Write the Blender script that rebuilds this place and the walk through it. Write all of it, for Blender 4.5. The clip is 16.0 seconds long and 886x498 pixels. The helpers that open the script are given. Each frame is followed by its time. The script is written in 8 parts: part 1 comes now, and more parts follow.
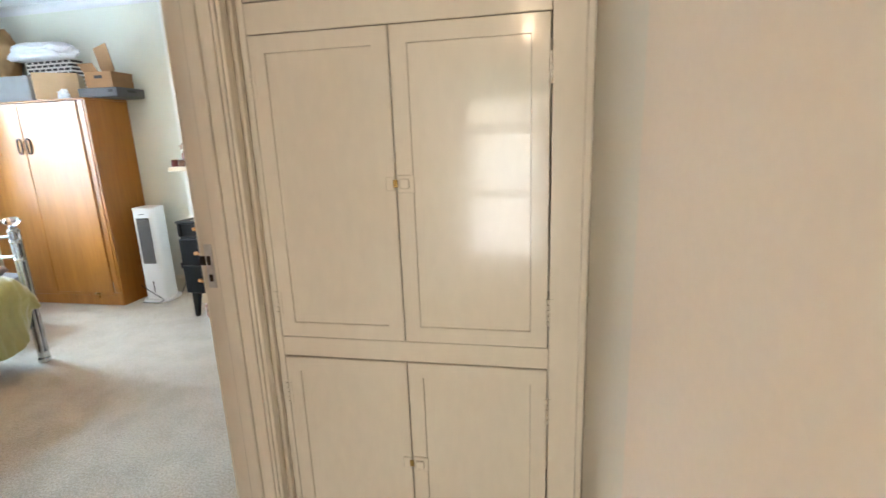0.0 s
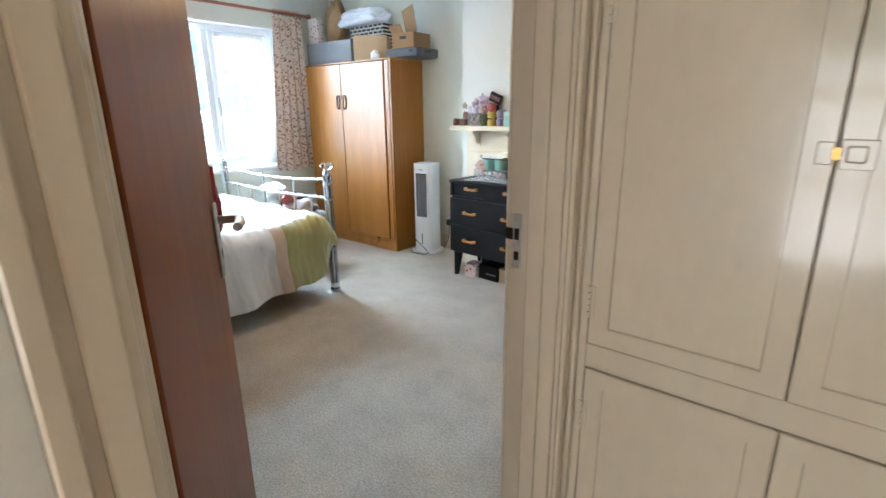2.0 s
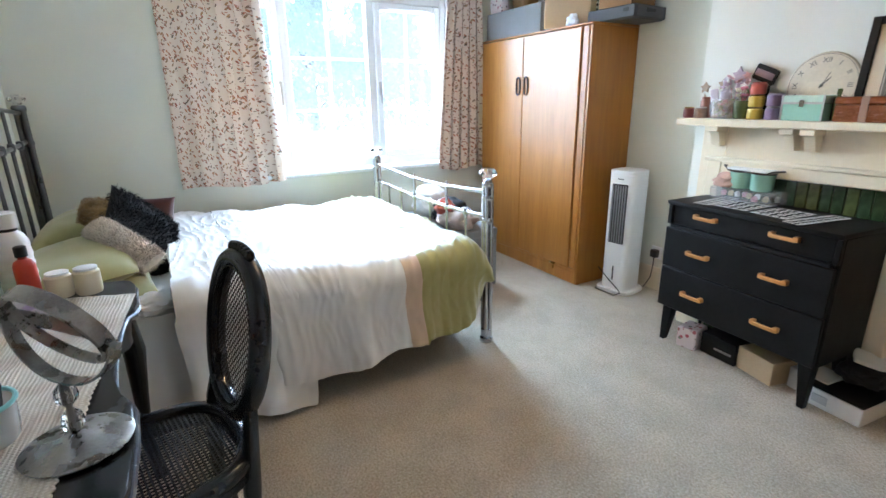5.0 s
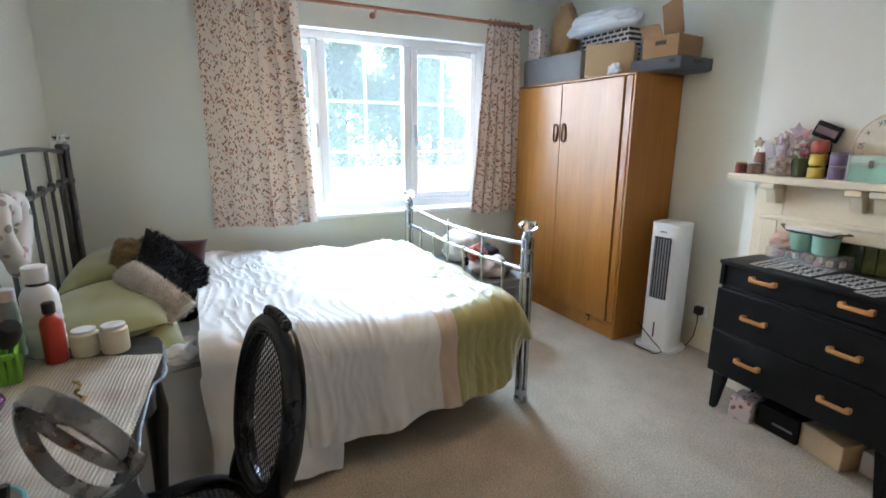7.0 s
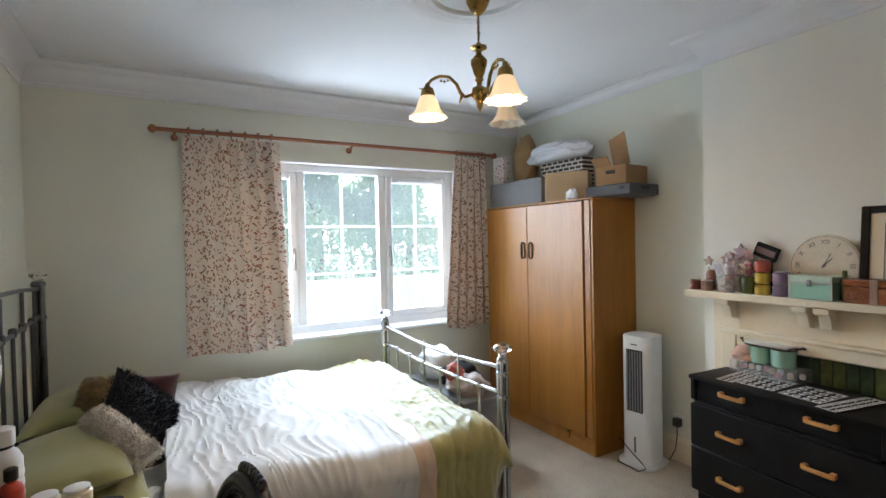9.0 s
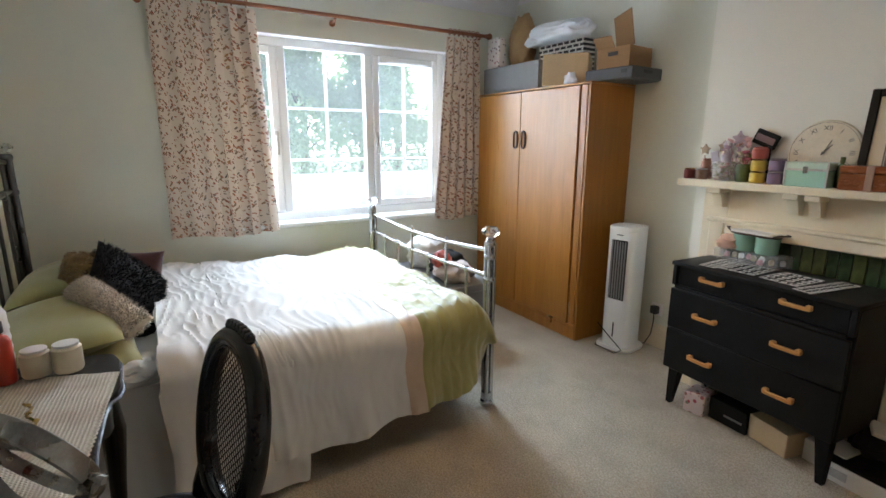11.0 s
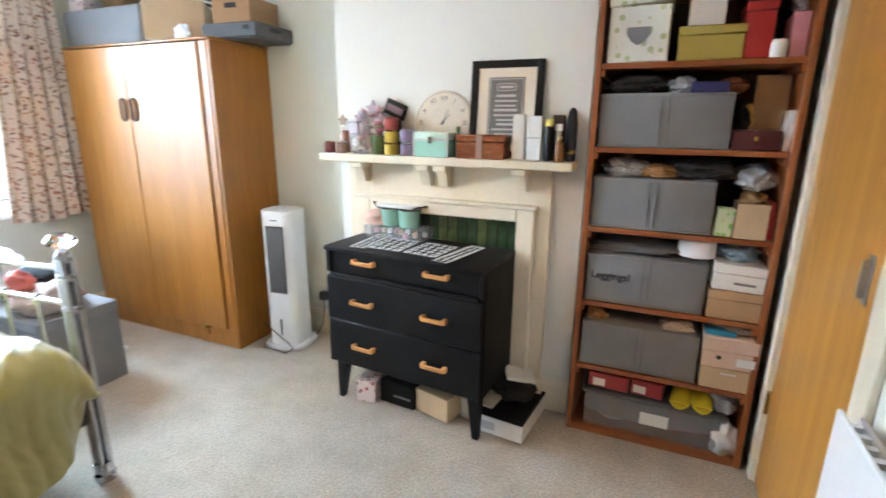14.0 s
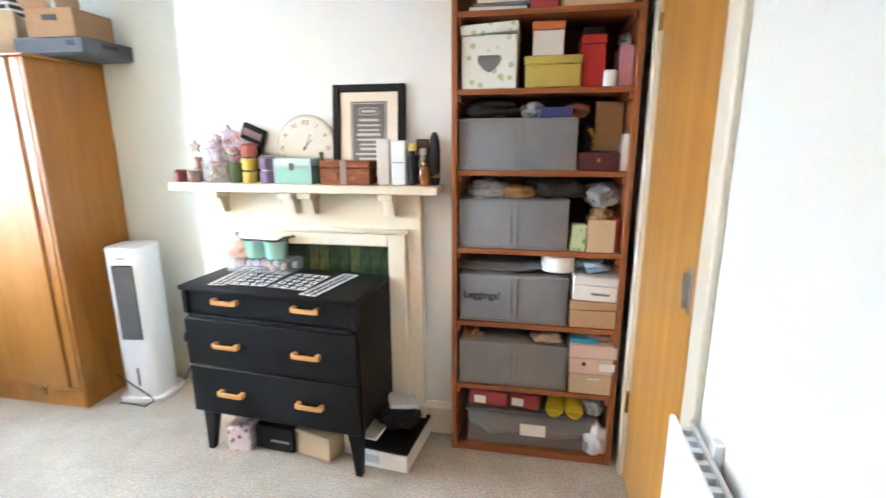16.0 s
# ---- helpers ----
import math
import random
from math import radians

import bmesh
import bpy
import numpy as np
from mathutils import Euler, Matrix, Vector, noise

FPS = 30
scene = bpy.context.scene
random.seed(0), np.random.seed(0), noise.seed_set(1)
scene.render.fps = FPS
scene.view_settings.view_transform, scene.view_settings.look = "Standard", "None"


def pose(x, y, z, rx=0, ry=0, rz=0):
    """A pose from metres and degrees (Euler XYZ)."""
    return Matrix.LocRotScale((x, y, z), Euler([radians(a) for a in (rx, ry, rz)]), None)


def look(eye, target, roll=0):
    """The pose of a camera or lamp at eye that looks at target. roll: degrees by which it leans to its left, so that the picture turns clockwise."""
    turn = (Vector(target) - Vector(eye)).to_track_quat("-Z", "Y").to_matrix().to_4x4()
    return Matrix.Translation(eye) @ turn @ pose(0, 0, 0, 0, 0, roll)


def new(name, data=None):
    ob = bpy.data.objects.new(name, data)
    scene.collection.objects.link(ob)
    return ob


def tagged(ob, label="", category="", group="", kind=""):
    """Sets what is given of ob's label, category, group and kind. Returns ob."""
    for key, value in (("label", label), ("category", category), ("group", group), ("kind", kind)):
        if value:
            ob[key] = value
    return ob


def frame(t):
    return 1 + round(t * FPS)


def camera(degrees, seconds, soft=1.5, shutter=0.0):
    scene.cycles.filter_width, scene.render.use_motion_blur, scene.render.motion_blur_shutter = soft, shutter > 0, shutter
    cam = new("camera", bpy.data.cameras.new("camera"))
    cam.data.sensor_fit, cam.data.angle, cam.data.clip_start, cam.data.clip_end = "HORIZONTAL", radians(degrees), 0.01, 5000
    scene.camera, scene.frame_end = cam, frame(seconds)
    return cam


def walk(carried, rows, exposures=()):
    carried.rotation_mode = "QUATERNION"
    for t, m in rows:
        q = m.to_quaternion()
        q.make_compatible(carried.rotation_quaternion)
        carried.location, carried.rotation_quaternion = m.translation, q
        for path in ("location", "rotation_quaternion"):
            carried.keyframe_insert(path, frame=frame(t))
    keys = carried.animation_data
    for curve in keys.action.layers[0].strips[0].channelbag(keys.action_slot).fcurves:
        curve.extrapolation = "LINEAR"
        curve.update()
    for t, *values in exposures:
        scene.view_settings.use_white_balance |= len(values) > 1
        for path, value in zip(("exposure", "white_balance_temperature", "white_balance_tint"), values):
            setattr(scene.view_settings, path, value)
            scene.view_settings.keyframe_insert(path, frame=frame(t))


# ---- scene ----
cam = camera(84.4, 16.0, shutter=0.3)
PATH = [
    (0, (0.3, 0.421, 1.348), (-0.09, 2.328, 0.885), -2.2),
    (0.5, (0.232, 0.448, 1.348), (-0.324, 2.315, 0.895), -0.9),
    (0.8, (0.218, 0.472, 1.351), (-0.407, 2.319, 0.908), -0.2),
    (1, (0.194, 0.498, 1.345), (-0.522, 2.313, 0.905), -0.4),
    (1.5, (0.11, 0.554, 1.339), (-0.918, 2.201, 0.859), -0.0),
    (2, (-0.048, 0.659, 1.299), (-1.273, 2.14, 0.746), -0.7),
    (2.5, (-0.225, 0.809, 1.297), (-1.528, 2.228, 0.758), -1.3),
    (3, (-0.367, 1.011, 1.3), (-1.81, 2.298, 0.789), 0.1),
    (3.2, (-0.402, 1.053, 1.31), (-1.885, 2.29, 0.787), 0.6),
    (5.5, (-0.935, 1.414, 1.271), (-2.632, 2.297, 0.69), -1.1),
    (6, (-0.984, 1.39, 1.274), (-2.708, 2.224, 0.698), -0.6),
    (6.5, (-0.997, 1.369, 1.282), (-2.731, 2.193, 0.721), -0.3),
    (7, (-0.986, 1.378, 1.34), (-2.722, 2.262, 0.888), 0.4),
    (7.5, (-0.973, 1.367, 1.407), (-2.731, 2.285, 1.148), -0.1),
    (8, (-0.943, 1.342, 1.464), (-2.691, 2.31, 1.381), -1.1),
    (8.2, (-0.92, 1.35, 1.479), (-2.658, 2.339, 1.451), -1.4),
    (10.5, (-0.936, 1.363, 1.387), (-2.636, 2.39, 1.147), 0.4),
    (11, (-0.963, 1.373, 1.357), (-2.634, 2.383, 0.924), 0.2),
    (11.5, (-0.968, 1.37, 1.333), (-2.607, 2.413, 0.855), 0.7),
    (12, (-0.949, 1.415, 1.322), (-2.46, 2.619, 0.805), 1.1),
    (12.5, (-0.945, 1.481, 1.339), (-2.327, 2.824, 0.805), -0.1),
    (13, (-0.997, 1.606, 1.325), (-2.26, 3.066, 0.799), -1.0),
    (13.5, (-1.031, 1.725, 1.319), (-2.163, 3.292, 0.809), -0.3),
    (14, (-1.06, 1.854, 1.32), (-1.833, 3.627, 0.812), 0.5),
    (14.5, (-1.071, 1.914, 1.327), (-1.463, 3.817, 0.85), 0.5),
    (15, (-1.017, 1.948, 1.341), (-1.192, 3.893, 0.91), 0.6),
    (15.5, (-0.986, 1.943, 1.339), (-1.085, 3.893, 0.904), 0.2),
    (16, (-0.976, 1.938, 1.366), (-1.354, 3.847, 0.908), -0.3),
]
walk(cam, [(t, look(eye, target, roll)) for t, eye, target, roll in PATH],
     exposures=[(0, 1.88, 6350, 10), (0.5, 1.68, 6250, 10), (1.0, 1.3, 6150, 10), (1.5, 1.35, 6150, 10), (2.5, 1.68, 5750, 10), (3.0, 1.75, 5700, 10), (5.5, 1.3, 6050, 10), (7.0, 0.9, 6300, 12), (8.0, 0.55, 6650, 14),
                (10.5, 0.5, 7050, 14), (11.5, 0.75, 7050, 14), (12.5, 1.1, 6750, 14), (13.5, 1.55, 6350, 12), (14.5, 2.05, 6150, 12), (15.0, 2.25, 6100, 12), (16.0, 2.35, 6100, 12)])

# ---- light ----
world = bpy.data.worlds.new("sky")
scene.world = world
world.use_nodes = True
wn = world.node_tree
sky = wn.nodes.new("ShaderNodeTexSky")
sky.sky_type, sky.sun_disc = "NISHITA", False
sky.sun_elevation, sky.sun_rotation = radians(30), radians(-77)
sky.air_density, sky.dust_density = 1.0, 0.6
wn.links.new(sky.outputs[0], wn.nodes["Background"].inputs[0])
wn.nodes["Background"].inputs[1].default_value = 0.15


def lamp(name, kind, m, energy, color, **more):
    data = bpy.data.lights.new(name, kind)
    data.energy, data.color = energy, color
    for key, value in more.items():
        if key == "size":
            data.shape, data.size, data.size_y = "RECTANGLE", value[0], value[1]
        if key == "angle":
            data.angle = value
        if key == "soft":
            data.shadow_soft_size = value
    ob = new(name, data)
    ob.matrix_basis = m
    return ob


# bright hazy sky low in front of the bedroom window, as one wide soft sun
lamp("sun", "SUN", look((-9.3, 2.2, 5.6), (0, 0, 0)), 1.55, (0.47, 0.73, 1.0), angle=radians(22))
# area lamps standing in for daylight from overhead into the bedroom window, and through the glazed hall door
lamp("window_daylight", "AREA", look((-5.65, 3.75, 3.08), (-3.2, 1.2, 0.8)), 390, (0.58, 0.79, 1.0), size=(2.6, 1.5))
# added fill lamp hidden below the sill, imitates paving bounce onto the ceiling
lamp("ceiling_fill", "AREA", look((-5.75, 2.66, 0.1), (-3.6, 2.66, 2.3)), 90, (0.66, 0.83, 1.0), size=(2.6, 1.0))
lamp("hall_daylight", "AREA", look((-0.05, -2.05, 0.86), (-0.05, 0, 0.86)), 9.3, (1.0, 0.96, 0.90), size=(0.9, 1.5))

# ---- materials ----
def nodes_of(name):
    mat = bpy.data.materials.new(name)
    mat.use_nodes = True
    nt = mat.node_tree
    return mat, nt, nt.nodes["Principled BSDF"]


def node(nt, kind, **values):
    n = nt.nodes.new(kind)
    for key, value in values.items():
        n.inputs[key].default_value = value
    return n


def ramp(nt, stops):
    n = nt.nodes.new("ShaderNodeValToRGB")
    while len(n.color_ramp.elements) < len(stops):
        n.color_ramp.elements.new(0.5)
    for e, (at, c) in zip(n.color_ramp.elements, stops):
        e.position, e.color = at, (*c, 1)
    return n


def shade(c, k):
    return tuple(min(1, v * k) for v in c)


def surface(name, color, rough=0.5, metal=0.0, vary=0.10, scale=6.0, bump=0.15, fine=90.0, stretch=(1, 1, 1), sheen=0.0, coat=0.0, depth=0.002, spec=0.5):
    """Colour that drifts at a coarse and a fine scale, with fine relief and uneven gloss."""
    mat, nt, b = nodes_of(name)
    tc = nt.nodes.new("ShaderNodeTexCoord")
    mp = node(nt, "ShaderNodeMapping", Scale=stretch)
    nt.links.new(tc.outputs["Object"], mp.inputs[0])
    info = nt.nodes.new("ShaderNodeObjectInfo")
    coarse = node(nt, "ShaderNodeTexNoise", Scale=scale, Detail=4.0)
    grain = node(nt, "ShaderNodeTexNoise", Scale=fine, Detail=3.0)
    nt.links.new(mp.outputs[0], coarse.inputs["Vector"])
    nt.links.new(mp.outputs[0], grain.inputs["Vector"])
    mix = nt.nodes.new("ShaderNodeMix")
    mix.data_type, mix.inputs[0].default_value = "FLOAT", 0.4
    nt.links.new(coarse.outputs[0], mix.inputs[2])
    nt.links.new(grain.outputs[0], mix.inputs[3])
    r = ramp(nt, [(0.3, shade(color, 1 - vary)), (0.7, shade(color, 1 + vary))])
    nt.links.new(mix.outputs[0], r.inputs[0])
    nt.links.new(r.outputs[0], b.inputs["Base Color"])
    rr = node(nt, "ShaderNodeMapRange", **{"To Min": max(0.02, rough - 0.07), "To Max": min(1, rough + 0.07)})
    nt.links.new(coarse.outputs[0], rr.inputs[0])
    nt.links.new(rr.outputs[0], b.inputs["Roughness"])
    bp = node(nt, "ShaderNodeBump", Strength=bump, Distance=depth)
    nt.links.new(grain.outputs[0], bp.inputs["Height"])
    nt.links.new(bp.outputs[0], b.inputs["Normal"])
    b.inputs["Metallic"].default_value = metal
    b.inputs["Sheen Weight"].default_value = sheen
    b.inputs["Coat Weight"].default_value = coat
    b.inputs["Specular IOR Level"].default_value = spec
    return mat


def timber(name, dark, light, rough=0.35, stretch=(14, 14, 0.9), coat=0.15, seams=0.0):
    """Veneer or solid wood with the grain along the axis of the smallest stretch."""
    mat, nt, b = nodes_of(name)
    tc = nt.nodes.new("ShaderNodeTexCoord")
    mp = node(nt, "ShaderNodeMapping", Scale=stretch)
    nt.links.new(tc.outputs["Object"], mp.inputs[0])
    broad = node(nt, "ShaderNodeTexNoise", Scale=1.0, Detail=3.0, Distortion=0.6)
    fine = node(nt, "ShaderNodeTexNoise", Scale=7.0, Detail=5.0)
    nt.links.new(mp.outputs[0], broad.inputs["Vector"])
    nt.links.new(mp.outputs[0], fine.inputs["Vector"])
    mix = nt.nodes.new("ShaderNodeMix")
    mix.data_type, mix.inputs[0].default_value = "FLOAT", 0.45
    nt.links.new(broad.outputs[0], mix.inputs[2])
    nt.links.new(fine.outputs[0], mix.inputs[3])
    mid = tuple((a + c) / 2 for a, c in zip(dark, light))
    r = ramp(nt, [(0.30, dark), (0.5, mid), (0.72, light)])
    nt.links.new(mix.outputs[0], r.inputs[0])
    nt.links.new(r.outputs[0], b.inputs["Base Color"])
    rr = node(nt, "ShaderNodeMapRange", **{"To Min": rough - 0.08, "To Max": rough + 0.1})
    nt.links.new(fine.outputs[0], rr.inputs[0])
    nt.links.new(rr.outputs[0], b.inputs["Roughness"])
    bp = node(nt, "ShaderNodeBump", Strength=0.12, Distance=0.001)
    nt.links.new(fine.outputs[0], bp.inputs["Height"])
    nt.links.new(bp.outputs[0], b.inputs["Normal"])
    b.inputs["Coat Weight"].default_value = coat
    b.inputs["Coat Roughness"].default_value = 0.25
    return mat


def carpet_material():
    mat, nt, b = nodes_of("carpet")
    tc = nt.nodes.new("ShaderNodeTexCoord")
    tuft = node(nt, "ShaderNodeTexVoronoi", Scale=330.0)
    mott = node(nt, "ShaderNodeTexNoise", Scale=120.0, Detail=6.0, Roughness=0.8)
    worn = node(nt, "ShaderNodeTexNoise", Scale=5.0, Detail=6.0, Roughness=0.65)
    for n in (tuft, mott, worn):
        nt.links.new(tc.outputs["Object"], n.inputs["Vector"])
    a = ramp(nt, [(0.36, (0.245, 0.200, 0.142)), (0.5, (0.475, 0.405, 0.310)), (0.64, (0.67, 0.590, 0.475))])
    nt.links.new(mott.outputs[0], a.inputs[0])
    m = nt.nodes.new("ShaderNodeMix")
    m.data_type, m.blend_type = "RGBA", "MULTIPLY"
    m.inputs[0].default_value = 0.55
    w = ramp(nt, [(0.36, (0.68, 0.65, 0.60)), (0.62, (1, 1, 1))])
    nt.links.new(worn.outputs[0], w.inputs[0])
    nt.links.new(a.outputs[0], m.inputs[6])
    nt.links.new(w.outputs[0], m.inputs[7])
    nt.links.new(m.outputs[2], b.inputs["Base Color"])
    b.inputs["Roughness"].default_value = 0.95
    b.inputs["Sheen Weight"].default_value = 0.25
    add = nt.nodes.new("ShaderNodeMath")
    nt.links.new(tuft.outputs[0], add.inputs[0])
    nt.links.new(mott.outputs[0], add.inputs[1])
    bp = node(nt, "ShaderNodeBump", Strength=0.5, Distance=0.005)
    nt.links.new(add.outputs[0], bp.inputs["Height"])
    nt.links.new(bp.outputs[0], b.inputs["Normal"])
    return mat


def sprig_material():
    """Cream cotton printed with small leaf sprigs in rust, ochre and grey-green."""
    mat, nt, b = nodes_of("printed_curtain_cotton")
    tc = nt.nodes.new("ShaderNodeTexCoord")
    last = node(nt, "ShaderNodeRGB")
    last.outputs[0].default_value = (0.72, 0.61, 0.51, 1)
    socket = last.outputs[0]
    for turn, scale, tint, cut in ((35, 29.0, ((0.26, 0.050, 0.025), (0.46, 0.17, 0.07)), 0.26), (-40, 26.0, ((0.10, 0.085, 0.07), (0.36, 0.18, 0.06)), 0.24),
                                   (80, 33.0, ((0.44, 0.11, 0.06), (0.17, 0.15, 0.12)), 0.21)):
        mp = nt.nodes.new("ShaderNodeMapping")
        mp.vector_type = "TEXTURE"
        mp.inputs["Scale"].default_value = (1 / (scale * 1.75), 1 / (scale * 0.80), 1)
        mp.inputs["Rotation"].default_value = (0, 0, radians(turn))
        nt.links.new(tc.outputs["UV"], mp.inputs[0])
        v = node(nt, "ShaderNodeTexVoronoi", Scale=1.0)
        nt.links.new(mp.outputs[0], v.inputs["Vector"])
        edge = node(nt, "ShaderNodeMapRange", **{"From Min": cut, "From Max": cut + 0.05, "To Min": 0.9, "To Max": 0.0})
        nt.links.new(v.outputs["Distance"], edge.inputs[0])
        col = nt.nodes.new("ShaderNodeMix")
        col.data_type = "RGBA"
        sep = nt.nodes.new("ShaderNodeSeparateColor")
        nt.links.new(v.outputs["Color"], sep.inputs[0])
        nt.links.new(sep.outputs[0], col.inputs[0])
        col.inputs[6].default_value, col.inputs[7].default_value = (*tint[0], 1), (*tint[1], 1)
        mix = nt.nodes.new("ShaderNodeMix")
        mix.data_type = "RGBA"
        nt.links.new(edge.outputs[0], mix.inputs[0])
        nt.links.new(socket, mix.inputs[6])
        nt.links.new(col.outputs[2], mix.inputs[7])
        socket = mix.outputs[2]
    nt.links.new(socket, b.inputs["Base Color"])
    weave = node(nt, "ShaderNodeTexNoise", Scale=420.0, Detail=2.0)
    nt.links.new(tc.outputs["UV"], weave.inputs["Vector"])
    bp = node(nt, "ShaderNodeBump", Strength=0.2, Distance=0.001)
    nt.links.new(weave.outputs[0], bp.inputs["Height"])
    nt.links.new(bp.outputs[0], b.inputs["Normal"])
    b.inputs["Roughness"].default_value = 0.85
    b.inputs["Sheen Weight"].default_value = 0.2
    thin = nt.nodes.new("ShaderNodeBsdfTranslucent")
    nt.links.new(socket, thin.inputs["Color"])
    both = nt.nodes.new("ShaderNodeMixShader")
    both.inputs[0].default_value = 0.14
    nt.links.new(b.outputs[0], both.inputs[1])
    nt.links.new(thin.outputs[0], both.inputs[2])
    nt.links.new(both.outputs[0], nt.nodes["Material Output"].inputs[0])
    return mat


def clear(name, color=(1, 1, 1), rough=0.0, ior=1.45):
    mat, nt, b = nodes_of(name)
    b.inputs["Base Color"].default_value = (*color, 1)
    b.inputs["Transmission Weight"].default_value = 1.0
    b.inputs["Roughness"].default_value = rough
    b.inputs["IOR"].default_value = ior
    return mat


def film_plastic(name, color, share, rough=0.2):
    """Thin clear plastic: mostly see-through, with a skin of gloss."""
    mat, nt, b = nodes_of(name)
    b.inputs["Base Color"].default_value, b.inputs["Roughness"].default_value = (*color, 1), rough
    t = nt.nodes.new("ShaderNodeBsdfTransparent")
    mix = nt.nodes.new("ShaderNodeMixShader")
    mix.inputs[0].default_value = share
    nt.links.new(t.outputs[0], mix.inputs[1])
    nt.links.new(b.outputs[0], mix.inputs[2])
    nt.links.new(mix.outputs[0], nt.nodes["Material Output"].inputs[0])
    return mat


def glowing(name, color, strength, base):
    mat, nt, b = nodes_of(name)
    b.inputs["Base Color"].default_value = (*base, 1)
    b.inputs["Roughness"].default_value = 0.35
    b.inputs["Emission Color"].default_value = (*color, 1)
    b.inputs["Emission Strength"].default_value = strength
    return mat


WALL = surface("pale_cream_wall_paint", (0.70, 0.715, 0.63), 0.75, vary=0.035, scale=1.6, bump=0.12, fine=140)
BREAST = surface("off_white_breast_paint", (0.77, 0.77, 0.71), 0.75, vary=0.03, scale=1.6, bump=0.12, fine=140)
CEIL = surface("white_ceiling_paint", (0.74, 0.74, 0.76), 0.85, vary=0.03, scale=2.0, bump=0.15, fine=90)
HALL = surface("cream_hall_wall", (0.72, 0.66, 0.54), 0.7, vary=0.04, scale=2.0, bump=0.15, fine=120)
PEACH = surface("peach_hall_wall", (0.78, 0.66, 0.53), 0.75, vary=0.04, scale=2.0, bump=0.15, fine=120)
GLOSS = surface("aged_cream_gloss_paint", (0.74, 0.655, 0.525), 0.15, vary=0.05, scale=3.0, bump=0.22, fine=38, stretch=(1, 1, 0.4), coat=0.35, depth=0.0012)
TRIM = surface("cream_trim_paint", (0.74, 0.67, 0.53), 0.35, vary=0.05, scale=4.0, bump=0.1, fine=60)
UPVC = surface("white_window_plastic", (0.85, 0.86, 0.87), 0.3, vary=0.02, bump=0.02)
MANTEL = surface("ivory_mantel_paint", (0.80, 0.71, 0.55), 0.4, vary=0.05, scale=5, bump=0.1, fine=50)
CARPET = carpet_material()
SPRIG = sprig_material()
WARDROBE = timber("golden_oak_veneer", (0.335, 0.126, 0.020), (0.51, 0.225, 0.046), 0.30, (9, 9, 0.7), 0.4)
# deeper oak tone for the wardrobe's side and back panels
WARDSIDE = timber("golden_oak_darker_veneer", (0.25, 0.090, 0.009), (0.40, 0.160, 0.020), 0.38, (6, 6, 0.5), 0.2)
DOORWOOD = timber("red_brown_varnished_door", (0.15, 0.034, 0.005), (0.28, 0.074, 0.011), 0.42, (13, 13, 0.8), 0.05)
DOORWOOD.node_tree.nodes["Principled BSDF"].inputs["Specular IOR Level"].default_value = 0.25
OAKDOOR = timber("honey_oak_door", (0.38, 0.15, 0.022), (0.60, 0.29, 0.055), 0.35, (17, 17, 0.6), 0.2)
SHELFWOOD = timber("orange_stained_pine", (0.20, 0.055, 0.014), (0.36, 0.115, 0.03), 0.4, (1.2, 16, 16), 0.15)
POLE = timber("reddish_varnished_pole", (0.20, 0.06, 0.02), (0.34, 0.11, 0.04), 0.3, (16, 0.8, 16), 0.3)
HANDLE = timber("light_orange_wood", (0.50, 0.22, 0.06), (0.66, 0.33, 0.11), 0.35, (2, 20, 20), 0.2)
BLACKPAINT = surface("matt_black_furniture_paint", (0.008, 0.008, 0.009), 0.5, vary=0.35, scale=9, bump=0.25, fine=70, spec=0.16)
BLACKGLOSS = surface("worn_black_lacquer", (0.010, 0.012, 0.017), 0.25, vary=0.3, scale=9, bump=0.15, fine=80)
STEEL = surface("brushed_nickel_tube", (0.50, 0.51, 0.53), 0.22, metal=1.0, vary=0.1, scale=20, bump=0.03)
DULLSTEEL = surface("dull_satin_metal", (0.52, 0.51, 0.49), 0.38, metal=1.0, vary=0.1, scale=20, bump=0.05)
BRASS = surface("aged_brass", (0.42, 0.27, 0.09), 0.28, metal=1.0, vary=0.25, scale=14, bump=0.08)
DARKIRON = surface("dark_bronze", (0.06, 0.045, 0.035), 0.4, metal=0.8, vary=0.2, scale=14)
WHITEPLASTIC = surface("white_plastic", (0.82, 0.83, 0.84), 0.35, vary=0.02, bump=0.03)
BLACKPLASTIC = surface("black_plastic", (0.015, 0.015, 0.017), 0.4, vary=0.2, bump=0.1)
GREYPLASTIC = surface("dark_grey_plastic", (0.075, 0.08, 0.09), 0.5, vary=0.12, bump=0.1)
COTTON = surface("white_cotton", (0.80, 0.79, 0.78), 0.85, vary=0.02, scale=3, bump=0.1, fine=500, sheen=0.2, depth=0.0008)
SATIN_GREEN = surface("olive_green_quilted_satin", (0.35, 0.32, 0.10), 0.46, vary=0.08, scale=5, bump=0.35, fine=26, sheen=0.5, depth=0.006, spec=0.7)
BLUSH = surface("blush_satin_band", (0.62, 0.47, 0.36), 0.5, vary=0.06, scale=7, bump=0.2, fine=30, sheen=0.3, depth=0.004)
GREENPILLOW = surface("sage_green_pillow_cotton", (0.37, 0.35, 0.155), 0.75, vary=0.06, bump=0.1, fine=200, sheen=0.3)
GREYFELT = surface("grey_felt_fabric", (0.20, 0.20, 0.205), 0.9, vary=0.1, scale=12, bump=0.3, fine=260, sheen=0.1)
KRAFT = surface("brown_cardboard", (0.44, 0.27, 0.14), 0.85, vary=0.10, scale=9, bump=0.1, fine=120, stretch=(1, 1, 3))
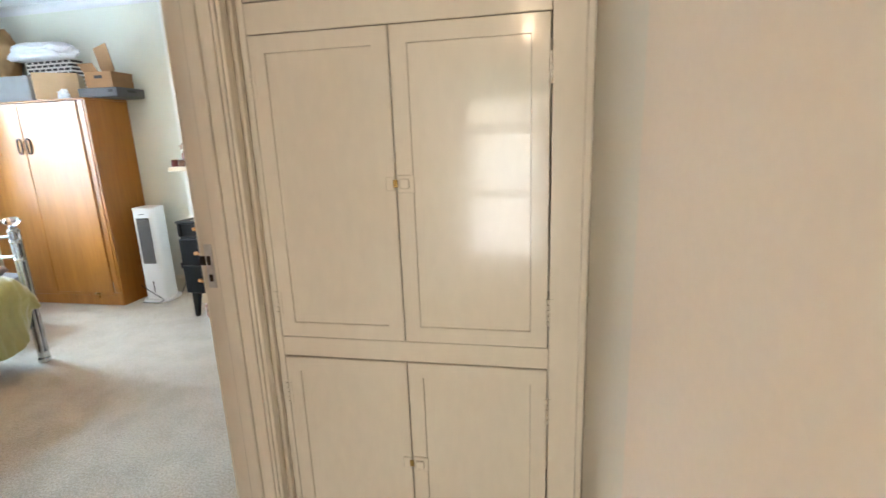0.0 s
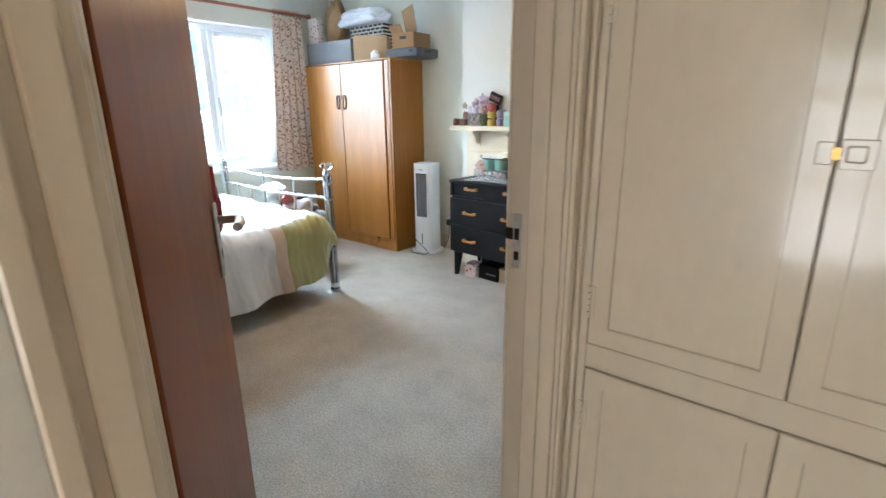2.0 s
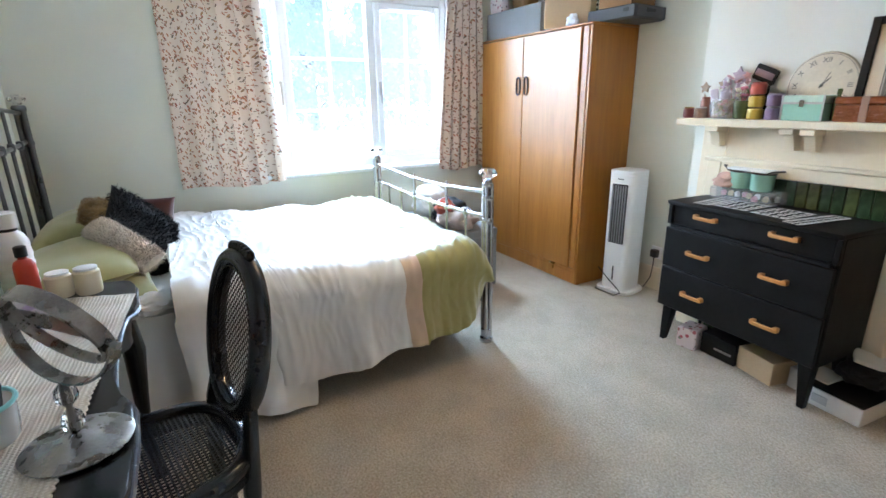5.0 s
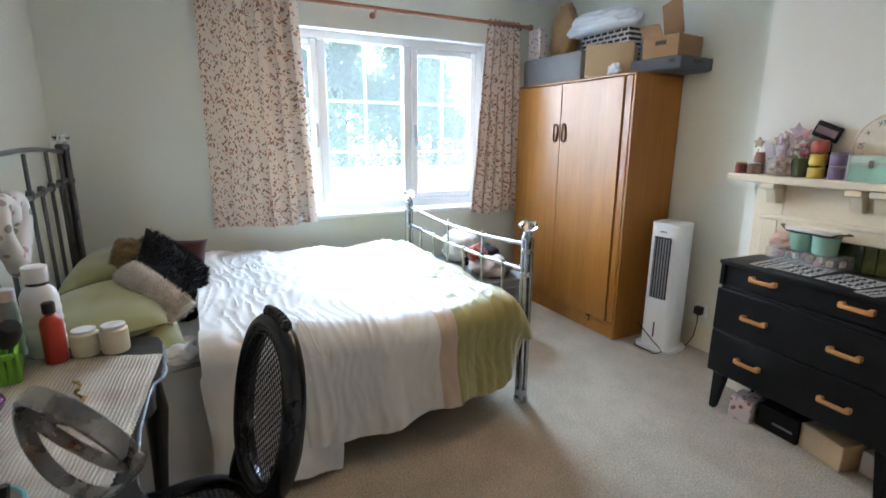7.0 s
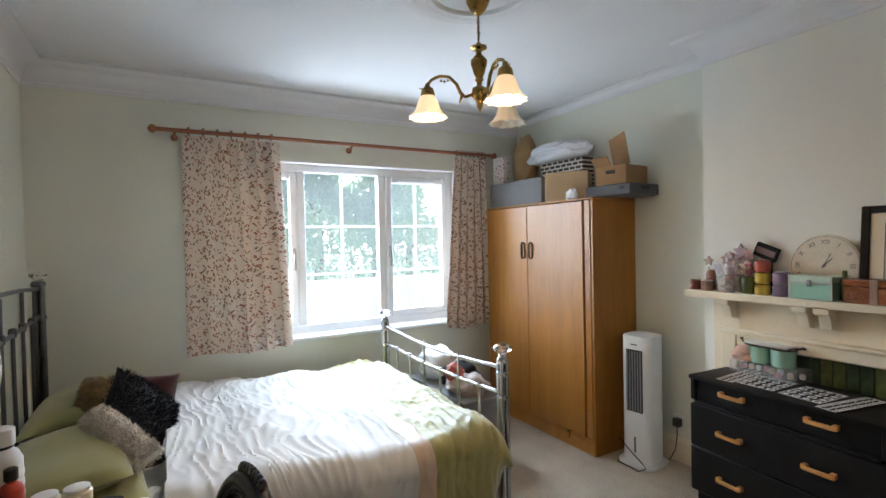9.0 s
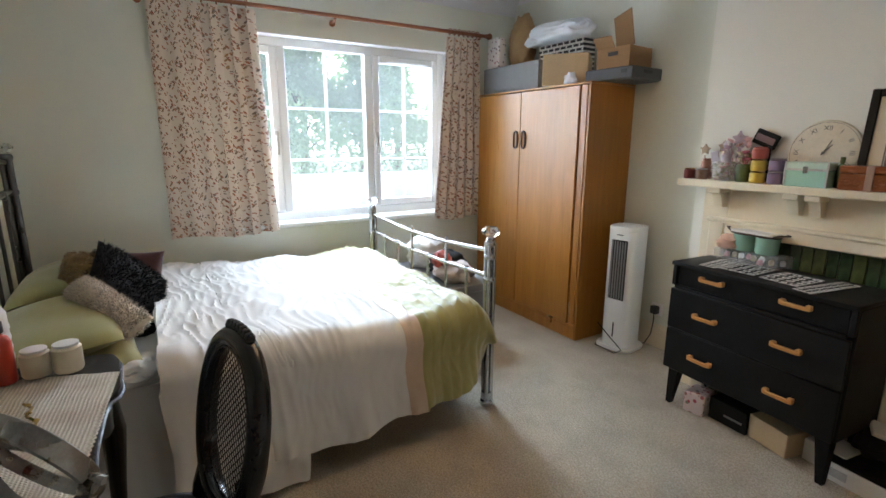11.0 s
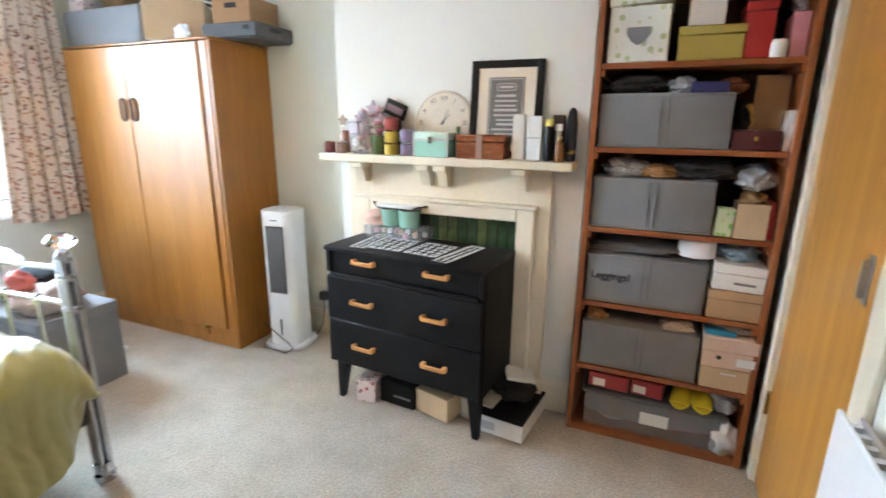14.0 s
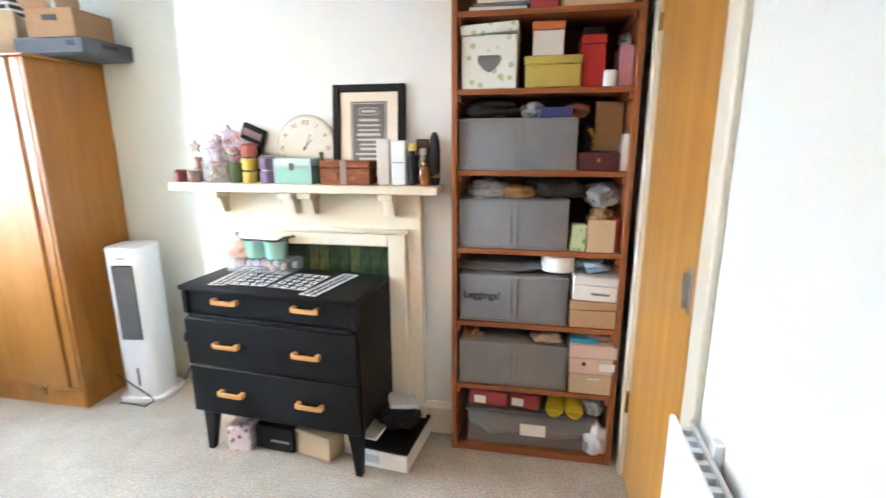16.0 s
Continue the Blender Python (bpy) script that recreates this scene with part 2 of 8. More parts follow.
TAN = surface("light_brown_cardboard", (0.56, 0.41, 0.25), 0.85, vary=0.08, scale=9, bump=0.1, fine=120)
PINKCARD = surface("pale_pink_card", (0.66, 0.47, 0.36), 0.8, vary=0.05, bump=0.05)
WHITECARD = surface("white_card", (0.76, 0.75, 0.72), 0.75, vary=0.04, bump=0.05)
REDCARD = surface("deep_red_card", (0.33, 0.035, 0.04), 0.5, vary=0.1, bump=0.05)
PANE = clear("window_glass")
# glare over the view outside, imitated by a little milky translucency in the pane
HAZEPANE = clear("glare_veil_window_glass")
veil_nodes = HAZEPANE.node_tree
veil = node(veil_nodes, "ShaderNodeBsdfTranslucent", Color=(0.90, 0.95, 0.96, 1))
veil_mix = veil_nodes.nodes.new("ShaderNodeMixShader")
veil_mix.inputs[0].default_value = 0.03
veil_nodes.links.new(veil_nodes.nodes["Principled BSDF"].outputs[0], veil_mix.inputs[1])
veil_nodes.links.new(veil.outputs[0], veil_mix.inputs[2])
veil_nodes.links.new(veil_mix.outputs[0], veil_nodes.nodes["Material Output"].inputs[0])
CRYSTAL = clear("cut_glass", (0.97, 0.98, 1.0), 0.02, 1.5)
BAR, bar_nodes, bar_b = nodes_of("white_glazing_strip")
bar_b.inputs["Base Color"].default_value, bar_b.inputs["Roughness"].default_value = (0.86, 0.87, 0.88, 1), 0.4
bar_thin = bar_nodes.nodes.new("ShaderNodeBsdfTranslucent")
bar_thin.inputs["Color"].default_value = (0.9, 0.92, 0.94, 1)
bar_mix = bar_nodes.nodes.new("ShaderNodeMixShader")
bar_mix.inputs[0].default_value = 0.5
bar_nodes.links.new(bar_b.outputs[0], bar_mix.inputs[1])
bar_nodes.links.new(bar_thin.outputs[0], bar_mix.inputs[2])
bar_nodes.links.new(bar_mix.outputs[0], bar_nodes.nodes["Material Output"].inputs[0])
MIRROR = surface("mirror_silver", (0.9, 0.9, 0.9), 0.03, metal=1.0, vary=0.0, bump=0.0)
MIRROR.node_tree.nodes["Principled BSDF"].inputs["Roughness"].default_value = 0.02


# ---- building blocks ----
def box(bm, lo, hi, bevel=0.0, m=None, seg=1):
    made = bmesh.ops.create_cube(bm, size=1.0)["verts"]
    size = [h - l for l, h in zip(lo, hi)]
    for v in made:
        v.co = Vector([l + (c + 0.5) * s for c, l, s in zip(v.co, lo, size)])
    if bevel:
        edges = list({e for v in made for e in v.link_edges})
        out = bmesh.ops.bevel(bm, geom=edges, offset=min(bevel, min(size) * 0.45), segments=seg, profile=0.6, affect="EDGES")
        made = list({v for f in out["faces"] for v in f.verts} | {v for v in made if v.is_valid})
    if m is not None:
        bmesh.ops.transform(bm, matrix=m, verts=made)
    return bm


def lathe(bm, profile, seg=20, m=None, flute=None):
    """Turn a profile of (radius, height) about z. flute(angle, k) may scale the radius at profile point k."""
    m = m or Matrix()
    rings = []
    for k, (r, z) in enumerate(profile):
        if r < 1e-5:
            rings.append([bm.verts.new(m @ Vector((0, 0, z)))])
        else:
            ring = []
            for i in range(seg):
                a = 2 * math.pi * i / seg
                q = r * (flute(a, k) if flute else 1)
                ring.append(bm.verts.new(m @ Vector((q * math.cos(a), q * math.sin(a), z))))
            rings.append(ring)
    for a, b in zip(rings, rings[1:]):
        for i in range(seg):
            j = (i + 1) % seg
            if len(a) == 1 and len(b) > 1:
                bm.faces.new((a[0], b[j], b[i]))
            elif len(b) == 1 and len(a) > 1:
                bm.faces.new((a[i], a[j], b[0]))
            elif len(a) > 1:
                bm.faces.new((a[i], a[j], b[j], b[i]))
    return bm


def tube(bm, points, r, seg=8, closed=False):
    """A round bar along points. r: one radius, or one for each point."""
    pts = [Vector(p) for p in points]
    n = len(pts)
    radii = r if isinstance(r, (list, tuple)) else [r] * n
    side, rings = None, []
    for i, p in enumerate(pts):
        if closed:
            d = pts[(i + 1) % n] - pts[i - 1]
        else:
            d = pts[min(i + 1, n - 1)] - pts[max(i - 1, 0)]
        d.normalize()
        if side is None:
            side = d.orthogonal().normalized()
        side = (side - d * side.dot(d)).normalized()
        other = d.cross(side)
        rings.append([bm.verts.new(p + radii[i] * (math.cos(a) * side + math.sin(a) * other)) for a in (2 * math.pi * k / seg for k in range(seg))])
    pairs = list(zip(rings, rings[1:])) + ([(rings[-1], rings[0])] if closed else [])
    for a, b in pairs:
        for i in range(seg):
            j = (i + 1) % seg
            bm.faces.new((a[i], a[j], b[j], b[i]))
    if not closed:
        bm.faces.new(rings[0][::-1])
        bm.faces.new(rings[-1])
    return bm


def sheet(bm, nu, nv, f, uv=(1, 1)):
    """A grid of nu x nv faces at f(u, v), u and v from 0 to 1, with uv in metres."""
    layer = bm.loops.layers.uv.verify()
    vs = [[bm.verts.new(f(i / nu, j / nv)) for j in range(nv + 1)] for i in range(nu + 1)]
    for i in range(nu):
        for j in range(nv):
            face = bm.faces.new((vs[i][j], vs[i + 1][j], vs[i + 1][j + 1], vs[i][j + 1]))
            for loop, (a, b) in zip(face.loops, ((i, j), (i + 1, j), (i + 1, j + 1), (i, j + 1))):
                loop[layer].uv = (a / nu * uv[0], b / nv * uv[1])
    return bm


def thicken(bm, t):
    bmesh.ops.recalc_face_normals(bm, faces=bm.faces)
    bmesh.ops.solidify(bm, geom=list(bm.faces), thickness=t)
    return bm


def poly(bm, outline, z0, z1, m=None, bevel=0.0):
    """An upright prism over an outline of (x, y)."""
    m = m or Matrix()
    low = [bm.verts.new(m @ Vector((x, y, z0))) for x, y in outline]
    top = [bm.verts.new(m @ Vector((x, y, z1))) for x, y in outline]
    n = len(outline)
    faces = [bm.faces.new(low[::-1]), bm.faces.new(top)]
    faces += [bm.faces.new((low[i], low[(i + 1) % n], top[(i + 1) % n], top[i])) for i in range(n)]
    if bevel:
        bmesh.ops.bevel(bm, geom=list({e for f in faces for e in f.edges}), offset=bevel, segments=2, profile=0.6, affect="EDGES")
    return bm


def mould(bm, path, profile, closed=True):
    """Sweep a profile of (inset, height) along a plan line whose room side is on its left, with mitred corners."""
    n = len(path)
    P = [Vector(p) for p in path]
    rings = []
    for i in range(n):
        a = (P[i] - P[i - 1]) if (closed or i) else (P[1] - P[0])
        b = (P[(i + 1) % n] - P[i]) if (closed or i < n - 1) else a
        a, b = a.normalized(), b.normalized()
        na, nb = Vector((-a.y, a.x)), Vector((-b.y, b.x))
        k = (na + nb) / (1 + na.dot(nb))
        rings.append([bm.verts.new((P[i].x + k.x * d, P[i].y + k.y * d, z)) for d, z in profile])
    for i in range(n if closed else n - 1):
        a, b = rings[i], rings[(i + 1) % n]
        for j in range(len(profile) - 1):
            bm.faces.new((a[j], b[j], b[j + 1], a[j + 1]))
    return bm


def mesh_of(bm, material, sharp=38):
    bmesh.ops.recalc_face_normals(bm, faces=bm.faces)
    data = bpy.data.meshes.new("mesh")
    bm.to_mesh(data)
    bm.free()
    data.shade_smooth()
    data.set_sharp_from_angle(angle=radians(sharp))
    data.materials.append(material)
    return data


def part(name, bm, material, parent, label="", sharp=38):
    ob = new(name, mesh_of(bm, material, sharp))
    ob.parent = parent
    return tagged(ob, label)


def thing(name, m, label, category, group=""):
    ob = new(name)
    ob.empty_display_size = 0.1
    ob.matrix_basis = m
    return tagged(ob, label, category, group)


def one(name, bm, material, m, label, category, group="", sharp=38):
    ob = new(name, mesh_of(bm, material, sharp))
    ob.matrix_basis = m
    return tagged(ob, label, category, group)


def setting(name, bm, material, label, sharp=38):
    ob = new(name, mesh_of(bm, material, sharp))
    return tagged(ob, label, kind="structure")


B = bmesh.new


def boxes(*rows, bevel=0.0):
    bm = B()
    for lo, hi in rows:
        box(bm, lo, hi, bevel)
    return bm


# ---- the bedroom and the hall ----
WX, EX, SY, NY, FY, TOP = -4.50, -0.60, 0.68, 4.22, 3.95, 2.53
setting("floor", boxes(((-4.9, -1.9, -0.12), (0.9, 4.6, 0.0))), CARPET, "mottled beige-grey fitted carpet, flattened in places")
setting("ceiling", boxes(((-4.78, -1.9, TOP), (0.9, 4.6, TOP + 0.15))), CEIL, "white painted plaster ceiling")
# window wall round its opening
W0, W1, WZ0, WZ1 = 1.63, 3.56, 0.76, 2.045
setting("wall_west", boxes(((-4.78, 0.4, 0), (WX, W0, TOP)), ((-4.78, W1, 0), (WX, 4.5, TOP)), ((-4.78, W0, 0), (WX, W1, WZ0)), ((-4.78, W0, WZ1), (WX, W1, TOP))), WALL,
        "pale cream-green painted wall with a wide window")
setting("wall_north", boxes(((WX, NY, 0), (EX, NY + 0.2, TOP))), WALL, "pale cream painted alcove wall")
breast = setting("chimney_breast", boxes(((-2.545, FY, 0.93), (-1.335, NY, TOP)), ((-2.545, FY, 0), (-2.34, NY, 0.93)), ((-1.60, FY, 0), (-1.335, NY, 0.93))), BREAST, "off-white painted chimney breast")
setting("wall_south", boxes(((WX, SY - 0.14, 0), (-0.62, SY, TOP))), WALL, "pale cream painted wall behind the headboard")
D0, D1, DZ = 0.785, 1.555, 2.03
C0, C1, CZ = 3.10, 3.775, 2.0
setting("wall_east", boxes(((EX, -1.75, 0), (-0.48, D0 - 0.03, TOP)), ((EX, D0 - 0.03, DZ + 0.03), (-0.48, D1 + 0.03, TOP)), ((EX, D1 + 0.03, 0), (-0.48, C0 - 0.03, TOP)),
                           ((EX, C0 - 0.03, CZ + 0.03), (-0.48, C1 + 0.02, TOP)), ((EX, C1 + 0.02, 0), (-0.48, 4.42, TOP))), BREAST, "white painted wall with two doorways")
setting("wall_hall_east", boxes(((0.42, 0.97, 0), (0.55, 2.3, TOP))), HALL, "cream painted hall wall beside the cupboard")
setting("wall_hall_side", boxes(((0.402, -1.75, 0), (0.55, 0.968, TOP))), PEACH, "peach painted hall wall")
setting("wall_hall_back", boxes(((-0.48, 2.25, 0), (0.42, 2.35, TOP)), ((-0.48, 1.70, 1.98 + 0.22), (0.42, 2.25, TOP))), HALL, "cream wall behind and above the cupboard")
setting("closet_back", boxes(((-0.48, 2.36, 0), (0.1, 2.46, TOP)), ((0.0, 2.46, 0), (0.1, 4.4, TOP)), ((-0.48, 4.3, 0), (0.0, 4.4, TOP))), HALL, "plain closet wall")
# hall end with a glazed door, mirrored in the cupboard's gloss
H0, H1 = -0.46, 0.36
setting("wall_hall_end", boxes(((-0.48, -1.9, 0), (H0, -1.75, TOP)), ((H1, -1.9, 0), (0.55, -1.75, TOP)), ((H0, -1.9, 2.05), (H1, -1.75, TOP))), HALL, "cream hall wall round a glazed door")

ring = [(WX, NY), (WX, SY), (EX, SY), (EX, NY), (-1.335, NY), (-1.335, FY), (-2.545, FY), (-2.545, NY)]
cove = [(0.0, 2.384), (0.006, 2.386), (0.008, 2.406)] + [(0.012 + 0.092 * (1 - math.cos(a)), 2.409 + 0.100 * math.sin(a)) for a in [radians(d) for d in range(0, 91, 15)]] + [(0.115, 2.512), (0.118, 2.5285), (0.122, TOP + 0.001)]
setting("coving", mould(B(), ring, cove, closed=False), CEIL, "white plaster coving round the ceiling")
setting("coving", mould(B(), [(-2.545, NY), (WX, NY)], [(d * 0.55, TOP - (TOP - z) * 0.42) for d, z in cove], closed=False), CEIL, "narrow white plaster coving in the alcove")
board = [(0.0, 0.155), (0.006, 0.152), (0.012, 0.135), (0.018, 0.128), (0.018, 0.0)]
for path in ([(-1.335, FY), (-1.462, FY)], [(-2.47, FY), (-2.545, FY), (-2.545, NY), (-3.19, NY)], [(-4.42, NY), (WX, NY), (WX, SY), (EX, SY), (EX, D0 - 0.10)], [(EX, D1 + 0.10), (EX, C0 - 0.092)]):
    setting("baseboard", mould(B(), path, board, closed=False), TRIM, "cream painted skirting board")

# ceiling rose
rose = lathe(B(), [(0.0, TOP - 0.035), (0.05, TOP - 0.035), (0.07, TOP - 0.02), (0.10, TOP - 0.028), (0.13, TOP - 0.028), (0.145, TOP - 0.012), (0.19, TOP - 0.010), (0.205, TOP - 0.024), (0.225, TOP - 0.024), (0.24, TOP - 0.01),
                   (0.26, TOP - 0.020), (0.28, TOP - 0.020), (0.295, TOP - 0.008), (0.315, TOP - 0.014), (0.33, TOP - 0.012), (0.345, TOP + 0.002)], 48, pose(-2.66, 2.55, 0))
setting("ceiling_rose", rose, CEIL, "white moulded plaster ceiling rose")


def bedroom_window():
    win = tagged(new("window_1"), "white plastic casement window with glazing bars", kind="structure")
    xo, xi = -4.665, -4.595
    part("window_frame", boxes(((xo, W0, WZ0 + 0.02), (xi, W0 + 0.055, WZ1)), ((xo, W1 - 0.055, WZ0 + 0.02), (xi, W1, WZ1)), ((xo, W0 + 0.055, WZ1 - 0.06), (xi, W1 - 0.055, WZ1)),
                               ((xo, W0 + 0.055, WZ0 + 0.02), (xi, W1 - 0.055, WZ0 + 0.085)), ((xo, 2.225, WZ0 + 0.085), (xi, 2.285, WZ1 - 0.06)), ((xo, 2.872, WZ0 + 0.085), (xi, 2.932, WZ1 - 0.06)), bevel=0.006), UPVC, win)
    part("window_sill", boxes(((-4.60, W0 - 0.02, WZ0 - 0.012), (WX + 0.035, W1 + 0.02, WZ0 + 0.018)), bevel=0.008), UPVC, win, "white sill board")
    part("reveal", boxes(((-4.594, W0 - 0.003, WZ0 + 0.018), (WX + 0.001, W0 + 0.004, WZ1)), ((-4.594, W1 - 0.004, WZ0 + 0.018), (WX + 0.001, W1 + 0.003, WZ1)), ((-4.594, W0, WZ1 - 0.004), (WX + 0.001, W1, WZ1 + 0.003))), UPVC, win)
    lo, hi = WZ0 + 0.087, WZ1 - 0.062
    for a, b, sash in ((W0 + 0.057, 2.223, True), (2.287, 2.870, False), (2.934, W1 - 0.057, True)):
        e = 0.0
        if sash:
            e = 0.052
            part("casement", boxes(((-4.655, a, lo), (-4.585, a + e, hi)), ((-4.655, b - e, lo), (-4.585, b, hi)), ((-4.655, a + e, hi - e), (-4.585, b - e, hi)), ((-4.655, a + e, lo), (-4.585, b - e, lo + e)), bevel=0.007), UPVC, win)
        part("pane", boxes(((-4.640, a + e, lo + e), (-4.632, b - e, hi - e))), HAZEPANE, win).visible_shadow = False
        mid = (a + b) / 2
        for z in (1.215, 1.58):
            part("glazing_bar", boxes(((-4.644, a + e, z - 0.010), (-4.628, b - e, z + 0.010))), BAR, win)
        part("glazing_bar", boxes(((-4.645, mid - 0.010, lo + e), (-4.627, mid + 0.010, hi - e))), BAR, win)
    for y, z in ((2.195, 1.37), (2.962, 1.37)):
        h = B()
        box(h, (-4.586, y - 0.013, z - 0.05), (-4.576, y + 0.013, z + 0.05), 0.004)
        box(h, (-4.577, y - 0.009, z - 0.115), (-4.560, y + 0.009, z + 0.02), 0.004)
        part("handle", h, DULLSTEEL, win, "grey metal window handle")
    part("vent", boxes(((-4.586, 3.05, WZ1 - 0.105), (-4.574, 3.40, WZ1 - 0.085)), bevel=0.004), UPVC, win)


bedroom_window()


def architrave(bm, x, face, y0, y1, top, w=0.075):
    """Moulded casing on the plane x round a doorway. face: -1 or 1, the way that it looks."""
    for k, (a, b, t) in enumerate(((0.0, w, 0.010), (0.012, w * 0.55, 0.017), (w * 0.72, w, 0.022))):
        xa, xb = sorted((x, x + face * t))
        box(bm, (xa, y0 - b, 0), (xb, y0 - a, top + b), 0.003)
        box(bm, (xa, y1 + a, 0), (xb, y1 + b, top + b), 0.003)
        box(bm, (xa, y0 - a, top + a), (xb, y1 + a, top + b), 0.003)
    return bm


frame_1 = tagged(new("door_frame_1"), "cream gloss painted door lining with worn edges", kind="structure")
part("lining", boxes(((EX - 0.002, D0 - 0.03, 0), (-0.478, D0, DZ)), ((EX - 0.002, D1, 0), (-0.478, D1 + 0.03, DZ)), ((EX - 0.002, D0 - 0.03, DZ), (-0.478, D1 + 0.03, DZ + 0.03)), bevel=0.002), GLOSS, frame_1)
part("door_stop", boxes(((-0.548, D0, 0), (-0.510, D0 + 0.014, DZ)), ((-0.548, D1 - 0.014, 0), (-0.510, D1, DZ)), ((-0.548, D0 + 0.014, DZ - 0.014), (-0.510, D1 - 0.014, DZ)), bevel=0.003), GLOSS, frame_1)
part("architrave", architrave(B(), -0.478, 1, D0 - 0.004, D1 + 0.004, DZ + 0.004), GLOSS, frame_1)
part("architrave", architrave(B(), EX - 0.002, -1, D0 - 0.004, D1 + 0.004, DZ + 0.004), TRIM, frame_1)
strike = B()
box(strike, (-0.590, D1 - 0.0025, 0.958), (-0.567, D1 + 0.002, 1.080), 0.001)
part("strike_plate", strike, surface("worn_bright_steel", (0.62, 0.60, 0.57), 0.5, metal=0.6, vary=0.15, scale=40), frame_1, "worn steel strike plate")
lip = boxes(((-0.606, D1 - 0.006, 1.022), (-0.588, D1 - 0.002, 1.048)), ((-0.585, D1 - 0.0035, 1.022), (-0.573, D1 - 0.002, 1.048)), ((-0.585, D1 - 0.0035, 0.976), (-0.573, D1 - 0.002, 0.996)), bevel=0.001)
part("strike_slot", lip, DARKIRON, frame_1, "dark keep slots")
frame_2 = tagged(new("door_frame_2"), "cream painted closet door casing", kind="structure")
part("lining", boxes(((EX - 0.002, C0 - 0.03, 0), (-0.478, C0, CZ)), ((EX - 0.002, C1, 0), (-0.478, C1 + 0.02, CZ)), ((EX - 0.002, C0 - 0.03, CZ), (-0.478, C1 + 0.02, CZ + 0.03))), TRIM, frame_2)
arch = B()
for y0, y1, z0, z1 in ((C0 - 0.088, C0 - 0.004, 0, CZ + 0.075), (C1 + 0.004, C1 + 0.05, 0, CZ + 0.075), (C0 - 0.004, C1 + 0.004, CZ + 0.004, CZ + 0.075)):
    box(arch, (EX - 0.018, y0, z0), (EX, y1, z1), 0.004)
part("architrave", arch, TRIM, frame_2)

# the closet's flush door, shut
closet_door = tagged(new("door_2"), "honey-coloured flush wooden closet door, shut, with a steel latch plate", kind="structure")
part("leaf", boxes(((EX + 0.002, C0 + 0.003, 0.008), (EX + 0.037, C1 - 0.003, CZ - 0.003)), bevel=0.002), OAKDOOR, closet_door)
part("handle_plate", boxes(((EX - 0.0005, 3.186, 0.922), (EX + 0.0015, 3.222, 1.038)), bevel=0.0006), DULLSTEEL, closet_door, "dull steel pull plate")
part("handle", box(B(), (EX - 0.016, 3.198, 0.936), (EX - 0.0008, 3.210, 1.024), 0.003, seg=2), DULLSTEEL, closet_door, "dull steel pull")
part("latch_plate", boxes(((EX - 0.0015, C0 + 0.012, 0.90), (EX + 0.003, C0 + 0.045, 1.03)), bevel=0.001), DULLSTEEL, closet_door, "dull steel finger plate")
for z in (0.34, 1.74):
    part("hinge", tube(B(), [(EX - 0.006, C1 - 0.002, z - 0.045), (EX - 0.006, C1 - 0.002, z + 0.045)], 0.007), BRASS, closet_door)

# the bedroom door, swung into the room
angle = 59.0
door = thing("bedroom_door", pose(EX - 0.004, D0 + 0.006, 0.008, 0, 0, 90 + angle), "red-brown varnished flush door standing ajar, chrome lever handle", "door")
part("leaf", boxes(((0.0, -0.040, 0), (0.748, 0.0, 2.015)), bevel=0.003), DOORWOOD, door)
for side in (-1, 1):
    y = -0.040 if side < 0 else 0.0
    plate = B()
    box(plate, (0.672, min(y, y + side * 0.008), 0.905), (0.714, max(y, y + side * 0.008), 1.085), 0.003)
    handle = part("handle_plate", plate, DULLSTEEL, door, "satin metal backplate with a keyhole")
    lever = tube(B(), [(0.693, y, 1.045), (0.693, y + side * 0.045, 1.045), (0.685, y + side * 0.056, 1.045), (0.640, y + side * 0.058, 1.046), (0.585, y + side * 0.056, 1.048)], [0.010, 0.010, 0.011, 0.012, 0.010], 10)
    part("lever", lever, DULLSTEEL, handle)
    key = B()
    box(key, (0.690, min(y + side * 0.0075, y + side * 0.0095), 0.950), (0.696, max(y + side * 0.0075, y + side * 0.0095), 0.975), 0.001)
    part("keyhole", key, BLACKPLASTIC, handle)
for z in (0.25, 1.78):
    part("hinge", tube(B(), [(-0.002, -0.001, z - 0.045), (-0.002, -0.001, z + 0.045)], 0.007), BRASS, door)

# glazed door at the hall's far end
hall_door = tagged(new("door_3"), "white glazed door at the end of the hall", kind="structure")
part("leaf", boxes(((H0 + 0.004, -1.83, 0.01), (H0 + 0.10, -1.79, 2.04)), ((H1 - 0.10, -1.83, 0.01), (H1 - 0.004, -1.79, 2.04)), ((H0 + 0.10, -1.83, 1.93), (H1 - 0.10, -1.79, 2.04)), ((H0 + 0.10, -1.83, 0.01), (H1 - 0.10, -1.79, 0.16)),
                   ((H0 + 0.10, -1.83, 0.72), (H1 - 0.10, -1.79, 0.80)), ((H0 + 0.10, -1.83, 1.32), (H1 - 0.10, -1.79, 1.42)), bevel=0.004), UPVC, hall_door)
for z0, z1 in ((0.16, 0.72), (0.80, 1.32), (1.42, 1.93)):
    part("pane", boxes(((H0 + 0.10, -1.815, z0), (H1 - 0.10, -1.807, z1))), PANE, hall_door).visible_shadow = False


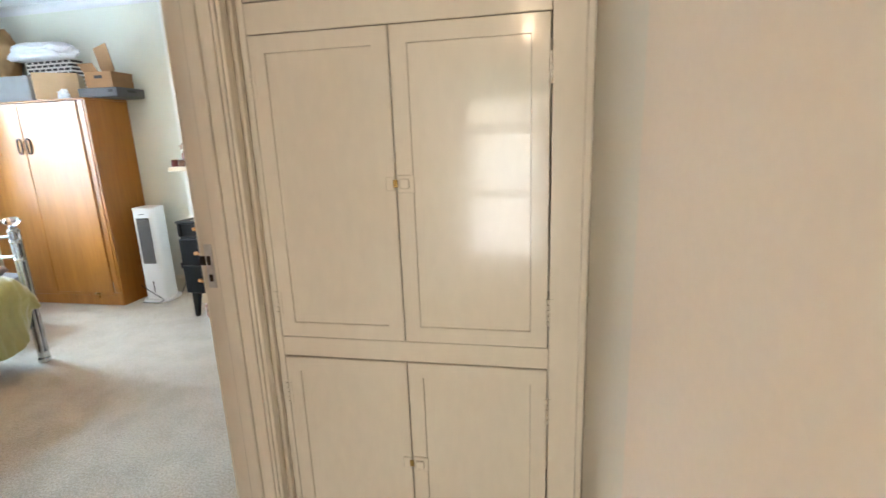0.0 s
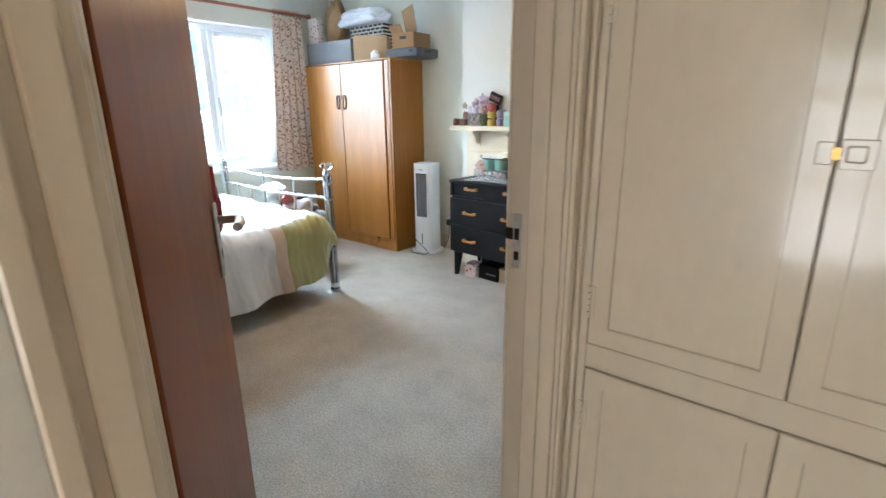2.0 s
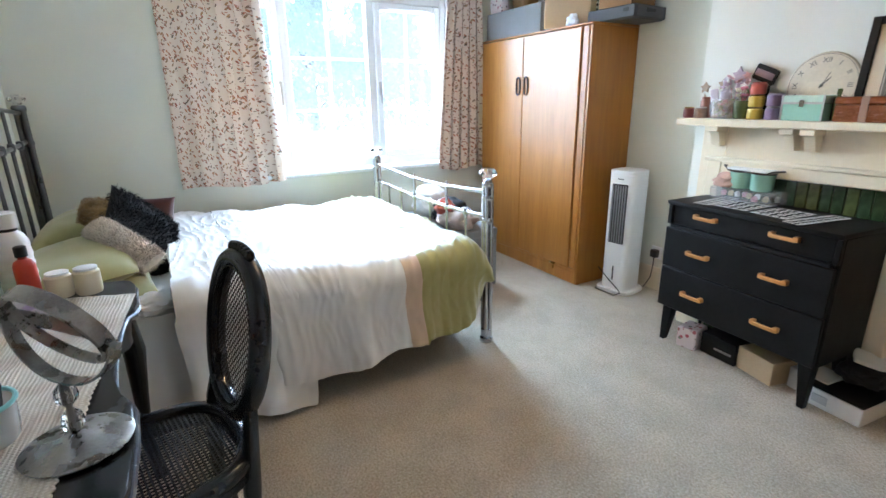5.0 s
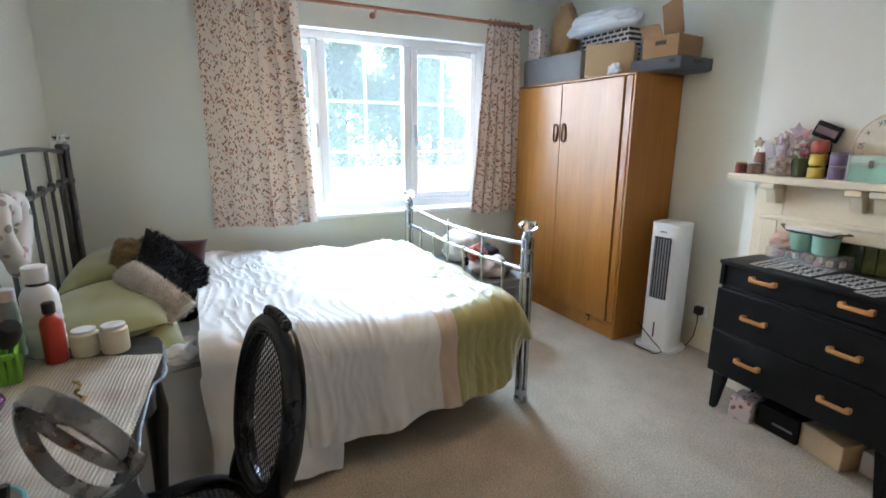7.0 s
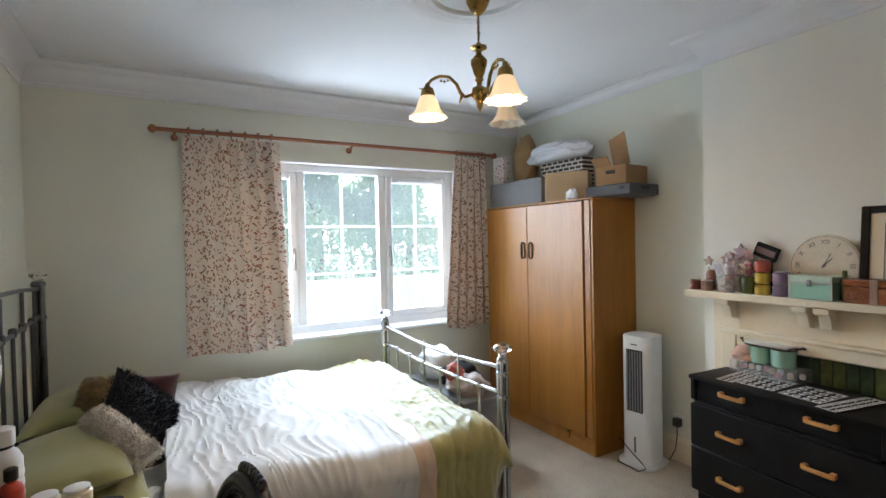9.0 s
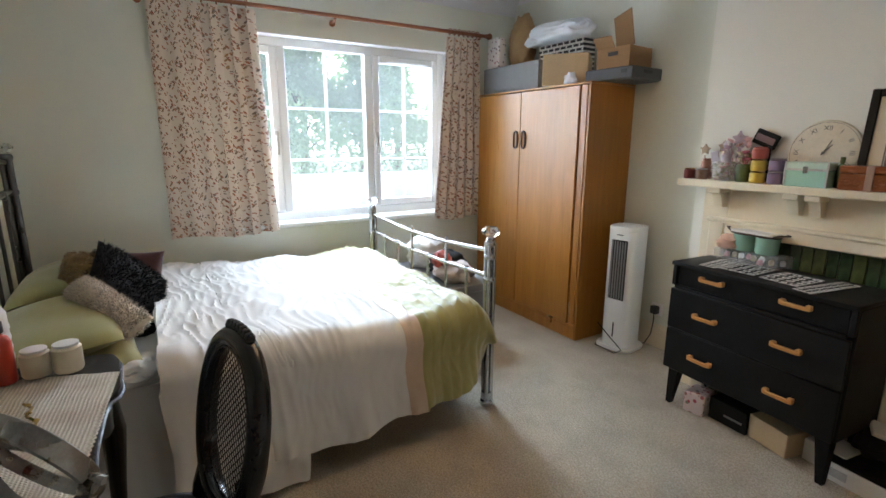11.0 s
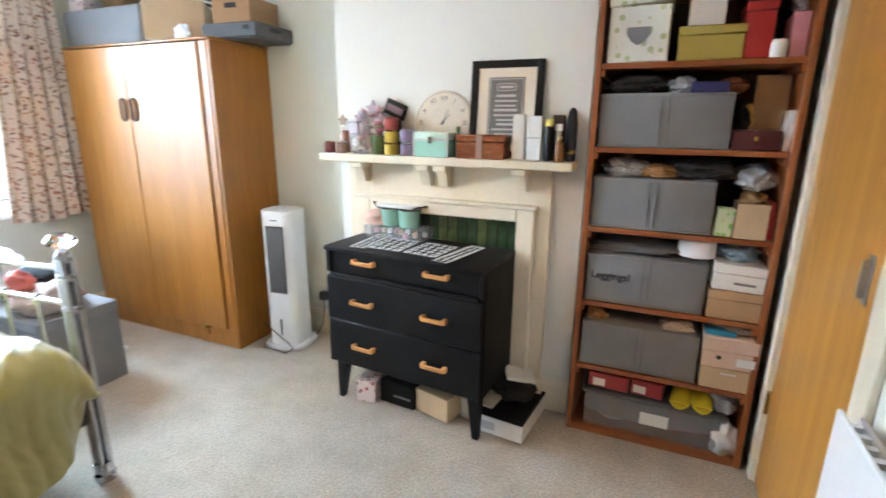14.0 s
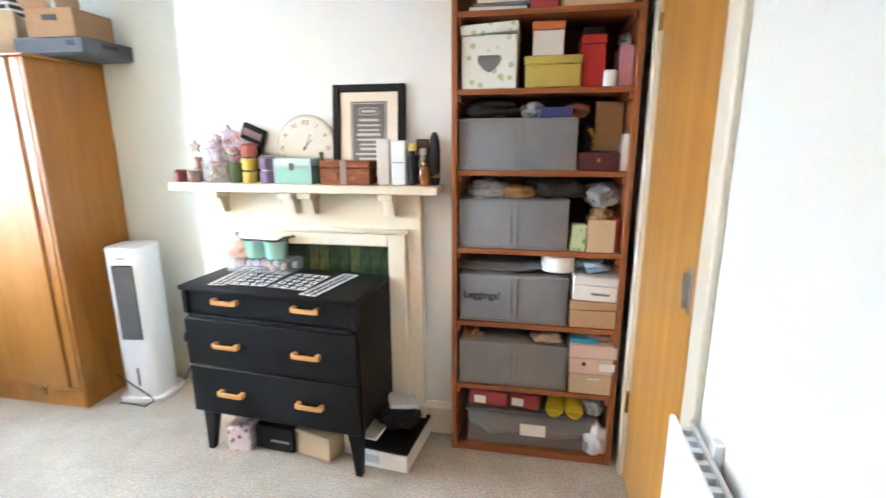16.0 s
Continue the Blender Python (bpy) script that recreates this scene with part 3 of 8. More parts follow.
hall_lamp = thing("hall_pendant", pose(0.20, -1.10, 0), "lit opal glass globe pendant in the hall", "pendant lamp")
part("ceiling_cup", lathe(B(), [(0, TOP - 0.045), (0.03, TOP - 0.04), (0.045, TOP - 0.01), (0.046, TOP)], 20), BRASS, hall_lamp)
part("flex", tube(B(), [(0, 0, TOP - 0.04), (0, 0, 2.26)], 0.004, 6), WHITEPLASTIC, hall_lamp)
part("globe", lathe(B(), [(0.02, 2.275), (0.035, 2.268)] + [(0.085 * math.cos(radians(d)), 2.19 + 0.085 * math.sin(radians(d))) for d in range(65, -91, -12)] + [(0, 2.105)], 24), glowing("lit_opal_globe", (1.0, 0.74, 0.46), 4.0, (0.9, 0.85, 0.75)), hall_lamp, "glowing opal glass globe")
lamp("hall_bulb", "POINT", pose(0.20, -1.10, 2.06), 1.8, (1.0, 0.70, 0.48), soft=0.05)


def hall_cupboard():
    y = 1.640
    cup = thing("hall_cupboard", pose(-0.035, y, 0), "tall built-in hall cupboard in aged cream gloss paint, shut", "cupboard")
    L, R = -0.443, 0.455
    x = [-0.404, -0.030, 0.357]
    tiers = [(0.10, 0.722), (0.787, 1.605), (1.685, 2.15)]
    fr = B()
    for a, b in ((L, x[0] - 0.002), (x[2] + 0.002, R)):
        box(fr, (a, 0, 0), (b, 0.03, 2.2), 0.002)
    for a, b in ((0, 0.098), (0.7245, 0.7845), (1.6075, 1.6825), (2.1525, 2.2)):
        box(fr, (x[0] - 0.002, 0, a), (x[2] + 0.002, 0.03, b), 0.002)
    part("face_frame", fr, GLOSS, cup)
    part("carcass", boxes(((L, 0.55, 0), (R, 0.57, 2.2)), ((L, 0.031, 0), (L + 0.02, 0.55, 2.2)), ((R - 0.02, 0.031, 0), (R, 0.55, 2.2)), ((L + 0.02, 0.031, 0.74), (R - 0.02, 0.55, 0.76)), ((L + 0.02, 0.031, 1.64), (R - 0.02, 0.55, 1.66))), HALL, cup)
    part("side_bead", boxes(((L - 0.012, -0.012, 0), (L + 0.018, 0.002, 2.2)), ((R - 0.022, -0.008, 0), (R - 0.002, 0.002, 2.2)), bevel=0.004), GLOSS, cup)
    for k, (z0, z1) in enumerate(tiers):
        for a, b, right in ((x[0], x[1], False), (x[1], x[2], True)):
            a, b = a + 0.0015, b - 0.0015
            w, f = 0.058, -0.004
            d = box(B(), (a, f, z0), (b, 0.018, z1), 0.002)
            front = max((q for q in d.faces if q.normal.y < -0.9), key=lambda q: q.calc_area())
            bmesh.ops.inset_individual(d, faces=[front], thickness=w, depth=0.0)
            bmesh.ops.inset_individual(d, faces=[front], thickness=0.0025, depth=-0.0065)
            leaf = part("door", d, GLOSS, cup, "panelled cupboard door", sharp=12)
            hx = b + 0.001 if right else a - 0.001
            for hz in ((z0 + 0.10, z1 - 0.12) if k < 2 else (z0 + 0.08, z1 - 0.08)):
                hg = B()
                for i in range(5):
                    lathe(hg, [(0, 0), (0.0045, 0.001), (0.0045, 0.013), (0, 0.014)], 8, pose(hx, f - 0.003, hz - 0.037 + i * 0.015))
                box(hg, (hx - 0.012, f - 0.0015, hz - 0.036), (hx + 0.012, f + 0.001, hz + 0.036))
                part("hinge", hg, GLOSS, leaf, "painted-over butt hinge")
            if right and k < 2:
                lz = 1.225 if k == 1 else 0.402
                lt = B()
                box(lt, (a - 0.028, f - 0.004, lz - 0.018), (a - 0.004, f + 0.001, lz + 0.018), 0.002)
                box(lt, (a + 0.003, f - 0.005, lz - 0.024), (a + 0.048, f + 0.001, lz + 0.022), 0.002)
                box(lt, (a + 0.010, f - 0.012, lz - 0.013), (a + 0.036, f - 0.004, lz + 0.013), 0.003)
                part("latch", lt, GLOSS, leaf, "painted-over surface latch")
                part("latch_tongue", boxes(((a - 0.008, f - 0.007, lz - 0.010), (a + 0.0045, f - 0.003, lz + 0.010)), bevel=0.001), BRASS, leaf)


hall_cupboard()


# ---- fireplace ----
def fireplace():
    fp = thing("fireplace", pose(-1.966, FY, 0), "ivory painted wooden fireplace surround with a mantel shelf", "fireplace")
    y = -0.045
    for a, b in ((-0.500, -0.366), (0.366, 0.506)):
        part("pilaster", box(B(), (a, y, 0), (b, -0.001, 1.13), 0.003), MANTEL, fp)
    part("frieze", box(B(), (-0.366, y, 0.952), (0.366, -0.001, 1.13), 0.002), MANTEL, fp)
    edge = B()
    for a, b in ((-0.444, -0.366), (0.366, 0.444)):
        box(edge, (a, y - 0.028, 0), (b, y + 0.001, 0.972), 0.006)
    box(edge, (-0.366, y - 0.028, 0.897), (0.366, y + 0.001, 0.972), 0.006)
    box(edge, (-0.458, y - 0.036, 0.953), (0.458, y, 0.975), 0.006)
    part("inner_moulding", edge, MANTEL, fp)
    for a, b in ((-0.512, -0.446), (0.446, 0.518)):
        part("plinth", box(B(), (a, y - 0.012, 0), (b, y + 0.002, 0.16), 0.004), MANTEL, fp)
    part("mantel_shelf", box(B(), (-0.600, -0.148, 1.130), (0.600, -0.001, 1.166), 0.005), MANTEL, fp)
    for cx in (-0.40, -0.055, 0.03, 0.385):
        c = B()
        w = 0.022
        out = [(0.0, 1.130), (-0.095, 1.130), (-0.095, 1.108), (-0.070, 1.100), (-0.058, 1.075), (-0.050, 1.050), (-0.045, 1.035), (0.0, 1.030)]
        lo = [c.verts.new((cx - w, yy + y, z)) for yy, z in out]
        hi = [c.verts.new((cx + w, yy + y, z)) for yy, z in out]
        c.faces.new(lo)
        c.faces.new(hi[::-1])
        for i in range(len(out)):
            j = (i + 1) % len(out)
            c.faces.new((lo[i], hi[i], hi[j], lo[j]))
        box(c, (cx - w - 0.008, y - 0.098, 1.104), (cx + w + 0.008, y, 1.1295), 0.003)
        part("corbel", c, MANTEL, fp)
    part("hearth_back", boxes(((-0.366, 0.20, 0), (0.366, 0.24, 0.93)), ((-0.366, 0.03, 0.76), (0.366, 0.20, 0.78))), BLACKPLASTIC, fp, "dark empty firebox")
    green = surface("mottled_green_glaze", (0.030, 0.060, 0.028), 0.12, vary=0.55, scale=14, bump=0.1, fine=30, coat=0.5)
    olive = surface("olive_green_glaze", (0.085, 0.115, 0.040), 0.12, vary=0.45, scale=16, bump=0.1, fine=30, coat=0.5)
    shapes = [mesh_of(box(B(), (-0.0225, -0.006, -0.072), (0.0225, 0.006, 0.072), 0.002), glaze) for glaze in (green, olive)]
    pick = random.Random(17)
    spots = [(-0.343 + i * 0.049, 0.822) for i in range(15)]
    spots += [(side * (0.343 - j * 0.049), 0.672 - i * 0.149) for side in (-1, 1) for i in range(5) for j in range(2)]
    for tx, tz in spots:
        t = new("tile", shapes[1 if pick.random() < 0.3 else 0])
        t.parent, t.matrix_basis = fp, pose(tx, -0.012, tz)
    part("tile_backing", boxes(((-0.366, -0.008, 0.745), (0.366, 0.03, 0.9)), ((-0.366, -0.008, 0), (-0.268, 0.03, 0.745)), ((0.268, -0.008, 0), (0.366, 0.03, 0.745))), surface("pale_green_grout", (0.20, 0.23, 0.14), 0.8), fp, "pale grout bed")


fireplace()


# ---- wardrobe ----
def wardrobe():
    L, R, D, H = -0.595, 0.598, 0.415, 1.708
    w = thing("wardrobe", pose(-3.805, 3.80, 0), "golden oak veneered two-door wardrobe, both doors shut", "wardrobe")
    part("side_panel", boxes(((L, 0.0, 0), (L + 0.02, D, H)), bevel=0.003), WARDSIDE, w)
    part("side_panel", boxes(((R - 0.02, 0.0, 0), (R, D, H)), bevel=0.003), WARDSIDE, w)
    part("top", boxes(((L - 0.004, -0.006, H), (R + 0.004, D, H + 0.014)), bevel=0.004), WARDROBE, w)
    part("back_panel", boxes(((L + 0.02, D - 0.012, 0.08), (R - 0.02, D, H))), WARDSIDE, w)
    part("plinth", boxes(((L + 0.02, 0.004, 0), (R - 0.02, 0.024, 0.085)), bevel=0.002), WARDROBE, w)
    part("bottom_rail", boxes(((L + 0.02, -0.003, 0.088), (R - 0.02, 0.03, 0.112)), bevel=0.003), WARDROBE, w)
    part("stile", boxes(((R - 0.075, -0.004, 0.114), (R - 0.0205, 0.02, H - 0.002)), bevel=0.005), WARDROBE, w)
    for a, b, hx in ((L + 0.021, -0.052, -0.095), (-0.048, R - 0.078, -0.005)):
        d = part("door", boxes(((a, -0.016, 0.116), (b, 0.004, H - 0.006)), bevel=0.003), WARDROBE, w)
        h = B()
        z = 1.365
        oval = [(hx + 0.021 * math.copysign(abs(math.sin(t)) ** 0.6, math.sin(t)), -0.022, z + 0.060 * math.copysign(abs(math.cos(t)) ** 0.6, math.cos(t))) for t in [2 * math.pi * i / 28 for i in range(28)]]
        tube(h, oval, 0.0055, 8, closed=True)
        for dz in (-0.06, 0.06):
            tube(h, [(hx, -0.014, z + dz), (hx, -0.026, z + dz)], 0.006)
        part("handle", h, DARKIRON, d, "dark bronze oval pull handle")
    part("latch", boxes(((0.33, -0.022, 0.102), (0.385, -0.002, 0.112)), ((0.378, -0.026, 0.07), (0.386, -0.018, 0.112)), bevel=0.002), BRASS, w, "small brass catch")
    return w


wardrobe()


# ---- chest of drawers ----
def chest():
    c = thing("chest_of_drawers", pose(-2.015, 3.575, 0, 0, 0, -4.3), "black painted chest of drawers with orange wooden handles", "chest of drawers")
    hw, D, z0, H = 0.392, 0.345, 0.205, 0.773
    for a, b in ((-hw, -hw + 0.022), (hw - 0.022, hw)):
        part("side_panel", box(B(), (a, 0.022, z0), (b, D, H - 0.021), 0.004), BLACKPAINT, c)
        part("drawer_cheek", box(B(), (a, 0.0, 0.650), (b, 0.0215, H - 0.0215), 0.003), BLACKPAINT, c)
    part("back_panel", box(B(), (-hw + 0.0225, D - 0.012, z0), (hw - 0.0225, D, H - 0.0215)), BLACKPAINT, c)
    part("bottom_panel", box(B(), (-hw + 0.0225, 0.024, z0), (hw - 0.0225, D - 0.0125, z0 + 0.02)), BLACKPAINT, c)
    part("rail", box(B(), (-hw + 0.024, -0.004, 0.636), (hw - 0.024, 0.024, 0.650), 0.002), BLACKPAINT, c)
    part("top", box(B(), (-hw - 0.004, -0.010, H - 0.021), (hw + 0.004, D + 0.004, H), 0.007, seg=2), BLACKPAINT, c)
    for z, zb, y in ((0.652, 0.750, 0.012), (0.428, 0.634, -0.008), (0.208, 0.424, -0.008)):
        e = 0.026 if y > 0 else 0.004
        d = part("drawer", box(B(), (-hw + e, y, z), (hw - e, y + 0.02, zb), 0.004), BLACKPAINT, c)
        hz = (z + zb) / 2 + (0.012 if y > 0 else 0.0)
        for hx in (-0.182, 0.182):
            h = box(B(), (hx - 0.052, y - 0.027, hz - 0.010), (hx + 0.052, y - 0.015, hz + 0.007), 0.004, seg=2)
            for e0 in (-1, 1):
                box(h, (hx + e0 * 0.050 - 0.010, y - 0.025, hz - 0.009), (hx + e0 * 0.050 + 0.010, y + 0.0005, hz + 0.013), 0.004, seg=2)
            part("handle", h, HANDLE, d, "light orange wooden bar handle")
    for x, y in ((-0.345, 0.05), (0.345, 0.05), (-0.345, D - 0.05), (0.345, D - 0.05)):
        s = 1 if x > 0 else -1
        leg = B()
        lo, hi = [], []
        for a, b in ((-1, -1), (1, -1), (1, 1), (-1, 1)):
            hi.append(leg.verts.new((x + a * 0.030, y + b * 0.026, z0 + 0.004)))
            lo.append(leg.verts.new((x + s * 0.014 + a * 0.014, y + b * 0.015 + (-0.012 if y < 0.2 else 0.008), 0)))
        leg.faces.new(hi)
        leg.faces.new(lo[::-1])
        for i in range(4):
            leg.faces.new((lo[i], lo[(i + 1) % 4], hi[(i + 1) % 4], hi[i]))
        bmesh.ops.bevel(leg, geom=list(leg.edges), offset=0.003, segments=1, affect="EDGES")
        part("leg", leg, BLACKPAINT, c)


chest()


# ---- bookcase ----
SHELVES = (0.03, 0.32, 0.607, 0.918, 1.228, 1.528, 1.798)


def bookcase():
    b = thing("bookcase", pose(-0.978, 3.83, 0), "tall orange-stained pine bookcase crammed with boxes", "bookcase")
    hw, D = 0.337, 0.37
    upright = timber("orange_stained_pine_upright", (0.20, 0.055, 0.014), (0.36, 0.115, 0.03), 0.4, (16, 16, 1.2), 0.15)
    part("side", boxes(((-hw, 0, 0), (-hw + 0.021, D, 2.12)), bevel=0.002), upright, b)
    part("side", boxes(((hw - 0.021, 0, 0), (hw, D, 2.12)), bevel=0.002), upright, b)
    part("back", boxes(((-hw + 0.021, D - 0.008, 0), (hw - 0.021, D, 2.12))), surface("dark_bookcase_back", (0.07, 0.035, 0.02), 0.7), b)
    part("top", boxes(((-hw, -0.004, 2.121), (hw, D, 2.142)), bevel=0.002), SHELFWOOD, b)
    part("plinth", boxes(((-hw + 0.021, 0.006, 0), (hw - 0.021, 0.026, 0.028))), SHELFWOOD, b)
    for z in SHELVES:
        part("shelf", boxes(((-hw + 0.0215, 0.004, z - 0.020), (hw - 0.0215, D - 0.009, z)), bevel=0.002), SHELFWOOD, b)
        if z > 0.1:
            for x0, x1 in ((-hw + 0.0215, -hw + 0.036), (hw - 0.036, hw - 0.0215)):
                part("batten", boxes(((x0, 0.008, z - 0.045), (x1, D - 0.02, z - 0.021)), bevel=0.002), SHELFWOOD, b)


bookcase()


# ---- bed ----
BX0, BX1, BY0, BY1 = -4.310, -2.850, 0.765, 2.785


def bed():
    b = thing("bed", pose(BX0, BY0, 0), "double metal bed with tubular head and foot rails and crystal finials", "bed")
    W, L = BX1 - BX0, BY1 - BY0

    def post(x, y, h, name):
        bm = B()
        for dx, dy in ((-0.014, -0.014), (0.014, -0.014), (0.014, 0.014), (-0.014, 0.014)):
            tube(bm, [(x + dx, y + dy, 0.03), (x + dx, y + dy, h - 0.02)], 0.0115, 10)
        for z, r in ((0.02, 0.036), (h - 0.20, 0.032), (h - 0.085, 0.032), (h - 0.02, 0.030)):
            lathe(bm, [(0, z - 0.014), (r * 0.8, z - 0.014), (r, z - 0.005), (r, z + 0.005), (r * 0.8, z + 0.014), (0, z + 0.014)], 16, pose(x, y, 0))
        lathe(bm, [(0.0, 0.0), (0.034, 0.0), (0.036, 0.012), (0.028, 0.03), (0.026, 0.06), (0.03, 0.075), (0, 0.08)], 16, pose(x, y, 0))
        lathe(bm, [(0.022, h - 0.01), (0.022, h + 0.004), (0.012, h + 0.012), (0, h + 0.014)], 14, pose(x, y, 0))
        p = part("post", bm, STEEL, b, "clustered tubular metal post")
        c = B()
        lathe(c, [(0, h + 0.010), (0.016, h + 0.011), (0.044, h + 0.030), (0.049, h + 0.042), (0.030, h + 0.064), (0, h + 0.067)], 9, pose(x, y, 0))
        part("finial", c, CRYSTAL, p, "faceted crystal finial", sharp=5)

    # foot end
    hf, hh = 0.885, 1.285
    post(0, L, hf, "post"), post(W, L, hf, "post")
    n = 12
    part("top_rail", tube(B(), [(W * i / n, L, hf - 0.055 - 0.035 * math.sin(math.pi * i / n)) for i in range(n + 1)], 0.0105, 10), STEEL, b)
    part("middle_rail", tube(B(), [(W * i / n, L, hf - 0.185 - 0.022 * math.sin(math.pi * i / n)) for i in range(n + 1)], 0.0105, 10), STEEL, b)
    for k in range(1, 7):
        x = W * k / 7
        top = hf - (0.055 + 0.035 * math.sin(math.pi * k / 7) if k in (3, 5) else 0.185 + 0.022 * math.sin(math.pi * k / 7))
        bm = tube(B(), [(x, L, 0.30), (x, L, top + (0.028 if k in (3, 5) else 0.0))], 0.0075, 8)
        z = hf - 0.185 - 0.022 * math.sin(math.pi * k / 7)
        lathe(bm, [(0, z - 0.018), (0.013, z - 0.016), (0.016, z), (0.013, z + 0.016), (0, z + 0.018)], 10, pose(x, L, 0))
        part("spindle", bm, STEEL, b)
    part("low_rail", tube(B(), [(0, L, 0.30), (W, L, 0.30)], 0.012, 8), STEEL, b)
    # head end
    dark = surface("gunmetal_tube", (0.13, 0.135, 0.145), 0.3, metal=1.0, vary=0.15, scale=18)
    for x in (0, W):
        bm = B()
        for dx, dy in ((-0.014, -0.014), (0.014, -0.014), (0.014, 0.014), (-0.014, 0.014)):
            tube(bm, [(x + dx, dy, 0.0), (x + dx, dy, hh - 0.02)], 0.0125, 10)
        for z, r in ((hh - 0.20, 0.034), (hh - 0.02, 0.034)):
            lathe(bm, [(0, z - 0.018), (r * 0.8, z - 0.018), (r, z - 0.006), (r, z + 0.006), (r * 0.8, z + 0.018), (0, z + 0.018)], 16, pose(x, 0, 0))
        p = part("post", bm, dark, b, "clustered gunmetal post")
        part("finial", lathe(B(), [(0, hh), (0.014, hh + 0.001), (0.038, hh + 0.020), (0.042, hh + 0.032), (0.026, hh + 0.05), (0, hh + 0.053)], 9, pose(x, 0, 0)), CRYSTAL, p, "faceted crystal finial", sharp=5)
    part("top_rail", tube(B(), [(W * i / n, 0, hh - 0.045 + 0.03 * math.sin(math.pi * i / n)) for i in range(n + 1)], 0.0105, 10), dark, b)
    part("middle_rail", tube(B(), [(W * i / n, 0, hh - 0.19 - 0.02 * math.sin(math.pi * i / n)) for i in range(n + 1)], 0.0105, 10), dark, b)
    for k in range(1, 8):
        x = W * k / 8
        top = hh - 0.18 if k % 2 else hh - 0.03
        bm = tube(B(), [(x, 0, 0.30), (x, 0, top)], 0.0085, 8)
        lathe(bm, [(0, hh - 0.225), (0.014, hh - 0.22), (0.017, hh - 0.20), (0.014, hh - 0.18), (0, hh - 0.175)], 10, pose(x, 0, 0))
        part("spindle", bm, dark, b)
    for x in (0.02, W - 0.02):
        part("side_rail", boxes(((x - 0.015, 0.02, 0.24), (x + 0.015, L - 0.02, 0.30)), bevel=0.004), dark, b)
    part("slat_base", boxes(((0.035, 0.03, 0.285), (W - 0.035, L - 0.03, 0.305))), surface("dark_slats", (0.05, 0.045, 0.04), 0.8), b)


bed()
mattress = one("mattress", box(B(), (BX0 + 0.02, BY0 + 0.04, 0.306), (BX1 - 0.02, BY1 - 0.05, 0.53), 0.05, seg=4), COTTON, Matrix(), "white sheeted double mattress on the metal bed", "mattress")
# the sheet that hangs below the mattress at the head
valance = B()
sheet(valance, 30, 10, lambda u, v: Vector((BX1 + 0.016 + 0.012 * math.sin(u * 26) * (1 - v) + 0.01 * noise.noise((u * 9, v * 3, 1)), BY0 + 0.05 + u * 0.75, 0.06 + v * 0.46)))
one("bed_valance", thicken(valance, 0.003), COTTON, Matrix(), "white sheet hanging from the mattress side", "bed sheet")


def fold(p, k=1.0, seed=0.0):
    """Soft creases for cloth."""
    a = noise.noise((p[0] * 5 + seed, p[1] * 5, seed)) * 0.016
    q = (p[0] * 7 + 2.0 * noise.noise((p[0] * 2, p[1] * 2, seed + 4)), p[1] * 20 + 5.0 * noise.noise((p[0] * 2, p[1] * 2, seed + 9)), seed)
    c = (1 - abs(noise.noise(q))) ** 3.5 * 0.009
    puff = 0.022 * noise.noise((p[0] * 2.6 + seed, p[1] * 3.1, seed + 2)) + 0.010 * (1 - abs(noise.noise((p[0] * 4.5, p[1] * 3.5 + seed, seed + 6)))) ** 2.5
    return (a + c) * k + puff


def drape(y0, y1, top, bottom, bulge, nu, nv, far, seed, crease, quilt=0.0):
    """Bedding from the far side across the bed and down the near side, between y0 and y1. bottom(y): the hem's height."""
    bm = B()
    edge = BX1 + 0.01
    r = 0.10

    def at(u, v):
        y = y0 + (y1 - y0) * v
        z0, zb = top(y), bottom(y)
        across = edge - far
        drop = z0 - zb - r
        total = across + r * 1.57 + drop
        s = u * total
        f = fold((s * 0.8, y), crease, seed)
        if quilt:
            row = (y + 0.012 * noise.noise((s * 6, y * 3, 1))) / 0.052
            f += quilt * abs(math.sin(math.pi * row)) * (0.55 + 0.9 * abs(noise.noise((s * 24, math.floor(row) * 3.7, seed))))
        if s < across:
            x, z = far + s, z0 + f
            sag = 0.03 * max(0, 1 - s / 0.25)
            return Vector((x, y + f * 0.3, z - sag))
        s -= across
        if s < r * 1.57:
            a = s / r
            f *= 1 - 0.6 * a / 1.57
            return Vector((edge + math.sin(a) * (r + f), y, z0 - r + math.cos(a) * (r + f)))
        s = (s - r * 1.57) / max(drop, 1e-3)
        out = bulge(y) * s + (0.016 * math.sin(y * 21 + seed) + 0.012 * noise.noise((y * 11, s * 1.2, seed)) + 0.006 * noise.noise((y * 26, s * 2.0, seed))) * (0.25 + s)
        return Vector((edge + r + f * 0.4 + out, y + 0.01 * math.sin(s * 5 + seed), z0 - r - s * drop))

    return sheet(bm, nu, nv, at, (2.2, y1 - y0))


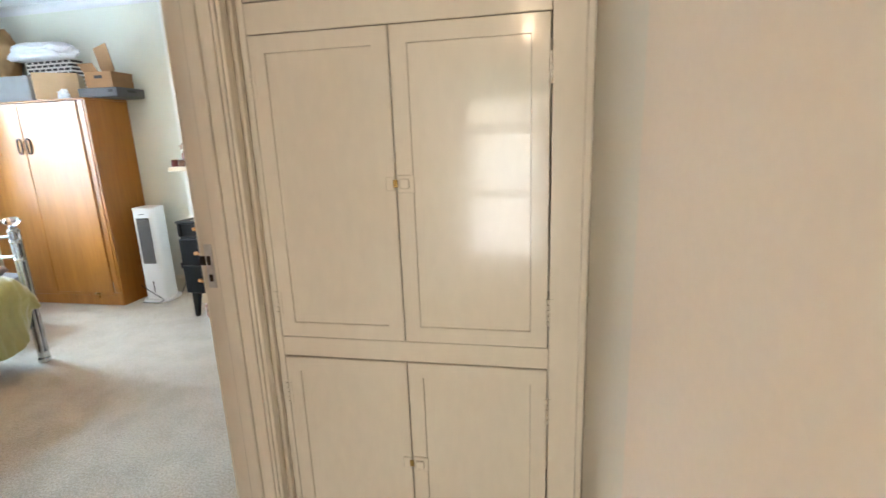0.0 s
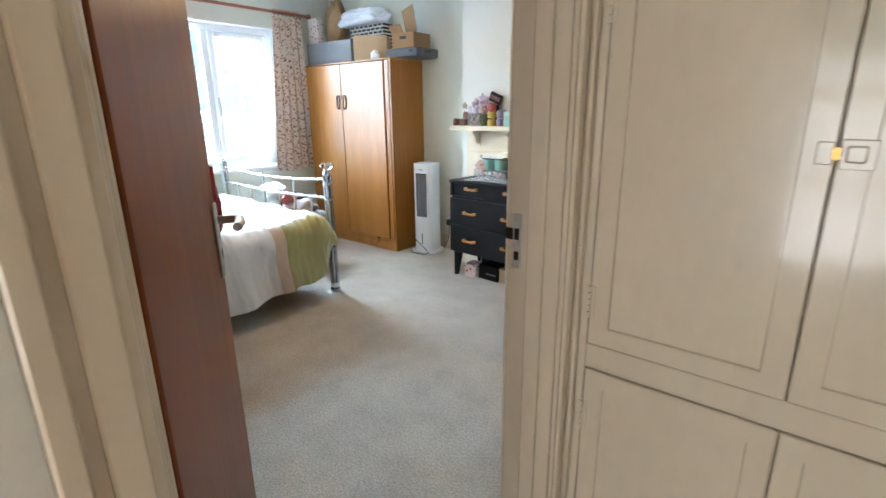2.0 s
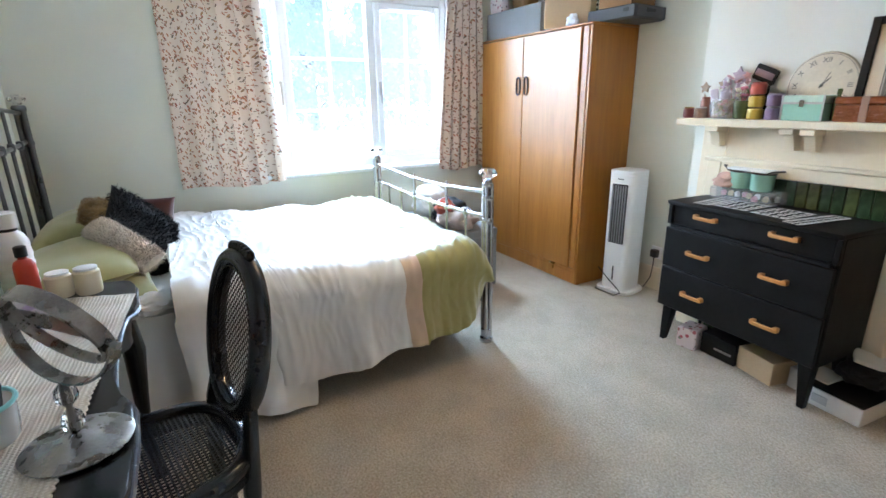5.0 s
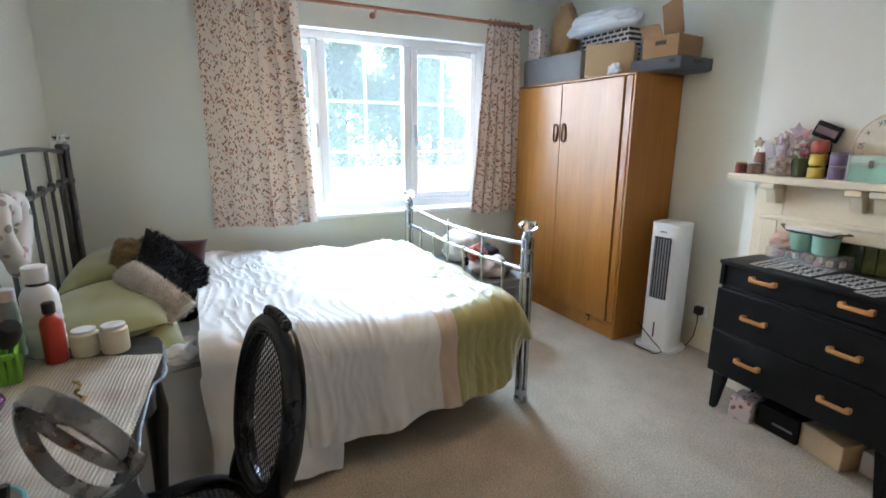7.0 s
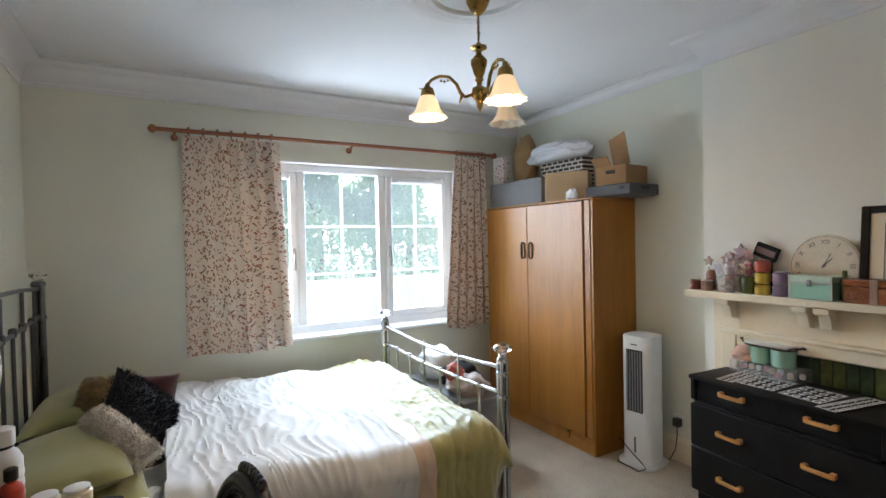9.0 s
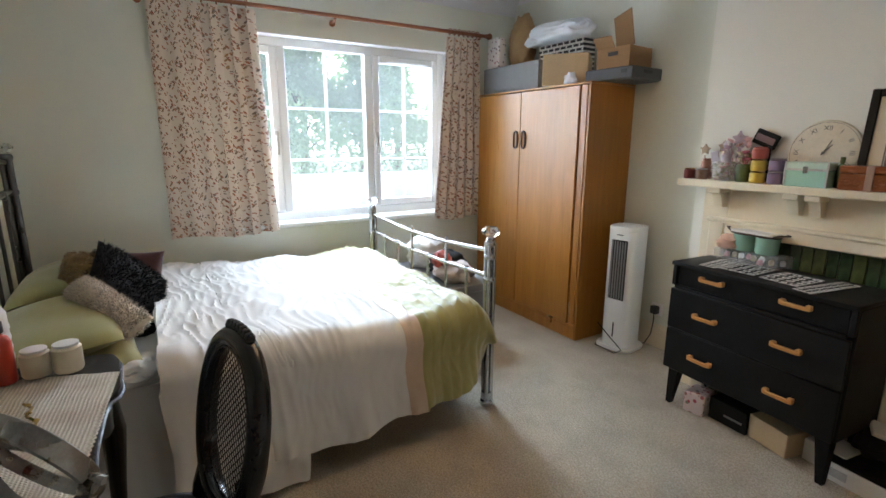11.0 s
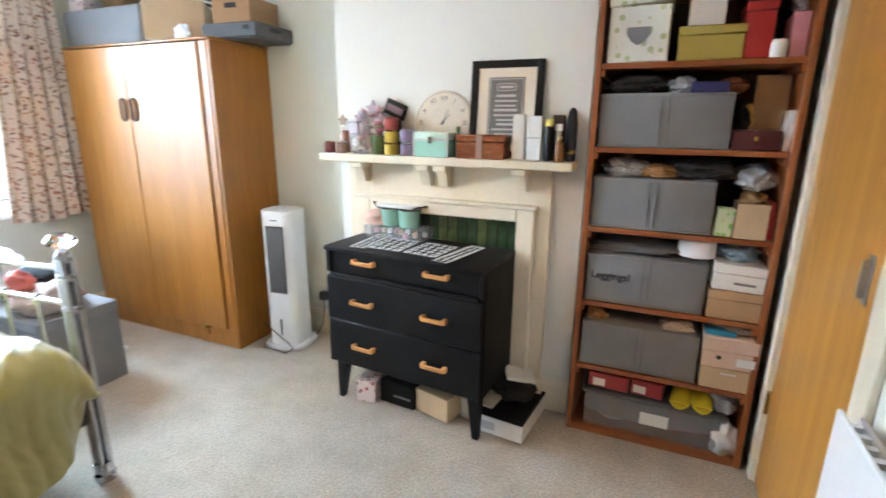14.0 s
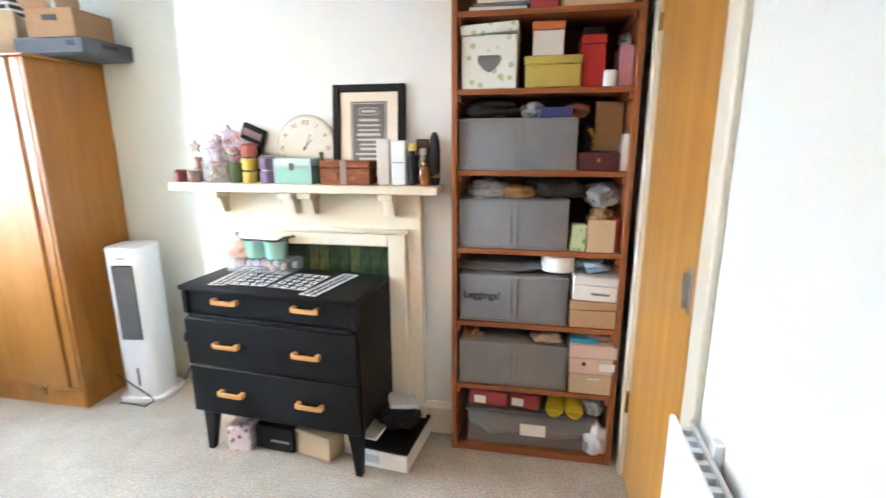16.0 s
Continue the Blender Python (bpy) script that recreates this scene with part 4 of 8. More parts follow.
def bedding():
    d = thing("duvet", pose(0, 0, 0), "creased white and olive duvet with a blush band", "duvet")

    def top(y):
        foot = max(0.0, (y - 2.58) / 0.17)
        return 0.600 + 0.02 * math.sin(y * 5) - 0.13 * foot ** 2.2

    def hem(y):
        base = 0.145 + 0.02 * math.sin(y * 9)
        if y > 2.35:
            base += 0.02 + 0.55 * max(0, (y - 2.42) / 0.36) ** 2.4 * 0.45
        return base

    def bulge(y):
        return 0.02 - 0.10 * max(0, (y - 2.35) / 0.4) ** 2

    part("white_section", thicken(drape(1.60, 2.262, top, hem, bulge, 140, 90, BX0 - 0.02, 3.0, 1.1), 0.02), COTTON, d, "creased white cotton")
    part("blush_band", thicken(drape(2.258, 2.345, lambda y: top(y) + 0.002, hem, bulge, 140, 10, BX0 - 0.02, 3.0, 1.1), 0.022), BLUSH, d, "blush satin band")
    part("olive_section", thicken(drape(2.342, 2.752, top, hem, bulge, 170, 80, BX0 - 0.02, 3.0, 1.1, 0.011), 0.02), SATIN_GREEN, d, "olive green quilted satin")

    def hem2(y):
        k = max(0, min(1, (y - 1.40) / 0.40))
        return 0.10 * (1 - k) + 0.012 * k

    t = one("top_sheet", thicken(drape(1.34, 1.815, lambda y: 0.628 + 0.015 * math.sin(y * 7) - 0.035 * max(0, (y - 1.68) / 0.135) ** 2, hem2, lambda y: 0.03, 120, 54, BX0 - 0.01, 11.0, 1.35), 0.022), COTTON, Matrix(),
            "rumpled white duvet end whose corner hangs to the carpet", "duvet")


bedding()


def cushion(name, size, m, material, label, category, group="", puff=0.5, n=22, crumple=0.01, seed=0):
    """A pillow: a rounded square, thick in the middle and pinched at its corners."""
    w, h, t = size
    bm = B()

    def at(sign):
        def f(u, v):
            x, y = 2 * u - 1, 2 * v - 1
            e = max(0.0, (1 - abs(x) ** 2.6)) * max(0.0, (1 - abs(y) ** 2.6))
            z = sign * t / 2 * e ** puff
            px = x * (1 - 0.10 * (1 - (1 - y * y)) * 0 - 0.06 * (1 - y * y) * 0) * w / 2 * (1 - 0.07 * (1 - abs(y)) * 0)
            pin = 1 - 0.06 * (1 - abs(x) ** 2) * abs(y) ** 3
            return Vector((px * (1 - 0.05 * (1 - y * y) * abs(x) ** 4), y * h / 2 * pin, z + crumple * noise.noise((x * 2.5 + seed, y * 2.5, sign + seed)) * e))
        return f

    sheet(bm, n, n, at(1), (w, h))
    sheet(bm, n, n, at(-1), (w, h))
    bmesh.ops.remove_doubles(bm, verts=bm.verts, dist=0.0008)
    return one(name, bm, material, m, label, category, group, sharp=80)


cushion("pillow", (0.66, 0.46, 0.13), pose(-3.17, 1.045, 0.585, 5, 0, 4), GREENPILLOW, "sage green pillow lying on the mattress", "pillow", "bed pillows", seed=1)
cushion("pillow", (0.66, 0.46, 0.13), pose(-3.90, 1.03, 0.590, 6, 0, -3), GREENPILLOW, "sage green pillow lying by the window side", "pillow", "bed pillows", seed=2)
cushion("pillow", (0.66, 0.44, 0.13), pose(-3.20, 1.02, 0.665, 9, 2, 2), GREENPILLOW, "upper sage green pillow, sagging", "pillow", "bed pillows", seed=3)
cushion("pillow", (0.64, 0.44, 0.14), pose(-3.93, 0.99, 0.690, 14, 0, 0), GREENPILLOW, "upper sage green pillow by the headboard", "pillow", "bed pillows", seed=4)


# ---- curtains and pole ----
def curtain(name, top, bottom, z1, z0, folds, gather, seed, label):
    """A hanging curtain between the plan spans top and bottom, both (y0, y1). gather(u): how deep the folds are across its width."""
    bm = B()

    def at(u, v):
        a = top[0] + (top[1] - top[0]) * u
        b = bottom[0] + (bottom[1] - bottom[0]) * u
        k = 1 - v
        y = a + (b - a) * k
        g = gather(u)
        x = WX + 0.062 + g * math.sin(folds * 2 * math.pi * u + seed + 0.5 * noise.noise((u * 4, v * 1.5, seed))) * (0.75 + 0.35 * k) + 0.006 * noise.noise((u * 9, v * 4, seed))
        return Vector((x, y + g * 0.35 * math.cos(folds * 4 * math.pi * u + seed), z0 + (z1 - z0) * v + 0.012 * math.sin(u * 7 + seed) * k))

    sheet(bm, 120, 30, at, ((bottom[1] - bottom[0]) * 1.35, z1 - z0))
    c = thing(name, pose(0, 0, 0), label, "curtain", "window curtains")
    part("cloth", thicken(bm, 0.002), SPRIG, c, sharp=60)
    for i in range(7):
        u = (i + 0.5) / 7
        y = top[0] + (top[1] - top[0]) * u
        ringpts = [(WX + 0.075 + 0.021 * math.cos(t), y + 0.004 * math.sin(t * 2), 2.185 + 0.024 * math.sin(t)) for t in [2 * math.pi * k / 16 for k in range(16)]]
        part("curtain_ring", tube(B(), ringpts, 0.0042, 6, closed=True), POLE, c, "brown wooden ring")
    return c


curtain("curtain", (1.475, 2.065), (1.470, 2.125), 2.160, 0.735, 5.5, lambda u: 0.006 + 0.042 * max(0, (u - 0.35) / 0.65), 0.4, "cream sprig-printed cotton curtain, flat at its outer side, drawn open")
curtain("curtain", (3.500, 3.800), (3.385, 3.850), 2.150, 0.715, 5.0, lambda u: 0.020, 2.0, "cream sprig-printed cotton curtain bunched beside the wardrobe")
rod = thing("curtain_pole", pose(0, 0, 0), "reddish varnished wooden curtain pole on the window wall", "curtain pole")
part("pole", tube(B(), [(WX + 0.075, 1.36, 2.185), (WX + 0.075, 3.86, 2.185)], 0.0135, 12), POLE, rod)
for y, s in ((1.36, -1), (3.86, 1)):
    part("finial", lathe(B(), [(0.0135, 0), (0.017, 0.006), (0.011, 0.013), (0.022, 0.026), (0.027, 0.040), (0.022, 0.055), (0.008, 0.064), (0, 0.066)], 14, pose(WX + 0.075, y, 2.185, -90 * s)), POLE, rod)
for y in (1.44, 2.60, 3.81):
    br = tube(B(), [(WX + 0.001, y, 2.150), (WX + 0.05, y, 2.155), (WX + 0.075, y, 2.172)], 0.009, 8)
    lathe(br, [(0, 0), (0.022, 0), (0.022, 0.008), (0.012, 0.014), (0, 0.014)], 12, pose(WX + 0.001, y, 2.150, 0, 90, 0))
    part("bracket", br, POLE, rod)


# ---- ceiling light ----
def chandelier():
    x, y = -2.66, 2.55
    c = thing("ceiling_light", pose(x, y, 0.045), "three-armed aged brass ceiling light with frilled glass shades, two lit", "ceiling light")
    part("ceiling_cup", lathe(B(), [(0.0, 2.370), (0.012, 2.372), (0.035, 2.395), (0.05, 2.425), (0.052, 2.449)], 20), BRASS, c)
    for i in range(5):
        z = 2.360 - i * 0.022
        a = (i % 2) * math.pi / 2
        pts = [(0.007 * math.cos(t) * math.cos(a), 0.007 * math.cos(t) * math.sin(a), z + 0.014 * math.sin(t)) for t in [2 * math.pi * k / 12 for k in range(12)]]
        part("chain_link", tube(B(), pts, 0.0018, 5, closed=True), BRASS, c)
    part("flex", tube(B(), [(0.006, 0, 2.375), (-0.008, 0.004, 2.34), (0.007, -0.004, 2.30), (0, 0, 2.25)], 0.003, 6), DARKIRON, c)
    part("column", lathe(B(), [(0, 2.255), (0.010, 2.255), (0.012, 2.245), (0.034, 2.238), (0.036, 2.230), (0.014, 2.222), (0.012, 2.205), (0.022, 2.196), (0.036, 2.180), (0.036, 2.165), (0.024, 2.125), (0.014, 2.105), (0.020, 2.097),
                               (0.012, 2.088), (0.010, 2.072), (0.030, 2.062), (0.034, 2.046), (0.032, 2.026), (0.020, 2.012), (0.012, 1.996), (0.014, 1.986), (0.006, 1.972), (0, 1.958)], 16), BRASS, c)
    lit = glowing("lit_frosted_shade", (1.0, 0.70, 0.40), 0.6, (0.85, 0.75, 0.6))
    off = film_plastic("unlit_frosted_shade", (0.8, 0.82, 0.8), 0.75, 0.4)
    bulbglow = glowing("bulb", (1.0, 0.86, 0.62), 40.0, (1, 1, 1))
    for k, a in enumerate((-8, 112, 232)):
        t = radians(a)
        d = Vector((math.cos(t), math.sin(t), 0))
        arm = B()
        line = [d * r + Vector((0, 0, z)) for r, z in ((0.028, 2.036), (0.062, 2.030), (0.082, 2.046), (0.098, 2.085), (0.13, 2.118), (0.17, 2.125), (0.205, 2.112), (0.228, 2.088), (0.243, 2.072), (0.262, 2.078))]
        tube(arm, line, [0.007, 0.007, 0.008, 0.008, 0.007, 0.007, 0.007, 0.007, 0.006, 0.002], 8)
        tube(arm, [d * 0.075 + Vector((0, 0, 2.036)), d * 0.088 + Vector((0, 0, 2.005))], [0.008, 0.003], 6)
        for r, z in ((0.135, 2.103), (0.15, 2.100), (0.165, 2.104)):
            lathe(arm, [(0, -0.008), (0.006, 0), (0, 0.008)], 6, Matrix.Translation(d * r + Vector((0, 0, z))))
        ar = part("arm", arm, BRASS, c, "scrolled brass arm")
        at = Matrix.Translation(d * 0.225)
        part("cap", lathe(B(), [(0, 2.098), (0.010, 2.097), (0.013, 2.082), (0.026, 2.072), (0.031, 2.052), (0.030, 2.040), (0, 2.040)], 16, at), BRASS, ar)
        glass = lathe(B(), [(0.024, 2.046), (0.036, 2.034), (0.046, 2.010), (0.053, 1.984), (0.066, 1.962), (0.080, 1.950)], 48, at, flute=lambda q, i: 1 + (0.0, 0.01, 0.02, 0.03, 0.06, 0.10)[i] * math.cos(q * 11))
        part("shade", thicken(glass, 0.002), lit if k != 1 else off, ar, "frilled frosted glass shade")
        part("bulb", lathe(B(), [(0, 2.035), (0.013, 2.03), (0.014, 2.005), (0.022, 1.985), (0.020, 1.968), (0, 1.960)], 14, at), bulbglow if k != 1 else WHITEPLASTIC, ar)
        if k != 1:
            p = d * 0.225
            lamp("ceiling_bulb", "POINT", pose(x + p.x, y + p.y, 1.98), 3.2, (1.0, 0.62, 0.29), soft=0.03)


chandelier()


# ---- cartons ----
def carton(name, size, m, material, label, category="box", group="", lid=None, lid_h=0.03, open_flap=None, badge=None):
    w, d, h = size
    c = thing(name, m, label, category, group)
    body = B()
    if open_flap:
        t = 0.004
        box(body, (-w / 2, -d / 2, 0), (w / 2, d / 2, t))
        for lo, hi in (((-w / 2, -d / 2, t), (w / 2, -d / 2 + t, h)), ((-w / 2, d / 2 - t, t), (w / 2, d / 2, h)), ((-w / 2, -d / 2 + t, t), (-w / 2 + t, d / 2 - t, h)), ((w / 2 - t, -d / 2 + t, t), (w / 2, d / 2 - t, h))):
            box(body, lo, hi)
    else:
        box(body, (-w / 2, -d / 2, 0), (w / 2, d / 2, h - (lid_h if lid else 0)), 0.004)
    part("body", body, material, c)
    if lid:
        part("lid", box(B(), (-w / 2 - 0.003, -d / 2 - 0.003, h - lid_h), (w / 2 + 0.003, d / 2 + 0.003, h), 0.004), lid, c)
    if badge:
        bx, bz, bw, bh, bm_ = badge
        part("label", box(B(), (bx - bw / 2, -d / 2 - 0.0035, bz - bh / 2), (bx + bw / 2, -d / 2 - 0.001, bz + bh / 2)), bm_, c)
    return c


def crumple(size, m, material, name, label, category, seed=0, n=30, rough=0.35, group=""):
    """A crushed heap: cloth or a filled plastic bag."""
    bm = B()
    bmesh.ops.create_icosphere(bm, subdivisions=4, radius=1.0)
    for v in bm.verts:
        p = v.co.copy()
        k = 1 + rough * noise.noise(p * 1.7 + Vector((seed, 0, 0))) + rough * 0.8 * (abs(noise.noise(p * 4.3 + Vector((0, seed, 0)))) - 0.2)
        q = p * k
        q.z = max(q.z, -0.72)
        v.co = Vector((q.x * size[0] / 2, q.y * size[1] / 2, (q.z + 0.72) / 1.72 * size[2]))
    return one(name, bm, material, m, label, category, group, sharp=50)


def maze_material():
    mat, nt, b = nodes_of("black_white_strip_print")
    tc = nt.nodes.new("ShaderNodeTexCoord")
    mp = node(nt, "ShaderNodeMapping", Scale=(1, 1, 1))
    nt.links.new(tc.outputs["Object"], mp.inputs[0])
    brick = node(nt, "ShaderNodeTexBrick", Scale=8.0)
    brick.inputs["Color1"].default_value = brick.inputs["Color2"].default_value = (0.02, 0.02, 0.025, 1)
    brick.inputs["Mortar"].default_value = (0.75, 0.73, 0.7, 1)
    brick.inputs["Mortar Size"].default_value = 0.055
    sw = nt.nodes.new("ShaderNodeSeparateXYZ")
    cb = nt.nodes.new("ShaderNodeCombineXYZ")
    nt.links.new(mp.outputs[0], sw.inputs[0])
    nt.links.new(sw.outputs[0], cb.inputs[0])
    nt.links.new(sw.outputs[2], cb.inputs[1])
    nt.links.new(cb.outputs[0], brick.inputs["Vector"])
    nt.links.new(brick.outputs[0], b.inputs["Base Color"])
    b.inputs["Roughness"].default_value = 0.6
    return mat


def blotch_material(name, base, spots, scale=28.0, cut=0.28, rough=0.6):
    """A light ground with rounded printed spots in two colours."""
    mat, nt, b = nodes_of(name)
    tc = nt.nodes.new("ShaderNodeTexCoord")
    v = node(nt, "ShaderNodeTexVoronoi", Scale=scale)
    nt.links.new(tc.outputs["Object"], v.inputs["Vector"])
    edge = node(nt, "ShaderNodeMapRange", **{"From Min": cut, "From Max": cut + 0.06, "To Min": 1.0, "To Max": 0.0})
    nt.links.new(v.outputs["Distance"], edge.inputs[0])
    sep = nt.nodes.new("ShaderNodeSeparateColor")
    nt.links.new(v.outputs["Color"], sep.inputs[0])
    col = nt.nodes.new("ShaderNodeMix")
    col.data_type = "RGBA"
    col.inputs[6].default_value, col.inputs[7].default_value = (*spots[0], 1), (*spots[1], 1)
    nt.links.new(sep.outputs[0], col.inputs[0])
    mix = nt.nodes.new("ShaderNodeMix")
    mix.data_type = "RGBA"
    mix.inputs[6].default_value = (*base, 1)
    nt.links.new(edge.outputs[0], mix.inputs[0])
    nt.links.new(col.outputs[2], mix.inputs[7])
    nt.links.new(mix.outputs[2], b.inputs["Base Color"])
    b.inputs["Roughness"].default_value = rough
    return mat


MAZE = maze_material()
FLORAL = blotch_material("white_card_with_green_flowers", (0.75, 0.76, 0.70), ((0.42, 0.5, 0.25), (0.55, 0.6, 0.4)), 26, 0.25)
GIFT = blotch_material("spotted_gift_paper", (0.75, 0.66, 0.62), ((0.45, 0.08, 0.1), (0.08, 0.06, 0.07)), 38, 0.26)
ROSEBOX = blotch_material("rose_printed_card", (0.72, 0.6, 0.58), ((0.5, 0.06, 0.1), (0.2, 0.25, 0.18)), 34, 0.3)
CLEARBAG = film_plastic("clear_plastic_bag", (0.75, 0.77, 0.8), 0.45, 0.18)
WHITEBAG = surface("white_plastic_bag", (0.72, 0.73, 0.76), 0.35, vary=0.05, scale=6, bump=0.4, fine=18, depth=0.01)
BLACKCLOTH = surface("black_cloth", (0.012, 0.012, 0.014), 0.9, vary=0.3, bump=0.4, fine=60)
PAPERBROWN = surface("brown_paper", (0.33, 0.20, 0.09), 0.8, vary=0.15, scale=9, bump=0.3, fine=25, depth=0.006)
MUSTARD = surface("mustard_card", (0.42, 0.32, 0.06), 0.6, vary=0.06)
REDGLOSS = surface("red_card_gloss", (0.42, 0.02, 0.02), 0.35, vary=0.08)
PINK = surface("pink_card", (0.62, 0.27, 0.31), 0.6, vary=0.06)
MINT = surface("mint_enamel", (0.33, 0.58, 0.47), 0.25, vary=0.05, coat=0.3)
CERAMIC = surface("white_ceramic", (0.8, 0.79, 0.76), 0.2, vary=0.03, bump=0.03)

# ---- on top of the wardrobe ----
WT = 1.722
carton("storage_box", (0.66, 0.33, 0.20), pose(-4.075, 4.005, WT), GREYFELT, "long grey fabric storage box on the wardrobe", "storage box")
carton("cardboard_box", (0.30, 0.34, 0.205), pose(-3.60, 3.985, WT, 0, 0, 38), TAN, "light brown cardboard box, taped shut, on the wardrobe", "cardboard box")
tray = thing("plastic_tray", pose(-3.19, 4.055, WT, 0, 0, 4), "dark grey plastic tray jutting over the wardrobe's edge", "tray")
tb = B()
box(tb, (-0.16, -0.145, 0), (0.17, 0.145, 0.012), 0.005)
for lo, hi in (((-0.17, -0.155, 0.006), (0.18, -0.135, 0.078)), ((-0.17, 0.135, 0.006), (0.18, 0.155, 0.078)), ((-0.17, -0.135, 0.006), (-0.15, 0.135, 0.078)), ((0.16, -0.135, 0.006), (0.18, 0.135, 0.078))):
    box(tb, lo, hi, 0.006)
part("tub", tb, GREYPLASTIC, tray)
part("grip", box(B(), (0.1805, -0.045, 0.040), (0.183, 0.045, 0.062), 0.001), BLACKPLASTIC, tray)
part("grip", box(B(), (0.10, -0.158, 0.040), (0.14, -0.1555, 0.062), 0.001), BLACKPLASTIC, tray)
DARKKRAFT = surface("dark_brown_cardboard", (0.30, 0.165, 0.075), 0.85, vary=0.12, scale=9, bump=0.1, fine=120, stretch=(1, 1, 3))
flapbox = carton("open_cardboard_box", (0.23, 0.24, 0.12), pose(-3.165, 4.03, WT + 0.079, 0, 0, 6), DARKKRAFT, "brown cardboard box with one flap standing up, in the tray", "cardboard box", open_flap=True)
part("flap", box(B(), (-0.085, -0.002, 0), (0.085, 0.002, 0.215), 0, pose(0.02, -0.02, 0.118, 4, -10, -20)), DARKKRAFT, flapbox)
part("flap", box(B(), (-0.130, 0, 0), (0.0, 0.004, 0.075), 0, pose(0.01, -0.12, 0.118, 40, 0, 0)), DARKKRAFT, flapbox)
part("hand_hole", box(B(), (-0.035, -0.1225, 0.068), (0.035, -0.1195, 0.092), 0.001), BLACKPLASTIC, flapbox)
carton("patterned_box", (0.46, 0.12, 0.345), pose(-3.79, 4.140, WT, 0, 0, 0), MAZE, "black and white strip-patterned box behind the cartons", "box")
crumple((0.74, 0.22, 0.14), pose(-3.84, 4.08, WT + 0.34), WHITEBAG, "plastic_bag", "crumpled white plastic bag heaped on the patterned box", "plastic bag", 3, rough=0.3)
crumple((0.24, 0.20, 0.40), pose(-4.20, 4.07, WT + 0.20), PAPERBROWN, "paper_bag", "crumpled brown paper bag on the grey storage box", "paper bag", 8, rough=0.2)
carton("gift_bag", (0.15, 0.07, 0.24), pose(-4.36, 3.93, WT + 0.20), GIFT, "pink and white spotted gift bag on the storage box", "gift bag")
crumple((0.10, 0.09, 0.12), pose(-3.43, 4.12, WT), MUSTARD, "cloth_bundle", "mustard cloth bundle between the boxes", "cloth", 5)
crumple((0.10, 0.05, 0.075), pose(-3.435, 3.845, WT), WHITEBAG, "paper_scrap", "crushed white paper with a dark print in front of the carton", "paper", 6)


# ---- air cooler and socket ----
LOUVRE = surface("mid_grey_plastic", (0.27, 0.275, 0.285), 0.45, vary=0.08, bump=0.05)


def cooler():
    c = thing("air_cooler", pose(-3.01, 4.02, 0, 0, 0, 8), "tall white tower air cooler with a dark louvred grille", "air cooler")
    out = [(0.098 * math.copysign(abs(math.cos(t)) ** 0.45, math.cos(t)), 0.098 * math.copysign(abs(math.sin(t)) ** 0.45, math.sin(t))) for t in [2 * math.pi * k / 32 for k in range(32)]]
    part("base", poly(B(), [(x * 1.30, y * 1.25) for x, y in out], 0, 0.022, bevel=0.005), WHITEPLASTIC, c)
    part("body", poly(B(), out, 0.022, 0.800, bevel=0.004), WHITEPLASTIC, c)
    part("top", poly(B(), [(x * 1.01, y * 1.01) for x, y in out], 0.8005, 0.826, bevel=0.007), WHITEPLASTIC, c)
    y = -0.098
    part("grille_recess", box(B(), (-0.056, y - 0.003, 0.345), (0.056, y + 0.004, 0.740), 0.004), BLACKPLASTIC, c)
    for i in range(6):
        x = -0.045 + i * 0.018
        part("louvre", box(B(), (x - 0.0038, y - 0.010, 0.352), (x + 0.0038, y - 0.0025, 0.733), 0.001), LOUVRE, c)
    part("level_window", box(B(), (-0.005, y - 0.002, 0.085), (0.005, y + 0.002, 0.185), 0.001), BLACKPLASTIC, c, "dark water-level slot")
    part("name_bar", box(B(), (-0.022, y - 0.001, 0.770), (0.022, y + 0.002, 0.776)), GREYPLASTIC, c)
    part("flex", tube(B(), [(-0.10, -0.12, 0.16), (-0.06, -0.112, 0.12), (0.0, -0.112, 0.075), (0.06, -0.125, 0.045), (0.10, -0.145, 0.030), (0.06, -0.165, 0.006), (0.0, -0.150, 0.006), (-0.10, -0.135, 0.006), (-0.145, -0.02, 0.006)], 0.0035, 6), BLACKPLASTIC, c)


cooler()
sock = thing("wall_socket", pose(-2.885, NY, 0.26), "white wall socket with a black plug in it", "socket")
part("plate", box(B(), (-0.043, -0.010, -0.043), (0.043, -0.001, 0.043), 0.004), WHITEPLASTIC, sock)
part("plug", box(B(), (-0.024, -0.05, -0.028), (0.024, -0.0105, 0.026), 0.008, seg=2), BLACKPLASTIC, sock)
part("flex", tube(B(), [(0, -0.035, -0.028), (0.004, -0.038, -0.08), (0.0, -0.05, -0.17), (-0.02, -0.08, -0.235), (-0.06, -0.12, -0.254), (-0.12, -0.14, -0.255)], 0.0035, 6), BLACKPLASTIC, sock)


# ---- on and under the chest of drawers ----
CH = pose(-2.015, 3.575, 0, 0, 0, -4.3)


